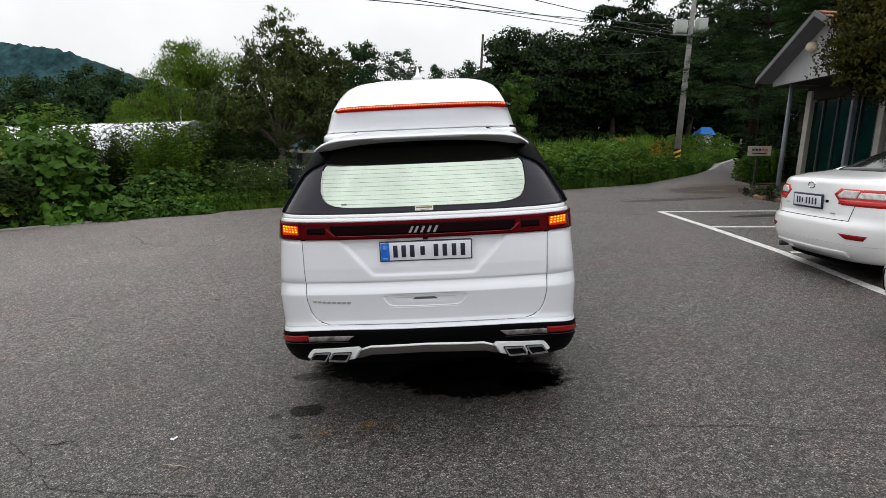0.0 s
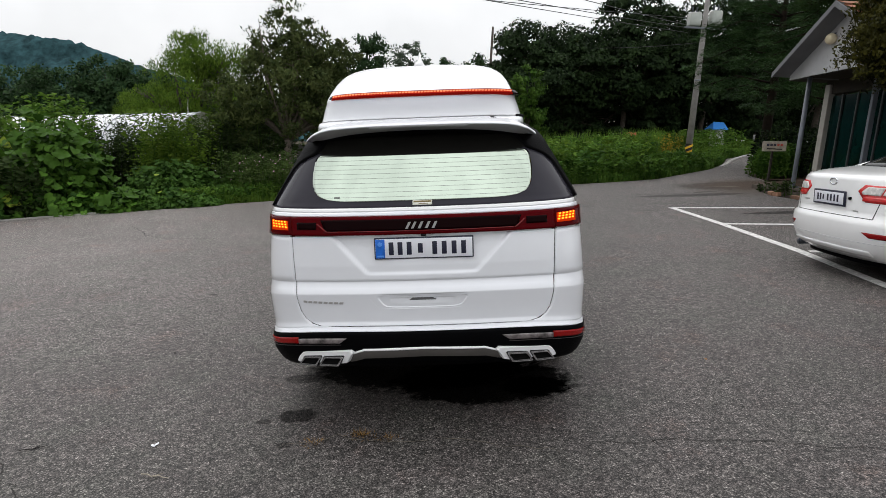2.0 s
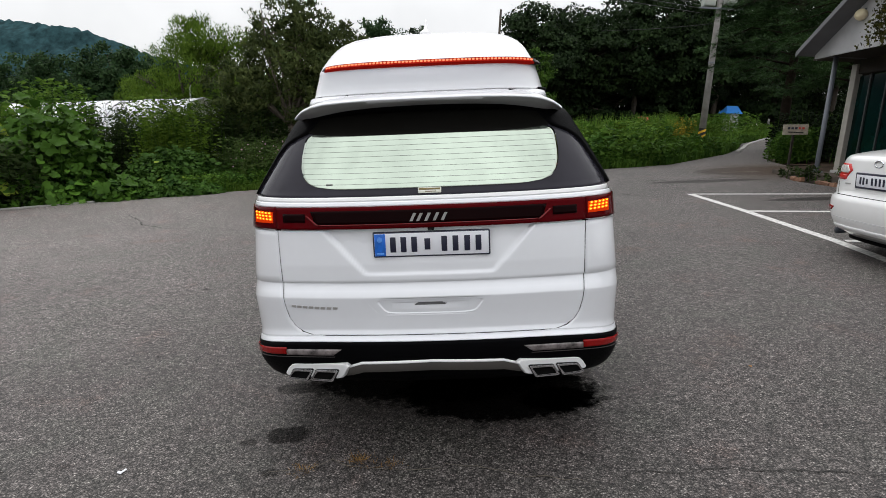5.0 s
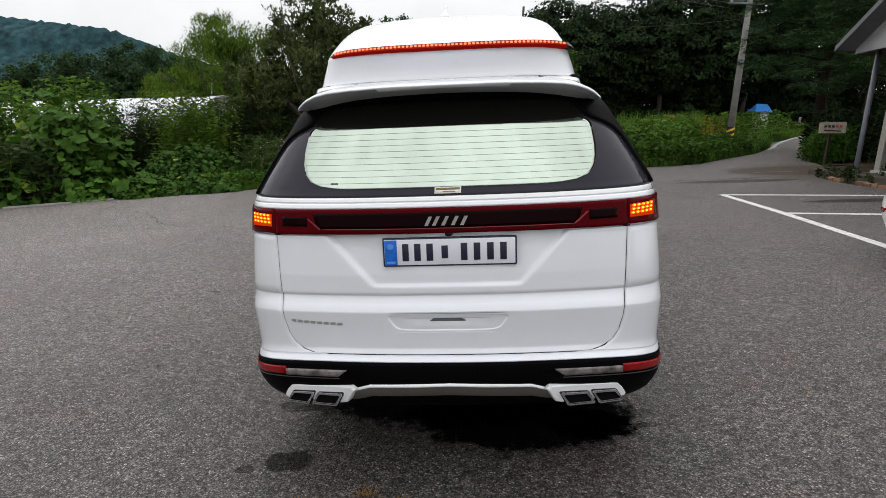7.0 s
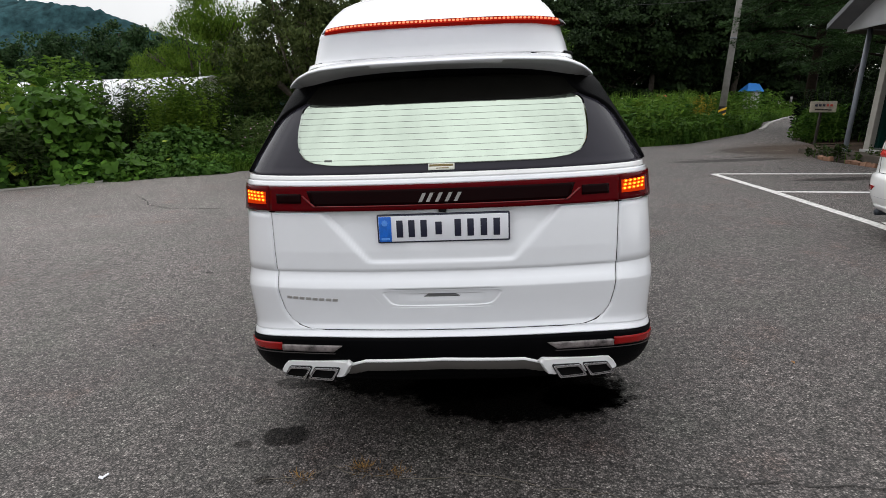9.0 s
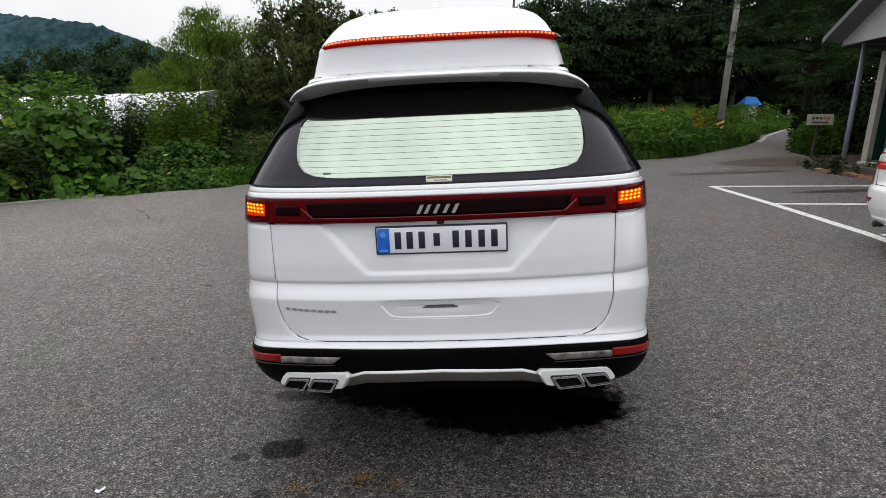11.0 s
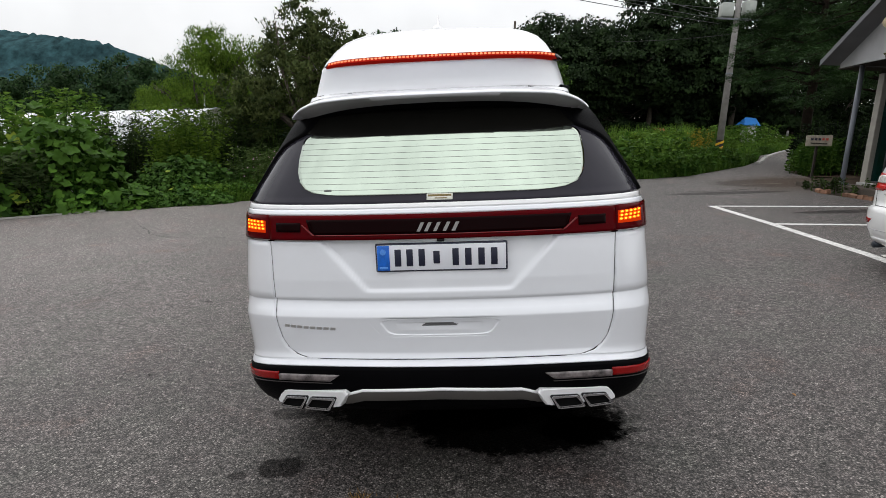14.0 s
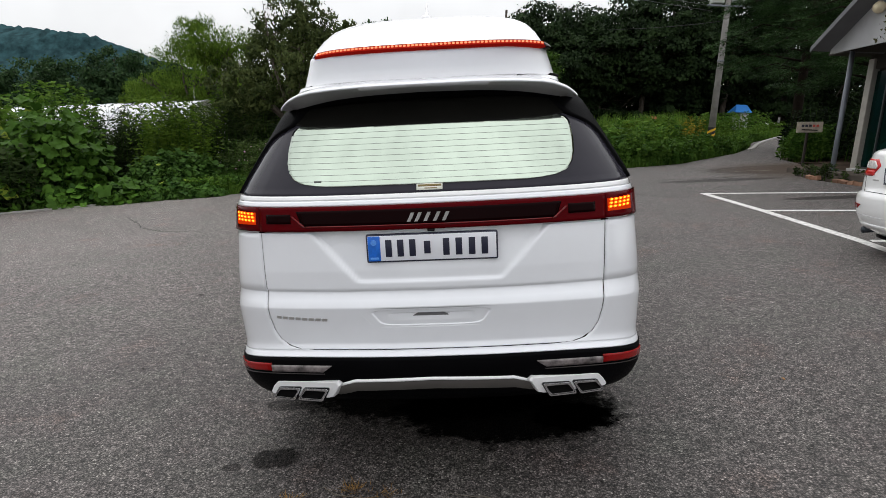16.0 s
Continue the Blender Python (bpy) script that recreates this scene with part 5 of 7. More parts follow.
# ---- the building beside the lot ----
def build_house():
    hx = 9.4
    h = thing("building", pose(hx - 0.06, 10.3, 0.95), "white rendered building with a gabled porch and teal glazing", "building")
    # all below stands relative to the porch's floor at the facade line
    def local(vf):
        return moved(vf, pose(-hx, -10.3, -0.95))
    eave = 3.72
    wall = joined(box(5.4, 0.25, 2.8, 0.01, (13.8, 15.6, 2.32)), box(7.0, 0.25, 2.8, 0.01, (13.0, 5.1, 2.32)), box(0.25, 10.6, 2.8, 0.01, (16.4, 10.35, 2.32)))
    part("wall", local(wall), WALL_WHITE, h, smooth=False)
    # wall band in the timber colour to carry the shade under the porch
    part("facade_header", local(box(0.25, 10.2, 0.35, 0.01, (9.55, 10.3, 3.55))), WOOD_DARK, h, "header over the glazing, painted dark for the porch shade", smooth=False)
    part("ceiling", local(box(7.2, 10.6, 0.12, 0.01, (12.9, 10.35, 3.80))), WALL_WHITE, h, smooth=False)
    # glazed front: posts, rails and panes
    for y, wide, paint, words in ((15.26, 0.20, JAMB, "pale grey door jamb"), (13.62, 0.08, STEEL_POST, "grey facade post"), (12.66, 0.17, JAMB, "pale grey facade post"), (10.9, 0.09, STEEL_DARK, ""), (9.4, 0.09, STEEL_DARK, ""), (7.9, 0.09, STEEL_DARK, ""), (6.4, 0.09, STEEL_DARK, ""), (5.2, 0.09, STEEL_DARK, "")):
        part("facade_post", local(box(0.16, wide, 2.65, 0.012, (9.45, y, 2.28))), paint, h, words, smooth=False)
    part("door_sill", local(box(0.24, 1.62, 0.07, 0.01, (9.38, 14.5, 1.04))), WALL_GREY, h, "pale grey door sill", smooth=False)
    part("wall_panel", local(box(0.05, 1.55, 2.6, 0.005, (9.50, 11.77, 2.26))), PANEL_GREY, h, "grey wall panel", smooth=False)
    for y in (14.41, 13.14, 10.15, 8.65, 7.15, 5.8):
        w = 1.46 if y > 14 else 0.86 if y > 13 else 1.33 if y > 6 else 1.03
        win = part("window", local(box(0.05, w, 0.06, 0.005, (9.47, y, 1.09))), STEEL_DARK, h, smooth=False)
        part("pane", local(box(0.012, w, 2.2, 0.0, (9.48, y, 2.22))), TEAL if y > 13 else DARK_GLASS, win, "teal tinted pane", smooth=False)
        for d in (0.32, -0.22) if y > 14 else (0.25, -0.3):
            part("mullion", local(box(0.05, 0.045, 2.25, 0.006, (9.46, y + d, 2.22))), STEEL_DARK, win, smooth=False)
    # porch: gable wall on columns, roof with boarded underside
    peak_y, peak_z, half = 12.91, 4.83, 2.02
    tri = [(half, 3.63), (half, 3.73), (0.0, 4.88), (-half, 3.73), (-half, 3.63)]
    gable = [(8.20, peak_y + a, b) for a, b in tri] + [(8.24, peak_y + a, b) for a, b in tri]
    gf = [(0, 1, 2, 3, 4), (9, 8, 7, 6, 5)] + [(i, (i + 1) % 5, (i + 1) % 5 + 5, i + 5) for i in range(5)]
    part("gable_wall", local((gable, [tuple(reversed(q)) for q in gf])), WALL_WHITE, h, "white gable wall of the porch", smooth=False)
    # porch ceiling, extended unseen along the facade to keep light off it
    part("ceiling_canopy", local(box(0.95, 10.8, 0.05, 0.0, (9.1, 10.3, 3.735))), WOOD_DARK, h, smooth=False)
    for s in (1, -1):
        ax, bx = 7.80, 13.2
        edge = [(peak_y, peak_z), (peak_y + s * (half + 0.05), 3.63)]
        v = []
        for x in (ax, bx):
            for (y, z), t in ((edge[0], 0.06), (edge[1], 0.06), (edge[1], 0.14), (edge[0], 0.14)):
                v.append((x, y, z + t))
        f = [(0, 1, 2, 3), (7, 6, 5, 4), (0, 4, 5, 1), (1, 5, 6, 2), (2, 6, 7, 3), (3, 7, 4, 0)]
        if s < 0:
            f = [tuple(reversed(q)) for q in f]
        slab = part("porch_roof", local((v, f)), PORCH_GREY, h, "grey boarded porch roof", smooth=False)
        # barge board and tile courses
        part("barge_board", local(joined(([(ax - 0.03, y, z + d) for y, z in edge for d in (0.03, 0.15)] + [(ax + 0.0, y, z + d) for y, z in edge for d in (0.03, 0.15)], [(0, 1, 3, 2), (6, 7, 5, 4), (1, 5, 7, 3), (0, 2, 6, 4)]))), PORCH_GREY, slab, smooth=False)
        for c in range(9):
            k0, k1 = c / 9, (c + 1) / 9
            y0, z0 = edge[0][0] + (edge[1][0] - edge[0][0]) * k0, edge[0][1] + (edge[1][1] - edge[0][1]) * k0
            y1, z1 = edge[0][0] + (edge[1][0] - edge[0][0]) * k1, edge[0][1] + (edge[1][1] - edge[0][1]) * k1
            part("tile_course", local(([(ax + 0.02, y0, z0 + 0.15), (bx, y0, z0 + 0.15), (bx, y1, z1 + 0.19), (ax + 0.02, y1, z1 + 0.19), (ax + 0.02, y1, z1 + 0.14), (bx, y1, z1 + 0.14)], [(0, 1, 2, 3), (3, 2, 5, 4)] if s < 0 else [(3, 2, 1, 0), (4, 5, 2, 3)])), TILE_RED, slab, smooth=False)
    for y in (14.9, 10.9):
        col = part("porch_column", local(tube([(8.68, y, 0.55), (8.68, y, 3.72)], 0.055, 16)), STEEL_POST, h, "grey steel porch column")
        part("base_plate", local(box(0.2, 0.2, 0.04, 0.006, (8.68, y, 1.03))), STEEL_POST, col, smooth=False)
    # globe lamp under the gable
    lamp = thing("globe_lamp", pose(8.05, 13.40, 4.32), "cream glass globe lamp on the gable", "lamp")
    v, f = [], []
    for i in range(13):
        a = math.pi * i / 12
        for k in range(20):
            b = 2 * math.pi * k / 20
            v.append((0.118 * math.sin(a) * math.cos(b), 0.118 * math.sin(a) * math.sin(b), 0.118 * math.cos(a)))
    f = [(i * 20 + k, (i + 1) * 20 + k, (i + 1) * 20 + (k + 1) % 20, i * 20 + (k + 1) % 20) for i in range(12) for k in range(20)]
    part("globe", (v, f), GLOBE, lamp)
    part("bracket", tube([(0.02, 0, 0.09), (0.13, 0, 0.14)], 0.02, 8), STEEL_POST, lamp)
    return h


build_house()

# main roof behind the porch
v = [(9.2, 4.6, 3.86), (17.0, 4.6, 3.86), (17.0, 16.1, 3.86), (9.2, 16.1, 3.86), (10.8, 10.35, 5.6), (15.4, 10.35, 5.6)]
tagged(part("roof", (v, [(0, 1, 5, 4), (2, 3, 4, 5), (3, 0, 4), (1, 2, 5), (3, 2, 1, 0)]), TILE_RED, smooth=False), "red tiled main roof", "roof", kind="structure")

# brick edging in front of the porch
rnd = random.Random(4)
edging = thing("brick_edging", pose(7.6, 13.4, ground_z(7.6, 13.4)), "few crooked orange bricks edging a weedy bed", "edging")
brick_mesh = to_mesh("brick", *box(0.21, 0.10, 0.10, 0.012))
brick_mesh.materials.append(BRICK)
for i in (1, 2, 5, 6, 7, 8):
    x, y = 7.78 + 0.02 * rnd.random() + 0.004 * i, 14.55 - 0.235 * i
    part("brick", brick_mesh, BRICK, edging, at=pose(x - 7.6, y - 13.4, ground_z(x, y) - ground_z(7.6, 13.4) + 0.012, rnd.uniform(-16, 16), rnd.uniform(-14, 14), 90 + rnd.uniform(-10, 10)))

# notice board beside the lane
sx, sy = 9.43, 17.5
sg = thing("notice_board", pose(sx, sy, ground_z(sx, sy)), "cream wooden notice board on a post", "sign")
part("post", box(0.06, 0.06, 1.25, 0.01, (0, 0.07, 0.5)), WOOD_DARK, sg, smooth=False)
board = part("board", moved(box(0.70, 0.04, 0.29, 0.01), pose(0, 0, 1.03, 0, -3, 0)), CREAM, sg, smooth=False)
for x, w, m in ((-0.20, 0.07, NAVY), (-0.10, 0.07, NAVY), (0.0, 0.07, NAVY), (0.10, 0.06, RED_PRINT), (0.20, 0.07, RED_PRINT)):
    part("print_bar", box(w, 0.006, 0.06, 0.0, (x, -0.024, 1.07 + 0.05 * x)), m, board, smooth=False)
part("print_bar", box(0.44, 0.006, 0.03, 0.0, (0.0, -0.024, 0.955)), WOOD_DARK, board, smooth=False)


# ---- utility poles and cables ----
def build_pole(x, y, top, r0, hazard):
    z = ground_z(x, y)
    pole = thing("utility_pole", pose(x, y, z), "grey concrete utility pole with transformers and cables" if hazard else "slim brown utility pole behind the trees", "utility pole")
    part("shaft", tube([(0, 0, -0.3), (0, 0, top * 0.5), (0, 0, top)], [r0, r0 * 0.82, r0 * 0.62], 18), POLE_GREY if hazard else BARK, pole)
    if hazard:
        n, r = 24, r0 + 0.006
        v, fy, fb = [], [], []
        for i in range(2):
            for j in range(9):
                for k in range(n):
                    a = 2 * math.pi * k / n
                    v.append((math.cos(a) * (r + 0.001 * i), math.sin(a) * (r + 0.001 * i), 0.0 + 0.70 * j / 8))
        part("hazard_sleeve", (v[:9 * n], [(j * n + k, j * n + (k + 1) % n, (j + 1) * n + (k + 1) % n, (j + 1) * n + k) for j in range(8) for k in range(n)]), BLACK_BAND, pole, "black hazard sleeve")
        for b in range(2):
            sv, sf = [], []
            for k in range(n + 1):
                a = 2 * math.pi * k / n
                z0 = 0.05 + 0.30 * b + 0.55 * abs(((k / n) % 1.0) * 2 - 1) * 0.5
                for d in (0.0, 0.13):
                    sv.append((math.cos(a) * (r + 0.004), math.sin(a) * (r + 0.004), min(0.695, z0 + d)))
            sf = [(2 * k, 2 * k + 2, 2 * k + 3, 2 * k + 1) for k in range(n)]
            part("hazard_stripe", (sv, sf), YELLOW, pole, "yellow hazard stripe")
        for sx, dz, w in ((-0.60, 7.12, 0.62), (0.56, 7.26, 0.56)):
            tr = part("transformer", box(w, 0.55, 0.72, 0.06, (sx, 0, dz + 0.36)), TRANSFORMER, pole, "pale transformer box")
            for d in (-0.14, 0.1):
                part("insulator", tube([(sx + d, 0, dz + 0.74), (sx + d, 0, dz + 0.88), (sx + d, 0, dz + 1.03)], [0.06, 0.04, 0.05], 8), BIN_DARK, tr)
        part("cross_arm", box(2.3, 0.09, 0.09, 0.01, (0, -0.2, 7.02)), STEEL_POST, pole, smooth=False)
        part("cross_arm", box(2.0, 0.09, 0.09, 0.01, (0, -0.2, 9.4)), STEEL_POST, pole, smooth=False)
        part("collar", tube([(0, 0, 4.2), (0, 0, 4.28)], r0 * 0.95, 18), STEEL_POST, pole)
    return pole


build_pole(13.52, 33.9, 10.2, 0.19, True)
build_pole(2.6, 50.0, 10.4, 0.15, False)


def cable(a, b, sag, r=0.013):
    pts = [(a[0] + (b[0] - a[0]) * i / 20, a[1] + (b[1] - a[1]) * i / 20, a[2] + (b[2] - a[2]) * i / 20 - sag * 4 * (i / 20) * (1 - i / 20)) for i in range(21)]
    tagged(part("cable", tube(pts, r, 5), CABLE), "thin black overhead cable", "cable", "overhead cables")


for a, b, sag in (((12.52, 33.7, 8.5), (-1.44, 15.0, 5.46), 0.10), ((12.5, 33.7, 8.75), (-0.24, 15.0, 5.46), 0.10), ((12.45, 33.7, 8.9), (1.02, 15.0, 5.68), 0.06), ((12.45, 33.7, 9.27), (-2.35, 15.0, 5.39), 0.12), ((13.2, 33.7, 10.9), (1.23, 18.0, 6.57), 0.1), ((13.2, 33.8, 8.0), (2.6, 50.0, 10.6), 0.5), ((13.8, 33.9, 10.8), (20.0, 18.0, 12.0), 0.6)):
    far = 1.8
    b = tuple(p + (q - p) * far for p, q in zip(a, b)) if b[1] < 18.5 and b[0] < 5 else b
    cable(a, b, sag)

# ---- greenhouse, far shed, bin ----
gh = thing("greenhouse", pose(-16.6, 23.2, -1.2), "long white vinyl greenhouse behind the weeds", "greenhouse")
v, f = [], []
xs = steps(-14.0, 6.5, 36)
for x in xs:
    for k in range(13):
        a = math.pi * k / 12
        wave = 0.02 * math.sin(x * 3.1)
        v.append((x, -2.4 * math.cos(a), (2.05 + 0.075 * (x + 14) + wave) * (0.55 * math.sin(a) + 0.45 * math.sin(a) ** 0.3 if 0 < k < 12 else 0)))
f = [(i * 13 + k, i * 13 + k + 1, (i + 1) * 13 + k + 1, (i + 1) * 13 + k) for i in range(36) for k in range(12)]
f += [tuple(range(13)), tuple(reversed(range(len(v) - 13, len(v))))]
part("cover", (v, f), VINYL, gh, "white vinyl cover")
for x in steps(-13.5, 6.4, 21):
    part("hoop", tube([(x, -2.42 * math.cos(math.pi * k / 12), (2.065 + 0.075 * (x + 14)) * (0.55 * math.sin(math.pi * k / 12) + 0.45 * math.sin(math.pi * k / 12) ** 0.3 if 0 < k < 12 else 0)) for k in range(13)], 0.016, 5), STEEL_POST, gh)
pst = tagged(part("fence_post", tube([(-12.0, 26.0, -1.0), (-12.0, 26.0, 3.0)], 0.035, 8), WALL_WHITE), "thin white post before the greenhouse", "post")

hut = thing("field_hut", pose(11.2, 37.4, ground_z(11.2, 37.4)), "small red-roofed hut at the back of the field", "hut")
part("wall", box(0.50, 0.5, 1.25, 0.01, (0, 0, 0.6)), BRICK, hut, smooth=False)
part("roof", ([(-0.36, -0.36, 1.22), (0.36, -0.36, 1.22), (0.36, 0.36, 1.22), (-0.36, 0.36, 1.22), (-0.30, 0, 1.45), (0.30, 0, 1.45)], [(0, 1, 5, 4), (2, 3, 4, 5), (3, 0, 4), (1, 2, 5), (3, 2, 1, 0)]), RED_ROOF, hut, "faded red sheet roof", smooth=False)
shed = thing("farm_shed", pose(17.6, 40.5, ground_z(17.6, 40.5) + 0.22), "small far shed with a bright blue roof", "shed")
part("wall", box(0.55, 1.1, 1.7, 0.02, (0.40, 0, 0.38)), WALL_WHITE, shed, smooth=False)
part("roof", ([(-0.25, -0.7, 1.18), (0.82, -0.7, 1.2), (0.74, 0, 1.72), (0.05, 0, 1.72), (-0.25, 0.7, 1.18), (0.82, 0.7, 1.2)], [(0, 1, 2, 3), (3, 2, 5, 4), (0, 3, 4), (1, 5, 2), (0, 4, 5, 1)]), BLUE_ROOF, shed, "bright blue sheet roof", smooth=False)

gb = thing("wheeled_bin", pose(-5.25, 20.2, ground_z(-5.25, 20.2)), "dark plastic bin beside the tree", "bin")
part("body", box(0.62, 0.6, 0.95, 0.05, (0, 0, 0.5)), BIN_DARK, gb, smooth=False)
part("lid", moved(box(0.66, 0.66, 0.06, 0.02), pose(0, 0, 1.0, 4, 0, 0)), BIN_DARK, gb, smooth=False)
for s in (-0.22, 0.22):
    part("wheel", tube([(s - 0.03, 0.25, 0.09), (s + 0.03, 0.25, 0.09)], 0.09, 12), TYRE, gb)
wl = thing("panel_fence", pose(-5.2, 21.4, ground_z(-5.2, 21.4)), "pale grey corrugated panel fence under the tree", "fence")
for i in range(7):
    part("panel", box(0.2, 0.03 + 0.02 * (i % 2), 1.5, 0.01, (-0.9 + 0.2 * i, 0, 0.75)), BIN_DARK if i % 3 == 0 else POLE_GREY, wl, smooth=False)
for x in (-0.95, 0.35):
    part("post", box(0.07, 0.07, 1.7, 0.01, (x, 0.06, 0.85)), STEEL_POST, wl, smooth=False)


# ---- plants ----
def leaf_cloud(places, dirs, size, aspect, fold, rng, droop=0.0, faces=None):
    """Many small folded leaves: four corners each, at places, pointing along dirs."""
    n = len(places)
    d = dirs / np.maximum(1e-6, np.linalg.norm(dirs, axis=1, keepdims=True))
    d[:, 2] -= droop
    d /= np.maximum(1e-6, np.linalg.norm(d, axis=1, keepdims=True))
    # the blades turn their faces outwards where faces are given
    r = rng.normal(size=(n, 3)) if faces is None else faces + rng.normal(size=(n, 3)) * 0.35
    side = np.cross(d, r)
    side /= np.maximum(1e-6, np.linalg.norm(side, axis=1, keepdims=True))
    up = np.cross(side, d)
    s = (size * rng.uniform(0.65, 1.35, n))[:, None]
    a = places
    b = places + d * s * 0.5 + side * s * aspect * 0.5 + up * s * fold
    c = places + d * s
    e = places + d * s * 0.5 - side * s * aspect * 0.5 + up * s * fold
    v = np.stack([a, b, c, e], 1).reshape(-1, 3)
    f = np.arange(4 * n).reshape(n, 4)
    return v, f


LOBED = ((0.10, 0.0, 0.0), (-0.08, 0.26, 0.08), (0.14, 0.52, 0.16), (0.40, 0.50, 0.13), (0.64, 0.46, 0.10), (0.82, 0.24, 0.02), (0.98, 0.0, -0.10), (0.82, -0.24, 0.02), (0.64, -0.46, 0.10), (0.40, -0.50, 0.13), (0.14, -0.52, 0.16), (-0.08, -0.26, 0.08))


def lobed_cloud(places, faces, size, rng, tip=(0, -0.5, -0.9)):
    """Many lobed leaves that face outwards and hang by their stalks, with a fold along the middle."""
    n = len(places)
    up = faces + rng.normal(size=(n, 3)) * 0.5
    up /= np.maximum(1e-6, np.linalg.norm(up, axis=1, keepdims=True))
    d = np.array(tip) + rng.normal(size=(n, 3)) * 0.55
    d -= up * np.sum(d * up, axis=1, keepdims=True)
    d /= np.maximum(1e-6, np.linalg.norm(d, axis=1, keepdims=True))
    side = np.cross(up, d)
    s = (size * rng.uniform(0.6, 1.3, n))[:, None]
    rows = [places + d * s * a + side * s * b + up * s * (c + rng.uniform(-0.04, 0.04, (n, 1))) for a, b, c in LOBED]
    k = len(LOBED)
    v = np.stack(rows, 1).reshape(-1, 3)
    base = np.arange(n)[:, None] * k
    halves = [base + np.array([[0, i, i + 1, i + 2]]) for i in (1, 3)] + [base + np.array([[0, 5, 6, 6]])[:, :4] * 0 + np.array([[0, 5, 6, 7]])] + [base + np.array([[0, i, i + 1, i + 2]]) for i in (7, 9)]
    return v, np.concatenate(halves, 0)


def quads(name, v, f):
    me = bpy.data.meshes.new(name)
    me.vertices.add(len(v))
    me.vertices.foreach_set("co", np.ascontiguousarray(v, dtype=np.float32).ravel())
    me.loops.add(f.size)
    me.loops.foreach_set("vertex_index", np.ascontiguousarray(f, dtype=np.int32).ravel())
    me.polygons.add(len(f))
    me.polygons.foreach_set("loop_start", np.arange(0, f.size, f.shape[1], dtype=np.int32))
    me.update(calc_edges=True)
    return me


def crown_clumps(rng, lobes, count, shell=0.55):
    """Clump centres inside a crown made of lobes (x, y, z, rx, ry, rz), most of them near its skin."""
    lobes = np.array(lobes, float)
    vol = lobes[:, 3] * lobes[:, 4] * lobes[:, 5]
    which = rng.choice(len(lobes), count, p=vol ** 0.75 / np.sum(vol ** 0.75))
    d = rng.normal(size=(count, 3))
    d /= np.linalg.norm(d, axis=1, keepdims=True)
    r = shell + (1.04 - shell) * rng.uniform(0, 1, count) ** 0.6
    return lobes[which, :3] + d * lobes[which, 3:] * r[:, None], d


def build_tree(name, x, y, lobes, label, mat, seed, clumps=260, per=46, leaf=0.16, spread=0.42, aspect=0.55, trunk=0.16, droop=0.25, category="tree", group="", bark=None, shell=0.5, hang=0.0, dome=False):
    """A tree: trunk and limbs that reach into the lobes of its crown, and the leaves. Lobes are measured from the trunk's foot."""
    rng = np.random.default_rng(seed)
    rnd = random.Random(seed)
    t = thing(name, pose(x, y, ground_z(x, y)), label, category, group)
    low = min(l[2] - l[5] for l in lobes)
    bits = []
    fork = max(0.5, low * 0.6 + 0.35 * (lobes[0][2] - low * 0.6))
    pts = [(0, 0, -0.3), (rnd.uniform(-0.08, 0.08), rnd.uniform(-0.08, 0.08), fork * 0.5), (rnd.uniform(-0.15, 0.15), rnd.uniform(-0.15, 0.15), fork)]
    bits.append(tube(pts, [trunk * 1.25, trunk, trunk * 0.8], 10))
    foot = Vector(pts[-1])
    for l in lobes:
        for k in range(3):
            tip = Vector((l[0] + rnd.uniform(-0.6, 0.6) * l[3], l[1] + rnd.uniform(-0.6, 0.6) * l[4], l[2] + rnd.uniform(-0.3, 0.75) * l[5]))
            mid = foot.lerp(tip, 0.5) + Vector((rnd.uniform(-0.2, 0.2), rnd.uniform(-0.2, 0.2), rnd.uniform(0.0, 0.3))) * (tip - foot).length * 0.3
            bits.append(tube([foot, foot.lerp(mid, 0.5), mid, mid.lerp(tip, 0.6), tip], [trunk * 0.55, trunk * 0.42, trunk * 0.3, trunk * 0.18, trunk * 0.06], 6))
            for j in range(3):
                tw = mid.lerp(tip, rnd.uniform(0.2, 0.9))
                end = tw + Vector((rnd.uniform(-1, 1) * l[3], rnd.uniform(-1, 1) * l[4], rnd.uniform(-0.3, 0.8) * l[5])) * 0.5
                bits.append(tube([tw, tw.lerp(end, 0.5) + Vector((0, 0, 0.05)), end], [trunk * 0.14, trunk * 0.09, trunk * 0.03], 5))
    part("trunk", joined(*bits), bark or BARK, t)
    c, d = crown_clumps(rng, lobes, clumps, shell)
    n = clumps * per
    idx = np.repeat(np.arange(clumps), per)
    size = spread * rng.uniform(0.6, 1.4, clumps)
    ball = rng.normal(size=(n, 3))
    ball *= (rng.uniform(0.1, 1, n) ** 0.45 / np.linalg.norm(ball, axis=1))[:, None]
    if dome:
        # boughs that carry their leaves on a bumpy upper skin
        ball /= np.linalg.norm(ball, axis=1, keepdims=True)
        ball[:, 2] = np.abs(ball[:, 2]) - 0.22
        bump = 1 + 0.20 * np.sin(5.0 * ball[:, 0] + idx) * np.sin(5.0 * ball[:, 1] + 2.1 * idx)
        ball *= (bump * rng.uniform(0.72, 1.04, n))[:, None]
    off = ball * size[idx][:, None] * np.array([1.15, 1.15, 0.85])
    p = c[idx] + off
    if hang:
        p[:, 2] -= rng.uniform(0, hang, n) ** 1.0
    dirs = off * 0.8 + d[idx] * 0.5 + rng.normal(size=(n, 3)) * 0.45
    out = off / np.maximum(1e-6, np.linalg.norm(off, axis=1, keepdims=True)) + 0.7 * d[idx] + np.array([0, 0, 0.25])
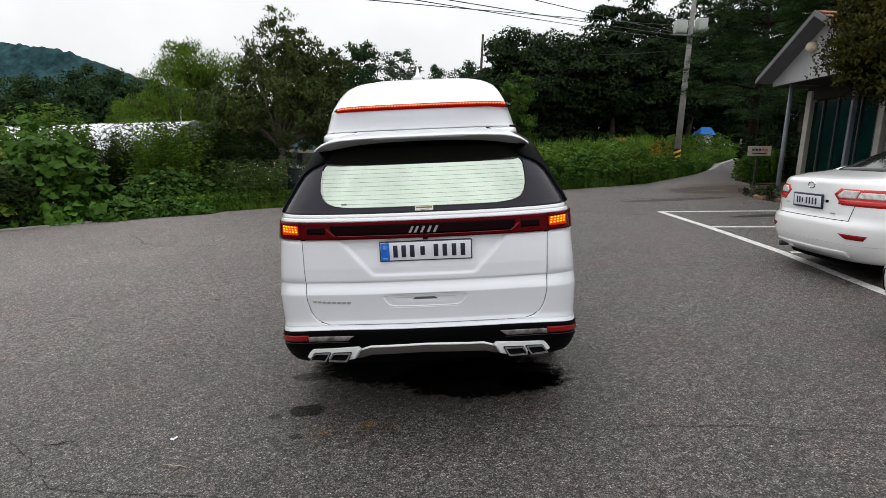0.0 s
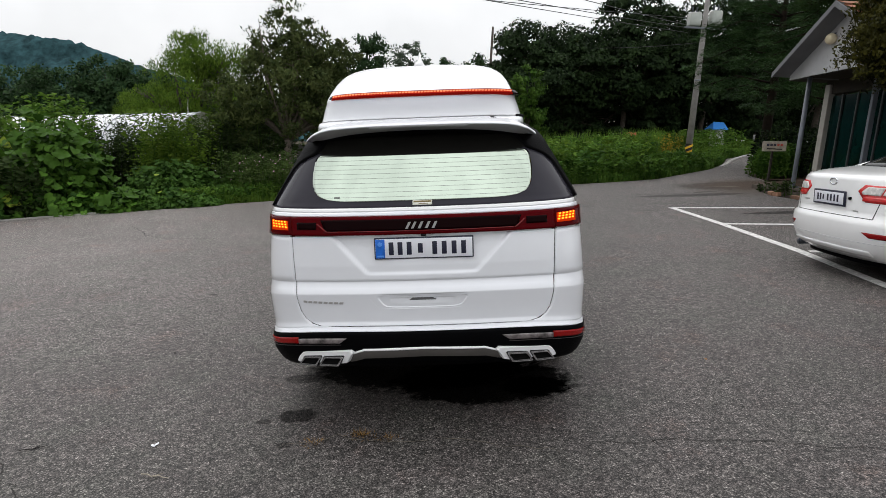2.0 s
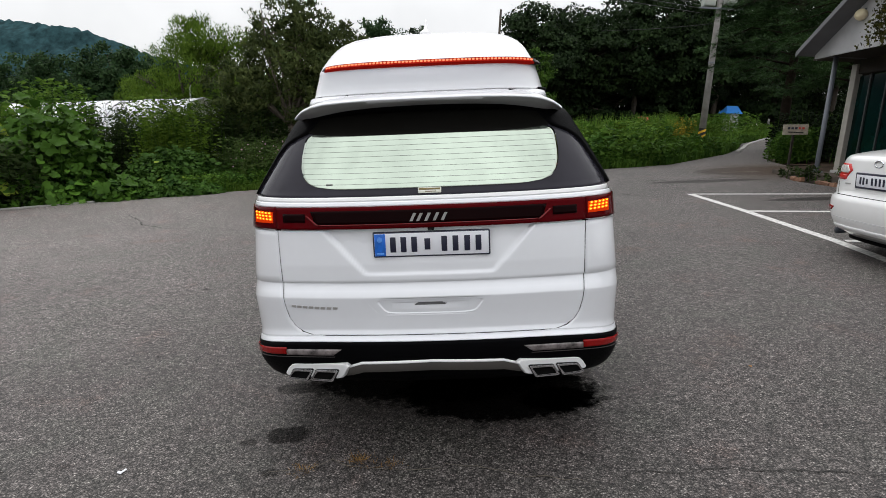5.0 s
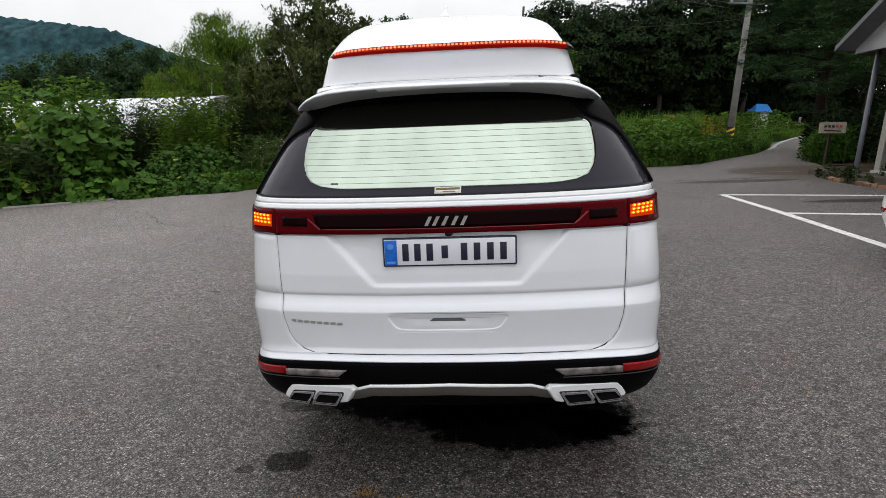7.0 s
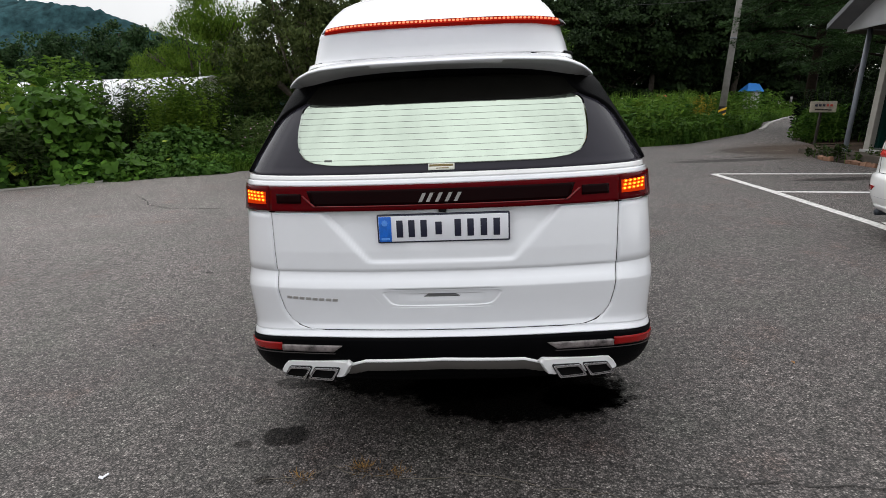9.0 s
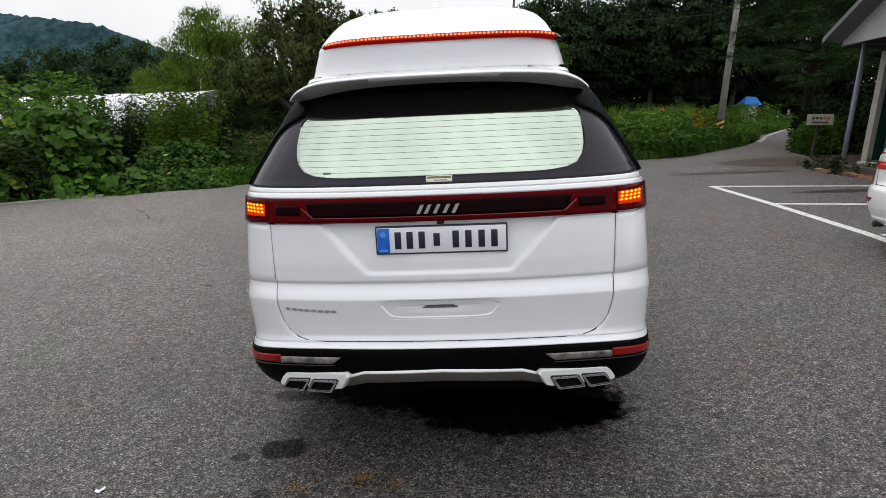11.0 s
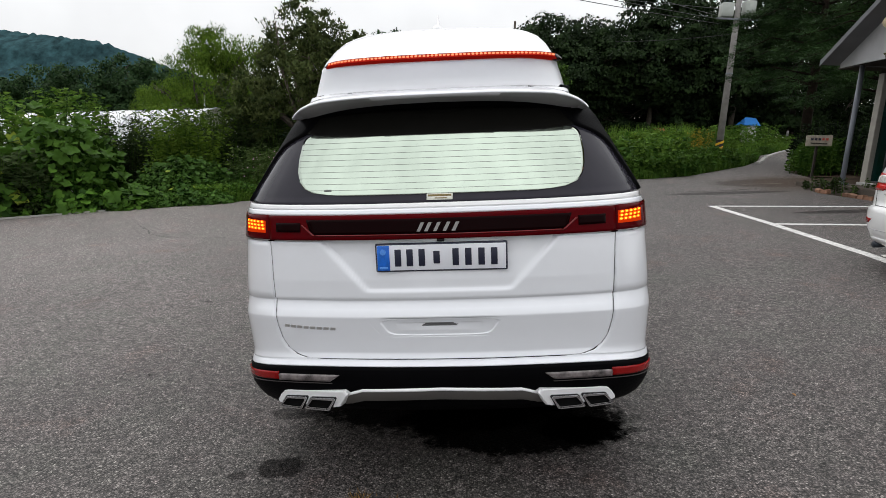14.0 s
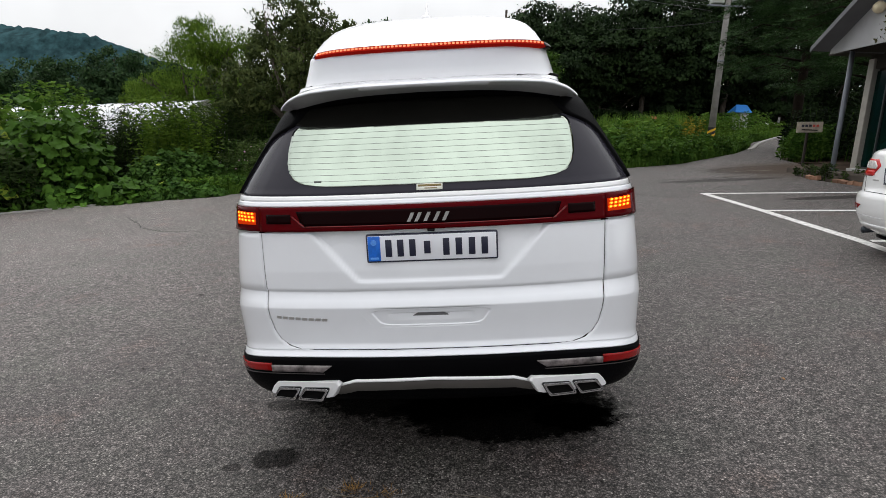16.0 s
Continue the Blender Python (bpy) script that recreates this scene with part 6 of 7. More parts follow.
    v, f = leaf_cloud(p, dirs - 0.7 * out, leaf, aspect, -0.10, rng, droop, out)
    part("crown", quads("crown", v, f), mat, t)
    return t


# squash vine over a mound: big lobed leaves
def lobed_leaf(name, r, lobes, cup, mat, seed):
    rnd = random.Random(seed)
    n = lobes * 4
    v = [(0, 0, 0.0)]
    for k in range(n):
        a = 2 * math.pi * k / n
        wave = 1.08 - 0.40 * (0.5 - 0.5 * math.cos(lobes * a)) + rnd.uniform(-0.04, 0.04)
        notch = 0.45 if k == 0 else (0.8 if k in (1, n - 1) else 1.0)
        v.append((r * wave * notch * math.sin(a), -r * wave * notch * math.cos(a) + r * 0.2, cup * r * wave * wave + rnd.uniform(-0.04, 0.04) * r - 0.25 * r * max(0, -math.cos(a)) ** 2))
    v = [(0, 0, 0)] + v[1:]
    inner = [(0.5 * a, 0.5 * b + 0.1 * r, 0.25 * c + 0.05 * r) for a, b, c in v[1:]]
    m = len(v)
    v += inner
    f = [(0, m + k, m + (k + 1) % n) for k in range(n)] + [(m + k, 1 + k, 1 + (k + 1) % n, m + (k + 1) % n) for k in range(n)]
    me = to_mesh(name, v, f, True)
    me.materials.append(mat)
    return me


def mound_height(x, y, hills):
    h = 0.0
    for cx, cy, rx, ry, top in hills:
        q = ((x - cx) / rx) ** 2 + ((y - cy) / ry) ** 2
        if q < 1:
            h = max(h, top * (1 - q) ** 0.45)
    return h * (1 + 0.30 * noise.noise((x * 1.3, y * 1.3, 4.0)) + 0.24 * noise.noise((x * 3.4, y * 3.4, 7.0)))


def build_mound(name, hills, label, mesh_list, count, mat, leaf, seed, extra, extra_leaf, category, spare=None):
    """A plant spread over mounds: stems beneath, countable large leaves on the side of the lot, and the rest."""
    rng = np.random.default_rng(seed)
    rnd = random.Random(seed)
    x0, y0 = hills[0][0], hills[0][1]
    base = ground_z(x0, y0)
    t = thing(name, pose(x0, y0, base), label, category)
    x_lo, x_hi = min(h[0] - h[2] for h in hills), max(h[0] + h[2] for h in hills)
    y_lo, y_hi = min(h[1] - h[3] for h in hills), max(h[1] + h[3] for h in hills)

    def spot():
        while True:
            x, y = rnd.uniform(x_lo, x_hi), rnd.uniform(y_lo, y_hi)
            h = mound_height(x, y, hills)
            if h > 0.05:
                e = 0.12
                n = Vector((mound_height(x - e, y, hills) - mound_height(x + e, y, hills), mound_height(x, y - e, hills) - mound_height(x, y + e, hills), 2 * e)).normalized()
                return x, y, h, n
    stems = []
    for k in range(70):
        x, y, h, n = spot()
        g = ground_z(x, y) - base
        stems.append(tube([(x - x0, y - y0, g - 0.05), (x - x0 + rnd.uniform(-0.1, 0.1), y - y0, g + h * 0.5), (x - x0, y - y0, g + h * 0.95)], [0.02, 0.015, 0.008], 5))
    part("vine_stem", joined(*stems), LEAF_WEED, t)["kind"] = "stuff"
    # dense body of leaves
    pts, dr = [], []
    for k in range(extra):
        x, y, h, n = spot()
        z = h * (1 - (0.4 if k % 2 else 0.97) * rnd.random() ** 1.6)
        sink = 0.5 * rnd.random() ** 1.3 * min(1.0, 1.5 * h)
        pts.append((x - x0 - n.x * sink, y - y0 - n.y * sink, max(0.03, ground_z(x, y) - base + z - n.z * sink * 0.7)))
        dr.append((n.x * 0.45 + rnd.gauss(0, 0.3), n.y * 0.45 - 0.15 + rnd.gauss(0, 0.3), 0.6 * n.z + 0.6))
    v, f = lobed_cloud(np.array(pts), np.array(dr), extra_leaf, rng)
    ob = part("foliage", quads("foliage", v, f), mat, t)
    ob["kind"] = "stuff"
    for k in range(count):
        while True:
            x, y, h, n = spot()
            if n.y < 0.55:
                break
        tilt = Vector((n.x * 0.45 + rnd.gauss(0, 0.4), n.y * 0.45 - 0.15 + rnd.gauss(0, 0.4), 0.6 * n.z + 0.6)).normalized()
        tip = Vector((rnd.gauss(0, 0.6), -1.0, -0.4))
        tip = (tip - tilt * tip.dot(tilt)).normalized()
        m = Matrix((tip.cross(tilt), tip, tilt)).transposed().to_4x4()
        s = rnd.uniform(0.55, 1.5)
        me = rnd.choice(mesh_list) if not (spare and rnd.random() < 0.02) else spare
        part("leaf", me, mat, t, at=Matrix.Translation((x - x0, y - y0, ground_z(x, y) - base + h + rnd.uniform(-0.16, 0.14))) @ m @ Matrix.Diagonal((s, s, s, 1)))
    return t


squash = [lobed_leaf("squash_leaf", 0.16, 5, 0.25, LEAF_SQUASH, k) for k in range(4)]
yellowing = lobed_leaf("squash_leaf", 0.15, 5, 0.25, LEAF_YELLOW, 9)
build_mound("squash_vine", [(-11.15, 15.9, 1.65, 1.6, 2.3), (-9.2, 15.5, 1.1, 0.8, 0.45), (-14.2, 14.0, 2.6, 2.6, 1.9), (-12.3, 14.8, 1.6, 1.3, 1.5), (-10.3, 15.2, 1.2, 0.75, 0.7), (-12.4, 14.25, 1.4, 0.8, 0.5), (-10.7, 14.85, 1.4, 0.5, 0.35)], "sprawling squash vine with large lobed green leaves", squash, 300, LEAF_SQUASH, 0.2, 3, 7600, 0.20, "vine", yellowing)
kud = [lobed_leaf("kudzu_leaf", 0.078, 3, 0.15, LEAF_KUDZU, 20 + k) for k in range(3)]
kud_yellow = lobed_leaf("kudzu_leaf", 0.085, 3, 0.15, LEAF_YELLOW, 29)
build_mound("creeper", [(-8.4, 17.0, 1.5, 1.25, 1.12), (-6.9, 17.2, 1.3, 0.9, 0.65), (-9.2, 15.6, 1.5, 0.7, 0.40), (-8.0, 15.9, 1.6, 0.6, 0.4)], "low creeper mound of small three-lobed green leaves", kud, 300, LEAF_KUDZU, 0.11, 5, 12000, 0.105, "vine", kud_yellow)


def blades(area, count, height, width, mat, name, label, seed, lean=0.35, kind="stuff", category="grass"):
    """Grass: bent, tapering blades over an area (a function that gives a random place)."""
    rng = np.random.default_rng(seed)
    v, f = [], []
    xy = np.array([area(rng) for _ in range(count)])
    z = np.array([ground_z(x, y) for x, y in xy])
    h = height * rng.uniform(0.45, 1.25, count)
    a = rng.uniform(0, 2 * math.pi, count)
    ln = lean * rng.uniform(0.2, 1.5, count)
    dx, dy = np.cos(a), np.sin(a)
    w = width * rng.uniform(0.6, 1.3, count)
    rows = []
    for k, (t, ww) in enumerate(((0.0, 1.0), (0.55, 0.8), (1.0, 0.08))):
        cx = xy[:, 0] + dx * ln * h * t * t
        cy = xy[:, 1] + dy * ln * h * t * t
        cz = z - 0.03 + h * (t - 0.25 * ln * t * t)
        rows.append(np.stack([cx - dy * w * ww, cy + dx * w * ww, cz], 1))
        rows.append(np.stack([cx + dy * w * ww, cy - dx * w * ww, cz], 1))
    v = np.stack(rows, 1).reshape(-1, 3)
    base = np.arange(count)[:, None] * 6
    f = np.concatenate([base + np.array([[0, 1, 3, 2]]), base + np.array([[2, 3, 5, 4]])], 0)
    ob = part(name, quads(name, v, f), mat)
    return tagged(ob, label, category, kind=kind)


def between(y_edge, x0, x1, d0, d1):
    """Random places behind an edge that runs from x0 to x1; y_edge gives its y."""
    def pick(rng):
        x = rng.uniform(x0, x1)
        return x, y_edge(x) + d0 + (d1 - d0) * rng.uniform(0, 1) ** 1.3
    return pick


def verge_left(x):
    return float(np.interp(x, [-18.2, -11.0, -8.9, -6.0, -0.8, 4.6], [10.0, 13.85, 14.95, 16.35, 17.65, 18.75]))


def verge_right(x):
    return float(np.interp(x, [-0.8, 4.6, 6.6, 10.15, 11.8, 13.75, 16.3, 22.0], [17.65, 18.75, 19.35, 23.2, 25.8, 29.7, 32.8, 38.1]))


blades(between(verge_left, -8.2, 1.5, 0.02, 0.8), 5200, 0.26, 0.010, LEAF_GRASS, "grass", "bright green grass along the verge", 11)
blades(between(verge_left, -7.6, -5.6, 0.4, 2.0), 1200, 0.6, 0.013, LEAF_WEED, "tall_grass", "tall weeds behind the verge", 12)
blades(between(verge_right, 0.5, 16.0, 0.0, 1.3), 8000, 0.34, 0.012, LEAF_WEED, "grass", "green grass on the bank beside the lane", 13)
def field_spot(rng):
    while True:
        x, y = between(verge_right, 0.0, 18.0, 0.5, 9.0)(rng)
        if abs(x - 0.398 * y) > 0.8 or y > 34:
            return x, y


blades(field_spot, 10000, 0.5, 0.016, LEAF_GRASS, "tall_grass", "tall green weeds in the field", 14, lean=0.5)


def reed_spot(rng):
    while True:
        x = rng.uniform(1.0, 16.0)
        y = verge_right(x) + rng.uniform(4.5, 10.0)
        if abs(x - 0.398 * y) > 1.6:
            return x, y


blades(reed_spot, 4200, 1.5, 0.020, LEAF_GRASS, "reeds", "tall pale green reeds at the back of the field", 16, lean=0.25)


def build_weeds(name, places, label, mat, height, leaves, leaf, seed, aspect=0.4, category="weeds", rise=0.25):
    """Bushy weeds: upright stems with leaves all along."""
    rng = np.random.default_rng(seed)
    pts, dr, bits = [], [], []
    for x, y in places:
        g, h = ground_z(x, y), height * rng.uniform(0.65, 1.25)
        lx, ly = rng.normal(0, 0.12, 2) * h
        bits.append(tube([(x, y, g - 0.05), (x + lx * 0.4, y + ly * 0.4, g + h * 0.5), (x + lx, y + ly, g + h)], [0.012, 0.009, 0.004], 4, caps=False))
        k = int(leaves * rng.uniform(0.7, 1.3))
        t = rng.uniform(0.12, 1.02, k)
        a = rng.uniform(0, 2 * math.pi, k)
        rad = 0.16 * h * rng.uniform(0.1, 1.0, k) * (1.15 - t)
        pts.append(np.stack([x + lx * t + np.cos(a) * rad, y + ly * t + np.sin(a) * rad, g + h * t], 1))
        dr.append(np.stack([np.cos(a), np.sin(a), rng.normal(rise, 0.35, k)], 1))
    v, f = leaf_cloud(np.concatenate(pts), np.concatenate(dr), leaf, aspect, 0.08, rng, 0.25)
    t = thing(name, Matrix(), label, category, kind="stuff")
    part("stem", joined(*bits), LEAF_WEED, t)
    part("foliage", quads("foliage", v, f), mat, t)
    return t


rng = np.random.default_rng(31)
build_weeds("tall_weeds", [(cx + rng.normal(0, 0.10), cy + rng.normal(0, 0.14)) for cx, cy in zip(rng.uniform(-12.8, -7.0, 62), rng.uniform(19.0, 20.8, 62)) for _ in range(5)], "tall dark weeds in front of the greenhouse", LEAF_TALLWEED, 2.2, 96, 0.15, 31, 0.26, rise=0.7)
build_weeds("bush", [(rng.uniform(-15.2, -11.6), rng.uniform(17.0, 18.6)) for _ in range(110)], "bright leafy saplings behind the vine", LEAF_LIME, 2.7, 100, 0.17, 32, 0.42)
build_weeds("bush", [(-8.95 + rng.normal(0, 0.4), rng.uniform(17.8, 18.7)) for _ in range(70)], "leafy yellow-green bush under the plum tree", LEAF_WILLOW, 2.3, 110, 0.14, 33, 0.35)
build_weeds("flower_weeds", [(x, y) for x, y in zip(rng.uniform(-7.0, -2.6, 420), rng.uniform(16.9, 18.9, 420)) if not -0.282 < x / y < -0.246], "stalky green weeds with pale pink flowers", LEAF_STALK, 1.15, 64, 0.11, 34, 0.32)
build_weeds("verge_weeds", [(x, verge_left(x) + rng.uniform(0.1, 0.9)) for x in rng.uniform(-7.4, -2.0, 260)], "short leafy green weeds on the verge", LEAF_LIME, 0.42, 46, 0.09, 69, 0.4)
build_weeds("shade_bush", [(x, y) for x, y in zip(rng.uniform(-8.2, -4.6, 150), rng.uniform(19.4, 20.8, 150)) if x / y < -0.284], "dark undergrowth beneath the plum tree", LEAF_TALLWEED, 2.5, 70, 0.15, 40, 0.35)
build_weeds("field_weeds", [(x, y) for x, y in ((x, verge_right(x) + rng.uniform(0.9, 9.5)) for x in rng.uniform(1.5, 17.0, 540)) if not (x > 10.4 and y < 33.5) and not (abs(x - 0.398 * y) < 1.5 and y < 34.2) and not (abs(x - 0.375 * (y - 1)) < 0.8 and y < 33.5)], "rank green weeds filling the field", LEAF_LIME, 1.2, 74, 0.16, 35, 0.4)
for k, (leafage, tall, size) in enumerate(((LEAF_WEED, 1.05, 0.20), (LEAF_KUDZU, 0.85, 0.24), (LEAF_WILLOW, 1.15, 0.17), (LEAF_GRASS, 0.9, 0.20))):
    spots = []
    while len(spots) < 8:
        x = rng.uniform(2.0, 13.0)
        y = verge_right(x) + rng.uniform(1.0, 6.5)
        if abs(x - 0.398 * y) > 1.9 and abs(x - 0.375 * (y - 1)) > 1.3 and not (x > 10.4 and y < 33.5):
            spots.append((x, y))
    build_weeds("field_bush", [(x + rng.normal(0, 0.38), y + rng.normal(0, 0.35)) for x, y in spots for _ in range(16)], ("green broad-leaved weeds in clumps on the field", "low clumps of dark lobed leaves on the field", "yellow-green clumps of weeds on the field", "pale green clumps of weeds on the field")[k], leafage, tall, 62, size, 62 + k, 0.45)
# dark-leaved clump added to stand for shade at the vine's foot
build_weeds("shade_weeds", [(x, verge_left(x) + rng.uniform(0.35, 0.95)) for x in rng.uniform(-12.8, -10.6, 70)], "leafy weeds added to darken the shaded foot of the vine", LEAF_TALLWEED, 1.35, 60, 0.17, 66, 0.4)
build_weeds("bank_weeds", [(x, verge_right(x) + rng.uniform(0.15, 1.9)) for x in rng.uniform(1.5, 9.6, 330)], "low leafy weeds on the bank", LEAF_WEED, 0.62, 60, 0.14, 36, 0.5)
build_weeds("bank_weeds", [(x, verge_right(x) + rng.uniform(0.15, 2.2)) for x in rng.uniform(9.6, 15.0, 190)], "short leafy weeds beside the lane", LEAF_WEED, 0.34, 50, 0.13, 68, 0.5)
build_weeds("lane_bush", [(10.15 + rng.normal(0, 0.20), 18.9 + rng.normal(0, 0.35)) for _ in range(120)], "green shrub at the corner of the lane", LEAF_WEED, 0.86, 110, 0.10, 37, 0.45)
build_weeds("shade_bush", [(rng.uniform(10.6, 13.6), rng.uniform(17.2, 21.5)) for _ in range(170)], "undergrowth beneath the pines, its leaves painted dark for deep shade", LEAF_SHADE, 1.3, 80, 0.14, 67, 0.4)
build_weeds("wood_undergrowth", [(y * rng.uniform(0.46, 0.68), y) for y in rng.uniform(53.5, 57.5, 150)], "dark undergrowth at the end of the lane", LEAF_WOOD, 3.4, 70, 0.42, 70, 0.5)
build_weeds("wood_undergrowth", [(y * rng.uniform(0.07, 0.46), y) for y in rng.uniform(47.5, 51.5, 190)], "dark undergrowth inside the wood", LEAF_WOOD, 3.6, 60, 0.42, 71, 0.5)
build_weeds("bed_weeds", [(rng.uniform(7.75, 8.4), rng.uniform(12.8, 15.2)) for _ in range(14)], "small weeds behind the brick edging", LEAF_TALLWEED, 0.26, 50, 0.08, 38, 0.45)
build_weeds("lane_weeds", [(x, (verge_right(x) if x < 22 else 38.1 + 0.93 * (x - 22)) + rng.uniform(0.6, 7.0)) for x in rng.uniform(18.5, 24.0, 110)], "green weeds beside the far lane", LEAF_LIME, 0.55, 60, 0.18, 39, 0.4)

GOLD_LEAF = leaf_material("goldenrod", (0.20, 0.17, 0.02), (0.36, 0.26, 0.03))
build_weeds("goldenrod", [(12.0 + rng.normal(0, 0.4), 33.2 + rng.normal(0, 0.5)) for _ in range(22)], "yellow flowering weeds beside the pole", GOLD_LEAF, 1.1, 36, 0.10, 61, 0.45)
tagged(part("marker_post", joined(tube([(0, 0, -0.1), (0, 0, 0.95)], 0.07, 10), tube([(0, 0, 0.7), (0, 0, 0.85)], 0.075, 10)), POLE_GREY, at=pose(20.9, 41.2, ground_z(20.9, 41.2))), "small pale marker post beside the far lane", "post")

# flowers
v, f = [], []
rnd = random.Random(8)
fl = thing("flowers", pose(-4.8, 17.6, ground_z(-4.8, 17.6)), "scattered pale pink wild flowers among the weeds", "flowers", kind="stuff")
bits = []
for k in range(85):
    x, y = rnd.uniform(-7.0, -2.7), rnd.uniform(16.9, 18.0)
    z = ground_z(x, y) + rnd.uniform(0.55, 1.3) - ground_z(-4.8, 17.6)
    r = rnd.uniform(0.020, 0.036)
    tilt = Euler((rnd.uniform(0.5, 1.5), 0, rnd.uniform(-1, 1))).to_matrix()
    ring = [(0, 0, 0.012)] + [(r * (1.0 if j % 2 else 0.62) * math.cos(j * math.pi / 5), r * (1.0 if j % 2 else 0.62) * math.sin(j * math.pi / 5), 0) for j in range(10)]
    bits.append(([tuple(tilt @ Vector(p) + Vector((x + 4.8, y - 17.6, z))) for p in ring], [(0, 1 + j, 1 + (j + 1) % 10) for j in range(10)]))
part("petals", joined(*bits), PETAL, fl)

# dry grass tufts in the near crack
DRY_SPOTS = ((-0.459, 3.150, 0.020), (-0.713, 3.075, 0.018), (-0.300, 3.112, 0.030), (-0.445, 3.146, 0.030))


def dry_spot(rng):
    k = rng.integers(0, 4)
    cx, cy, s = DRY_SPOTS[k]
    return cx + rng.normal(0, s), cy + rng.normal(0, s * 0.35)


LEAF_DRY = leaf_material("dry_grass", (0.11, 0.062, 0.022), (0.36, 0.22, 0.085))
blades(dry_spot, 460, 0.050, 0.0026, LEAF_DRY, "dry_grass", "dry yellow grass tufts in a crack", 15, lean=1.1)
lit = tagged(part("litter", joined(moved(box(0.030, 0.012, 0.004, 0.0015), pose(0.008, 0.004, 0.002, 0, -14, 24)), moved(box(0.022, 0.014, 0.004, 0.0015), pose(-0.008, -0.002, 0.002, 10, 12, -30))), PLATE_WHITE, at=pose(-1.59, 3.08, ground_z(-1.59, 3.08) + 0.006, 6, 0, 30)), "small white scrap of litter on the asphalt", "litter")

def twig(x, y, turn, ln, mat, label, r=0.003):
    rnd = random.Random(int(x * 100))
    pts = [(ln * k / 5, rnd.uniform(-0.012, 0.012), 0.004 + rnd.uniform(0, 0.006)) for k in range(6)]
    fork = [pts[2], (pts[2][0] + ln * 0.22, 0.035, 0.006)]
    return tagged(part("twig", joined(tube(pts, [r, r, r * 0.9, r * 0.8, r * 0.7, r * 0.4], 6), tube(fork, [r * 0.8, r * 0.3], 6)), mat, at=pose(x, y, ground_z(x, y), 0, -SLOPE, turn)), label, "twig")


def fallen_leaf(x, y, turn, size, mat, label):
    v = [(0, -1, 0.05), (0.45, -0.3, 0.3), (0.5, 0.3, 0.35), (0, 1, 0.1), (-0.5, 0.3, 0.4), (-0.45, -0.3, 0.25), (0, 0, 0.02)]
    v += [(a, b, c - 0.06) for a, b, c in v]
    f = [(6, k, (k + 1) % 6) for k in range(6)] + [(13, 7 + (k + 1) % 6, 7 + k) for k in range(6)] + [(k, k + 7, (k + 1) % 6 + 7, (k + 1) % 6) for k in range(6)]
    return tagged(part("fallen_leaf", ([(a * size, b * size, c * size) for a, b, c in v], f), mat, at=pose(x, y, ground_z(x, y) + 0.003, 0, -SLOPE, turn)), label, "leaf")


TWIG = material("dry_twig", (0.34, 0.30, 0.24), 0.8, vary=0.2, scale=40)
DEAD_LEAF = material("dead_leaf", (0.24, 0.12, 0.04), 0.7, vary=0.3, scale=60)
DARK_LEAF = material("dark_leaf", (0.012, 0.010, 0.009), 0.8, vary=0.3, scale=60)
twig(-1.51, 2.79, -12, 0.17, TWIG, "pale dry twig lying on the asphalt")
twig(-2.33, 3.05, 18, 0.16, DARK_LEAF, "dark twig lying on the asphalt")
fallen_leaf(-2.2, 4.55, 40, 0.016, DARK_LEAF, "small dark leaf on the asphalt")
fallen_leaf(1.86, 4.14, 10, 0.018, DEAD_LEAF, "small orange dead leaf on the asphalt")

# ---- trees ----
build_tree("plum_tree", -5.6, 19.6, [(-0.3, 0, 3.2, 1.9, 1.5, 1.6), (-0.4, 0, 5.0, 0.95, 0.8, 1.2), (-0.3, 0, 4.4, 1.3, 1.0, 0.9), (1.2, 0.2, 3.3, 1.5, 1.3, 1.1), (-1.7, 0, 2.6, 1.3, 1.1, 1.1), (0.4, 0.1, 4.0, 1.1, 1.0, 0.9), (1.9, 0.3, 3.6, 0.7, 0.6, 0.7), (1.1, 0.2, 4.2, 0.9, 0.8, 0.8), (2.0, 0.2, 2.6, 0.9, 0.8, 0.9), (0.6, 0.1, 4.9, 0.85, 0.7, 0.75), (1.5, 0.2, 4.5, 0.75, 0.6, 0.6)], "dark plum tree with dull purplish-green leaves", LEAF_PLUM, 41, 470, 66, 0.135, 0.27, 0.42, 0.14, 0.35, bark=material("plum_bark", (0.13, 0.105, 0.085), 0.9, vary=0.3, scale=8), shell=0.3)
build_tree("willow_tree", -12.4, 27.0, [(0.0, 0, 4.4, 1.9, 1.6, 1.7), (0.4, 0, 5.9, 1.1, 1.0, 0.9), (-1.8, 0, 3.3, 1.5, 1.3, 1.1), (1.6, 0, 4.9, 0.9, 0.9, 0.8), (1.6, 0, 3.2, 1.5, 1.2, 1.2), (1.8, 0, 5.7, 1.0, 0.9, 0.6)], "light green willow with hanging leaves", LEAF_WILLOW, 42, 250, 120, 0.16, 0.44, 0.24, 0.15, 0.9, hang=0.4, dome=True)
build_tree("lime_tree", -9.9, 27.2, [(0, 0, 2.9, 1.8, 1.4, 1.4), (1.5, 0, 3.3, 1.3, 1.2, 1.2)], "light green young tree before the greenhouse", LEAF_WILLOW, 43, 180, 80, 0.15, 0.34, 0.3, 0.12, 0.6)
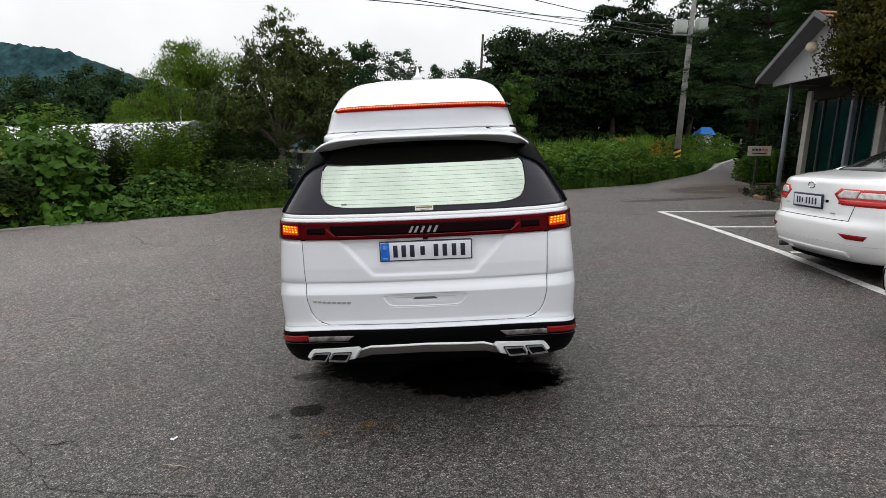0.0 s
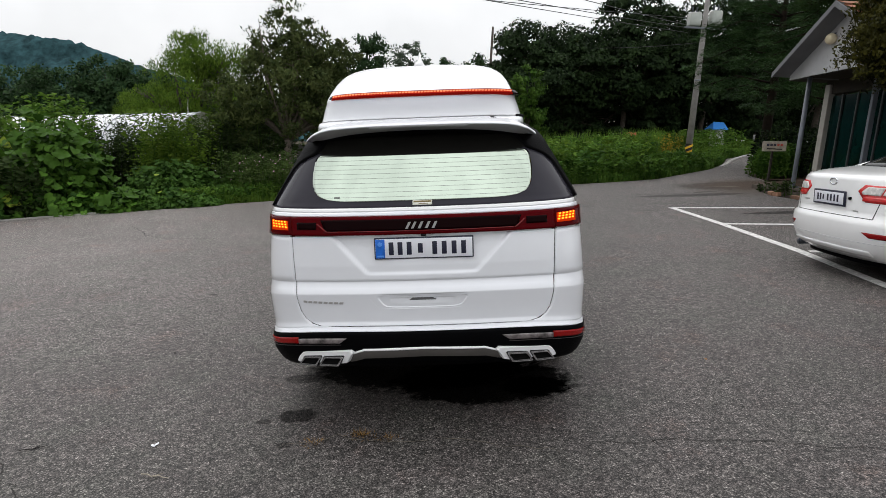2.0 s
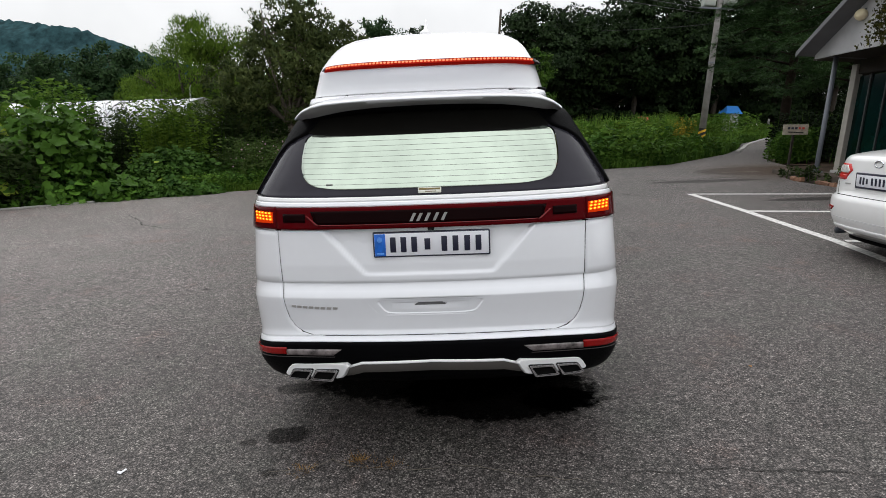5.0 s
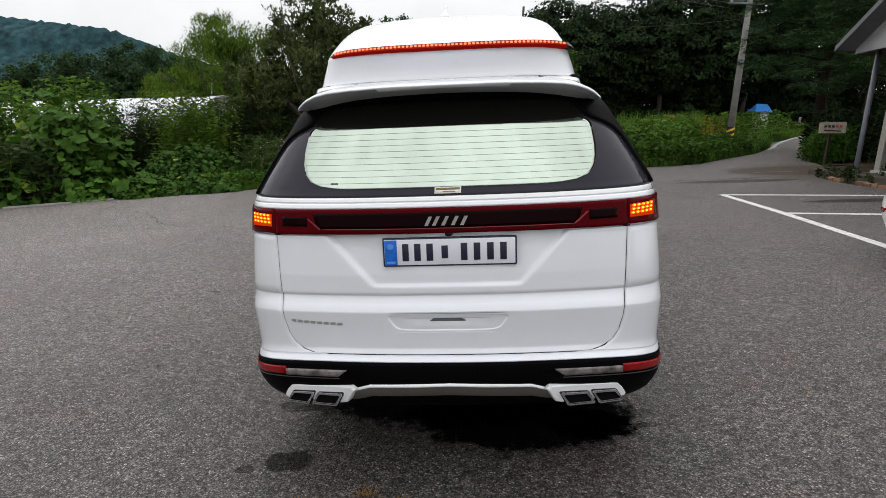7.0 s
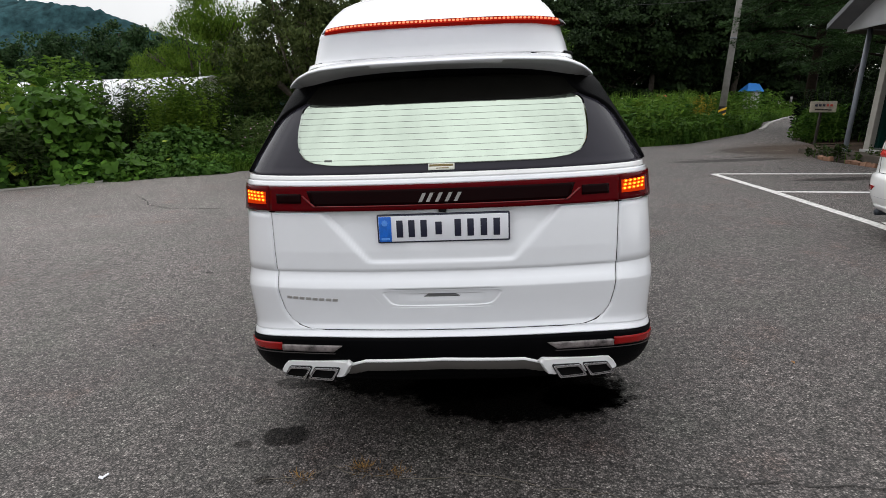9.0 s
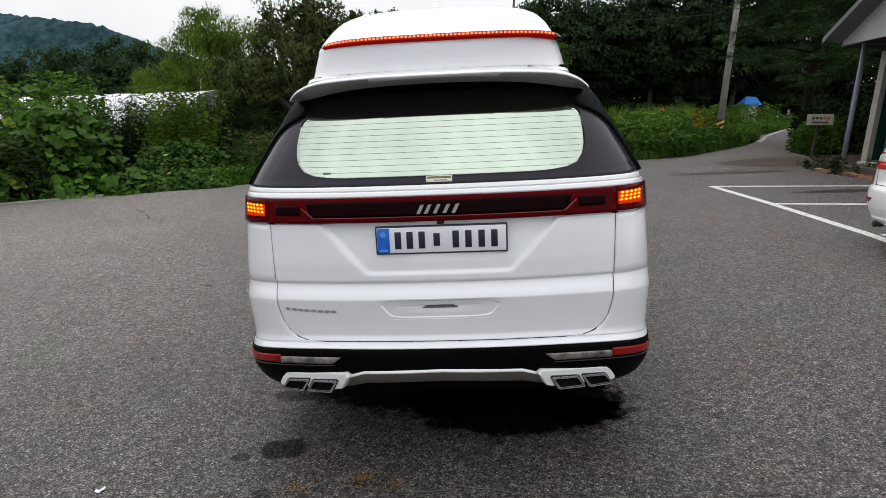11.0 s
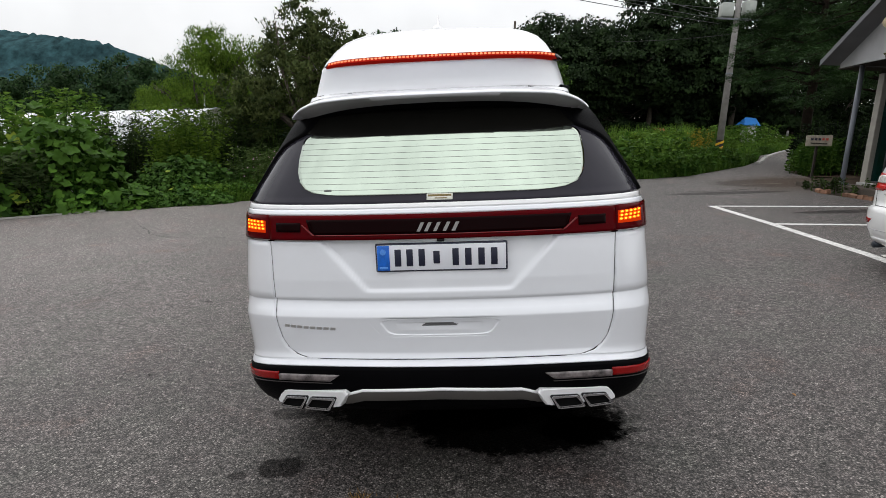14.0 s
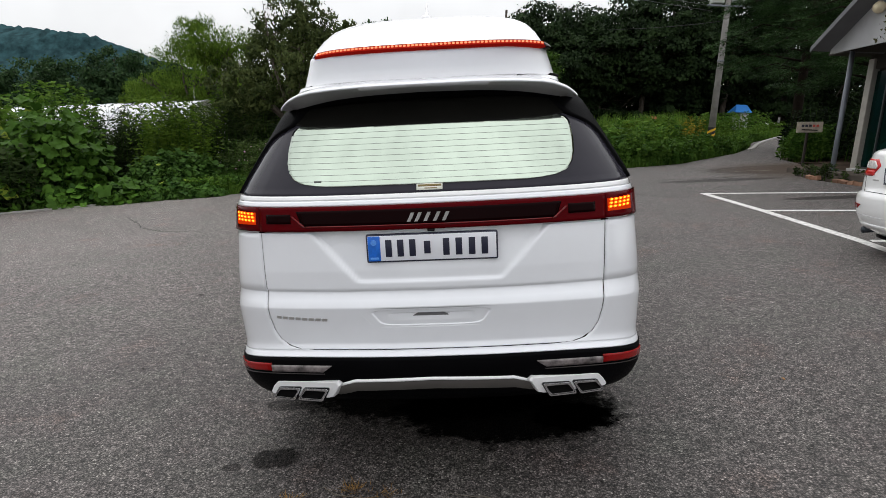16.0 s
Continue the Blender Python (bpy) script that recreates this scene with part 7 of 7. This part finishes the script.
for i, (x, y, h, r, m) in enumerate(((-41.5, 60, 7.6, 4.2, LEAF_FAR), (-35.5, 60, 9.0, 3.6, LEAF_FAR), (-32.0, 62, 8.0, 3.0, LEAF_FAR), (-38.5, 66, 8.5, 4.5, LEAF_FAR), (-47.0, 62, 7.2, 4.0, LEAF_FAR), (-28.5, 64, 6.6, 3.0, LEAF_FAR), (-54.0, 60, 5.2, 3.6, LEAF_FAR))):
    build_tree("far_tree", x, y, [(0, 0, h * 0.62, r, r, h * 0.36), (r * 0.4, 0, h * 0.45, r * 0.8, r, h * 0.3), (-r * 0.5, 0, h * 0.42, r * 0.8, r, h * 0.3), (0, 0, h * 0.25, r * 1.1, r, h * 0.25)], "dull green far tree below the hill", m, 50 + i, 190, 98, 0.30, 0.85, 0.75, 0.2, 0.2, group="far trees")
for i, (x, y, h, r) in enumerate(((-8.4, 55, 11.2, 2.3), (-5.4, 66, 12.3, 2.9), (-1.0, 66, 10.4, 3.6), (-12.5, 60, 8.6, 3.5), (2.4, 62, 10.0, 2.8))):
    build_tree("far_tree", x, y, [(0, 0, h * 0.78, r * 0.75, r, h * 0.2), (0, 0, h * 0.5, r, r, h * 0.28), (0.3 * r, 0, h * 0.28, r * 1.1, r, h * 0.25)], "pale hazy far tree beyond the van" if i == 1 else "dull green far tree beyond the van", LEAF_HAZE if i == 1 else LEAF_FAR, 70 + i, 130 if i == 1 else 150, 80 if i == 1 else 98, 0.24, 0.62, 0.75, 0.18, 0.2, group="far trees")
# the dark wood behind the field
for i, (x, y, h, r) in enumerate(((4.6, 42, 9.0, 2.5), (7.4, 43, 9.3, 2.4), (9.6, 45, 9.2, 2.6), (12.4, 44, 12.2, 2.9), (15.3, 45, 10.6, 2.8), (18.2, 44, 11.6, 3.0), (22.8, 44.5, 12.5, 3.4), (2.9, 45, 7.4, 2.4), (25.5, 42, 12.0, 3.6), (11.0, 48, 9.8, 3.2), (17.0, 49, 11.0, 3.2), (30.0, 44, 13.0, 4.0), (20.3, 47.0, 8.5, 2.6), (36.0, 62, 13.0, 4.0), (30.0, 60, 12.0, 4.0))):
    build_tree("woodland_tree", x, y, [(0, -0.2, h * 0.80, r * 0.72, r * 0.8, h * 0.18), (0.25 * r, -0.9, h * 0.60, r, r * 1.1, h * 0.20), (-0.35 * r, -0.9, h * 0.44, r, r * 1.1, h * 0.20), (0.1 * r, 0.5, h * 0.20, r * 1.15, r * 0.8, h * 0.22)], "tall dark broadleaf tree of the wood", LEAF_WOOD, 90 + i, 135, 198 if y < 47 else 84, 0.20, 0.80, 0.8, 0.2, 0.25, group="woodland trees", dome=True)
build_tree("young_tree", 4.3, 36.5, [(0, 0, 4.2, 1.0, 0.9, 1.7), (0.2, 0, 2.2, 1.1, 1.0, 1.6)], "slim lighter green tree at the edge of the wood", LEAF_WEED, 110, 110, 46, 0.2, 0.34, 0.5, 0.09)


def build_pine(x, y, height, seed, reach, label, low=0.35):
    """A pine: whorls of branches with drooping tufts of needles."""
    rng, rnd = np.random.default_rng(seed), random.Random(seed)
    t = thing("pine_tree", pose(x, y, ground_z(x, y)), label, "tree", "pine trees")
    bits = [tube([(0, 0, -0.3), (0.05, 0, height * 0.5), (0, 0.05, height)], [0.2, 0.13, 0.03], 10)]
    pts, dr, fc = [], [], []
    z = low
    while z < height:
        k = 1 - z / height
        for j in range(6):
            a = rnd.uniform(0, 2 * math.pi)
            ln = reach * (0.25 + 0.85 * k ** 0.7) * rnd.uniform(0.55, 1.15)
            end = Vector((math.cos(a) * ln, math.sin(a) * ln, z + 0.10 * ln - 0.06 * ln * ln))
            bits.append(tube([(0, 0, z), (end.x * 0.5, end.y * 0.5, z + 0.12 * ln), end], [0.04, 0.025, 0.008], 5))
            for s in (0.42, 0.60, 0.76, 0.90, 1.0):
                # a spray: needles on the upper skin of a flat tuft
                c = np.array((end.x * s, end.y * s, z + (end.z - z) * s + 0.10 * ln * math.sin(s * math.pi)))
                c += rng.normal(size=3) * np.array([0.14, 0.14, 0.05])
                q = 205
                ball = rng.normal(size=(q, 3))
                ball /= np.linalg.norm(ball, axis=1, keepdims=True)
                ball[:, 2] = np.abs(ball[:, 2]) - 0.30
                off = ball * (rng.uniform(0.35, 1.0, q) ** 0.6)[:, None] * np.array([0.42, 0.42, 0.22]) * rnd.uniform(0.75, 1.25)
                pts.append(c + off)
                dr.append(off * 1.2 + np.array([end.x, end.y, 0.0]) * 0.10 + rng.normal(size=(q, 3)) * 0.16)
                fc.append(ball + np.array([0, 0, 0.7]))
        z += 0.36
    part("trunk", joined(*bits), PINE_BARK, t)
    v, f = leaf_cloud(np.concatenate(pts), np.concatenate(dr), 0.125, 0.15, 0.02, rng, 0.1, np.concatenate(fc))
    part("needles", quads("needles", v, f), LEAF_PINE, t)


build_pine(12.5, 23.9, 9.2, 120, 3.5, "tall dark pine beside the lane", 2.9)
build_pine(12.4, 19.5, 9.6, 121, 2.9, "dense dark pine behind the porch", 2.3)
build_tree("maple_tree", 8.1, 9.7, [(0.1, 1.5, 2.85, 0.95, 1.0, 0.7), (0.4, 1.6, 3.8, 1.0, 1.0, 0.75), (0.9, 1.0, 2.7, 1.1, 1.0, 0.8), (0.0, 0.9, 3.3, 0.9, 0.9, 0.7), (0.6, 0.6, 4.4, 1.1, 1.0, 0.6), (0.7, 0.2, 2.3, 0.9, 1.1, 0.5), (0.3, 0.1, 3.4, 0.8, 1.0, 0.9), (0.0, 1.8, 3.9, 0.75, 0.6, 0.5), (0.15, 1.7, 4.5, 0.8, 0.7, 0.5), (0.05, 1.9, 3.2, 0.7, 0.5, 0.5)], "bronze-green maple in front of the porch", LEAF_MAPLE, 130, 760, 110, 0.075, 0.30, 0.6, 0.07, 0.35, dome=True)
# trees behind the lot, which close the place
for i, (x, y, h, r) in enumerate(((-30, -36, 4, 2.6), (-20, -40, 5, 2.8), (-10, -42, 4, 2.6), (0, -43, 5, 3), (10, -41, 4, 2.6), (20, -38, 5, 2.8), (-40, -16, 4, 2.6), (-40, 0, 4, 2.6))):
    build_tree("boundary_tree", x, y, [(0, 0, h * 0.7, r * 0.8, r * 0.8, h * 0.25), (0, 0, h * 0.4, r, r, h * 0.3)], "dull green tree at the edge of the lot", LEAF_FAR, 140 + i, 60, 40, 0.45, 0.9, 0.6, 0.2, 0.2, group="boundary trees")
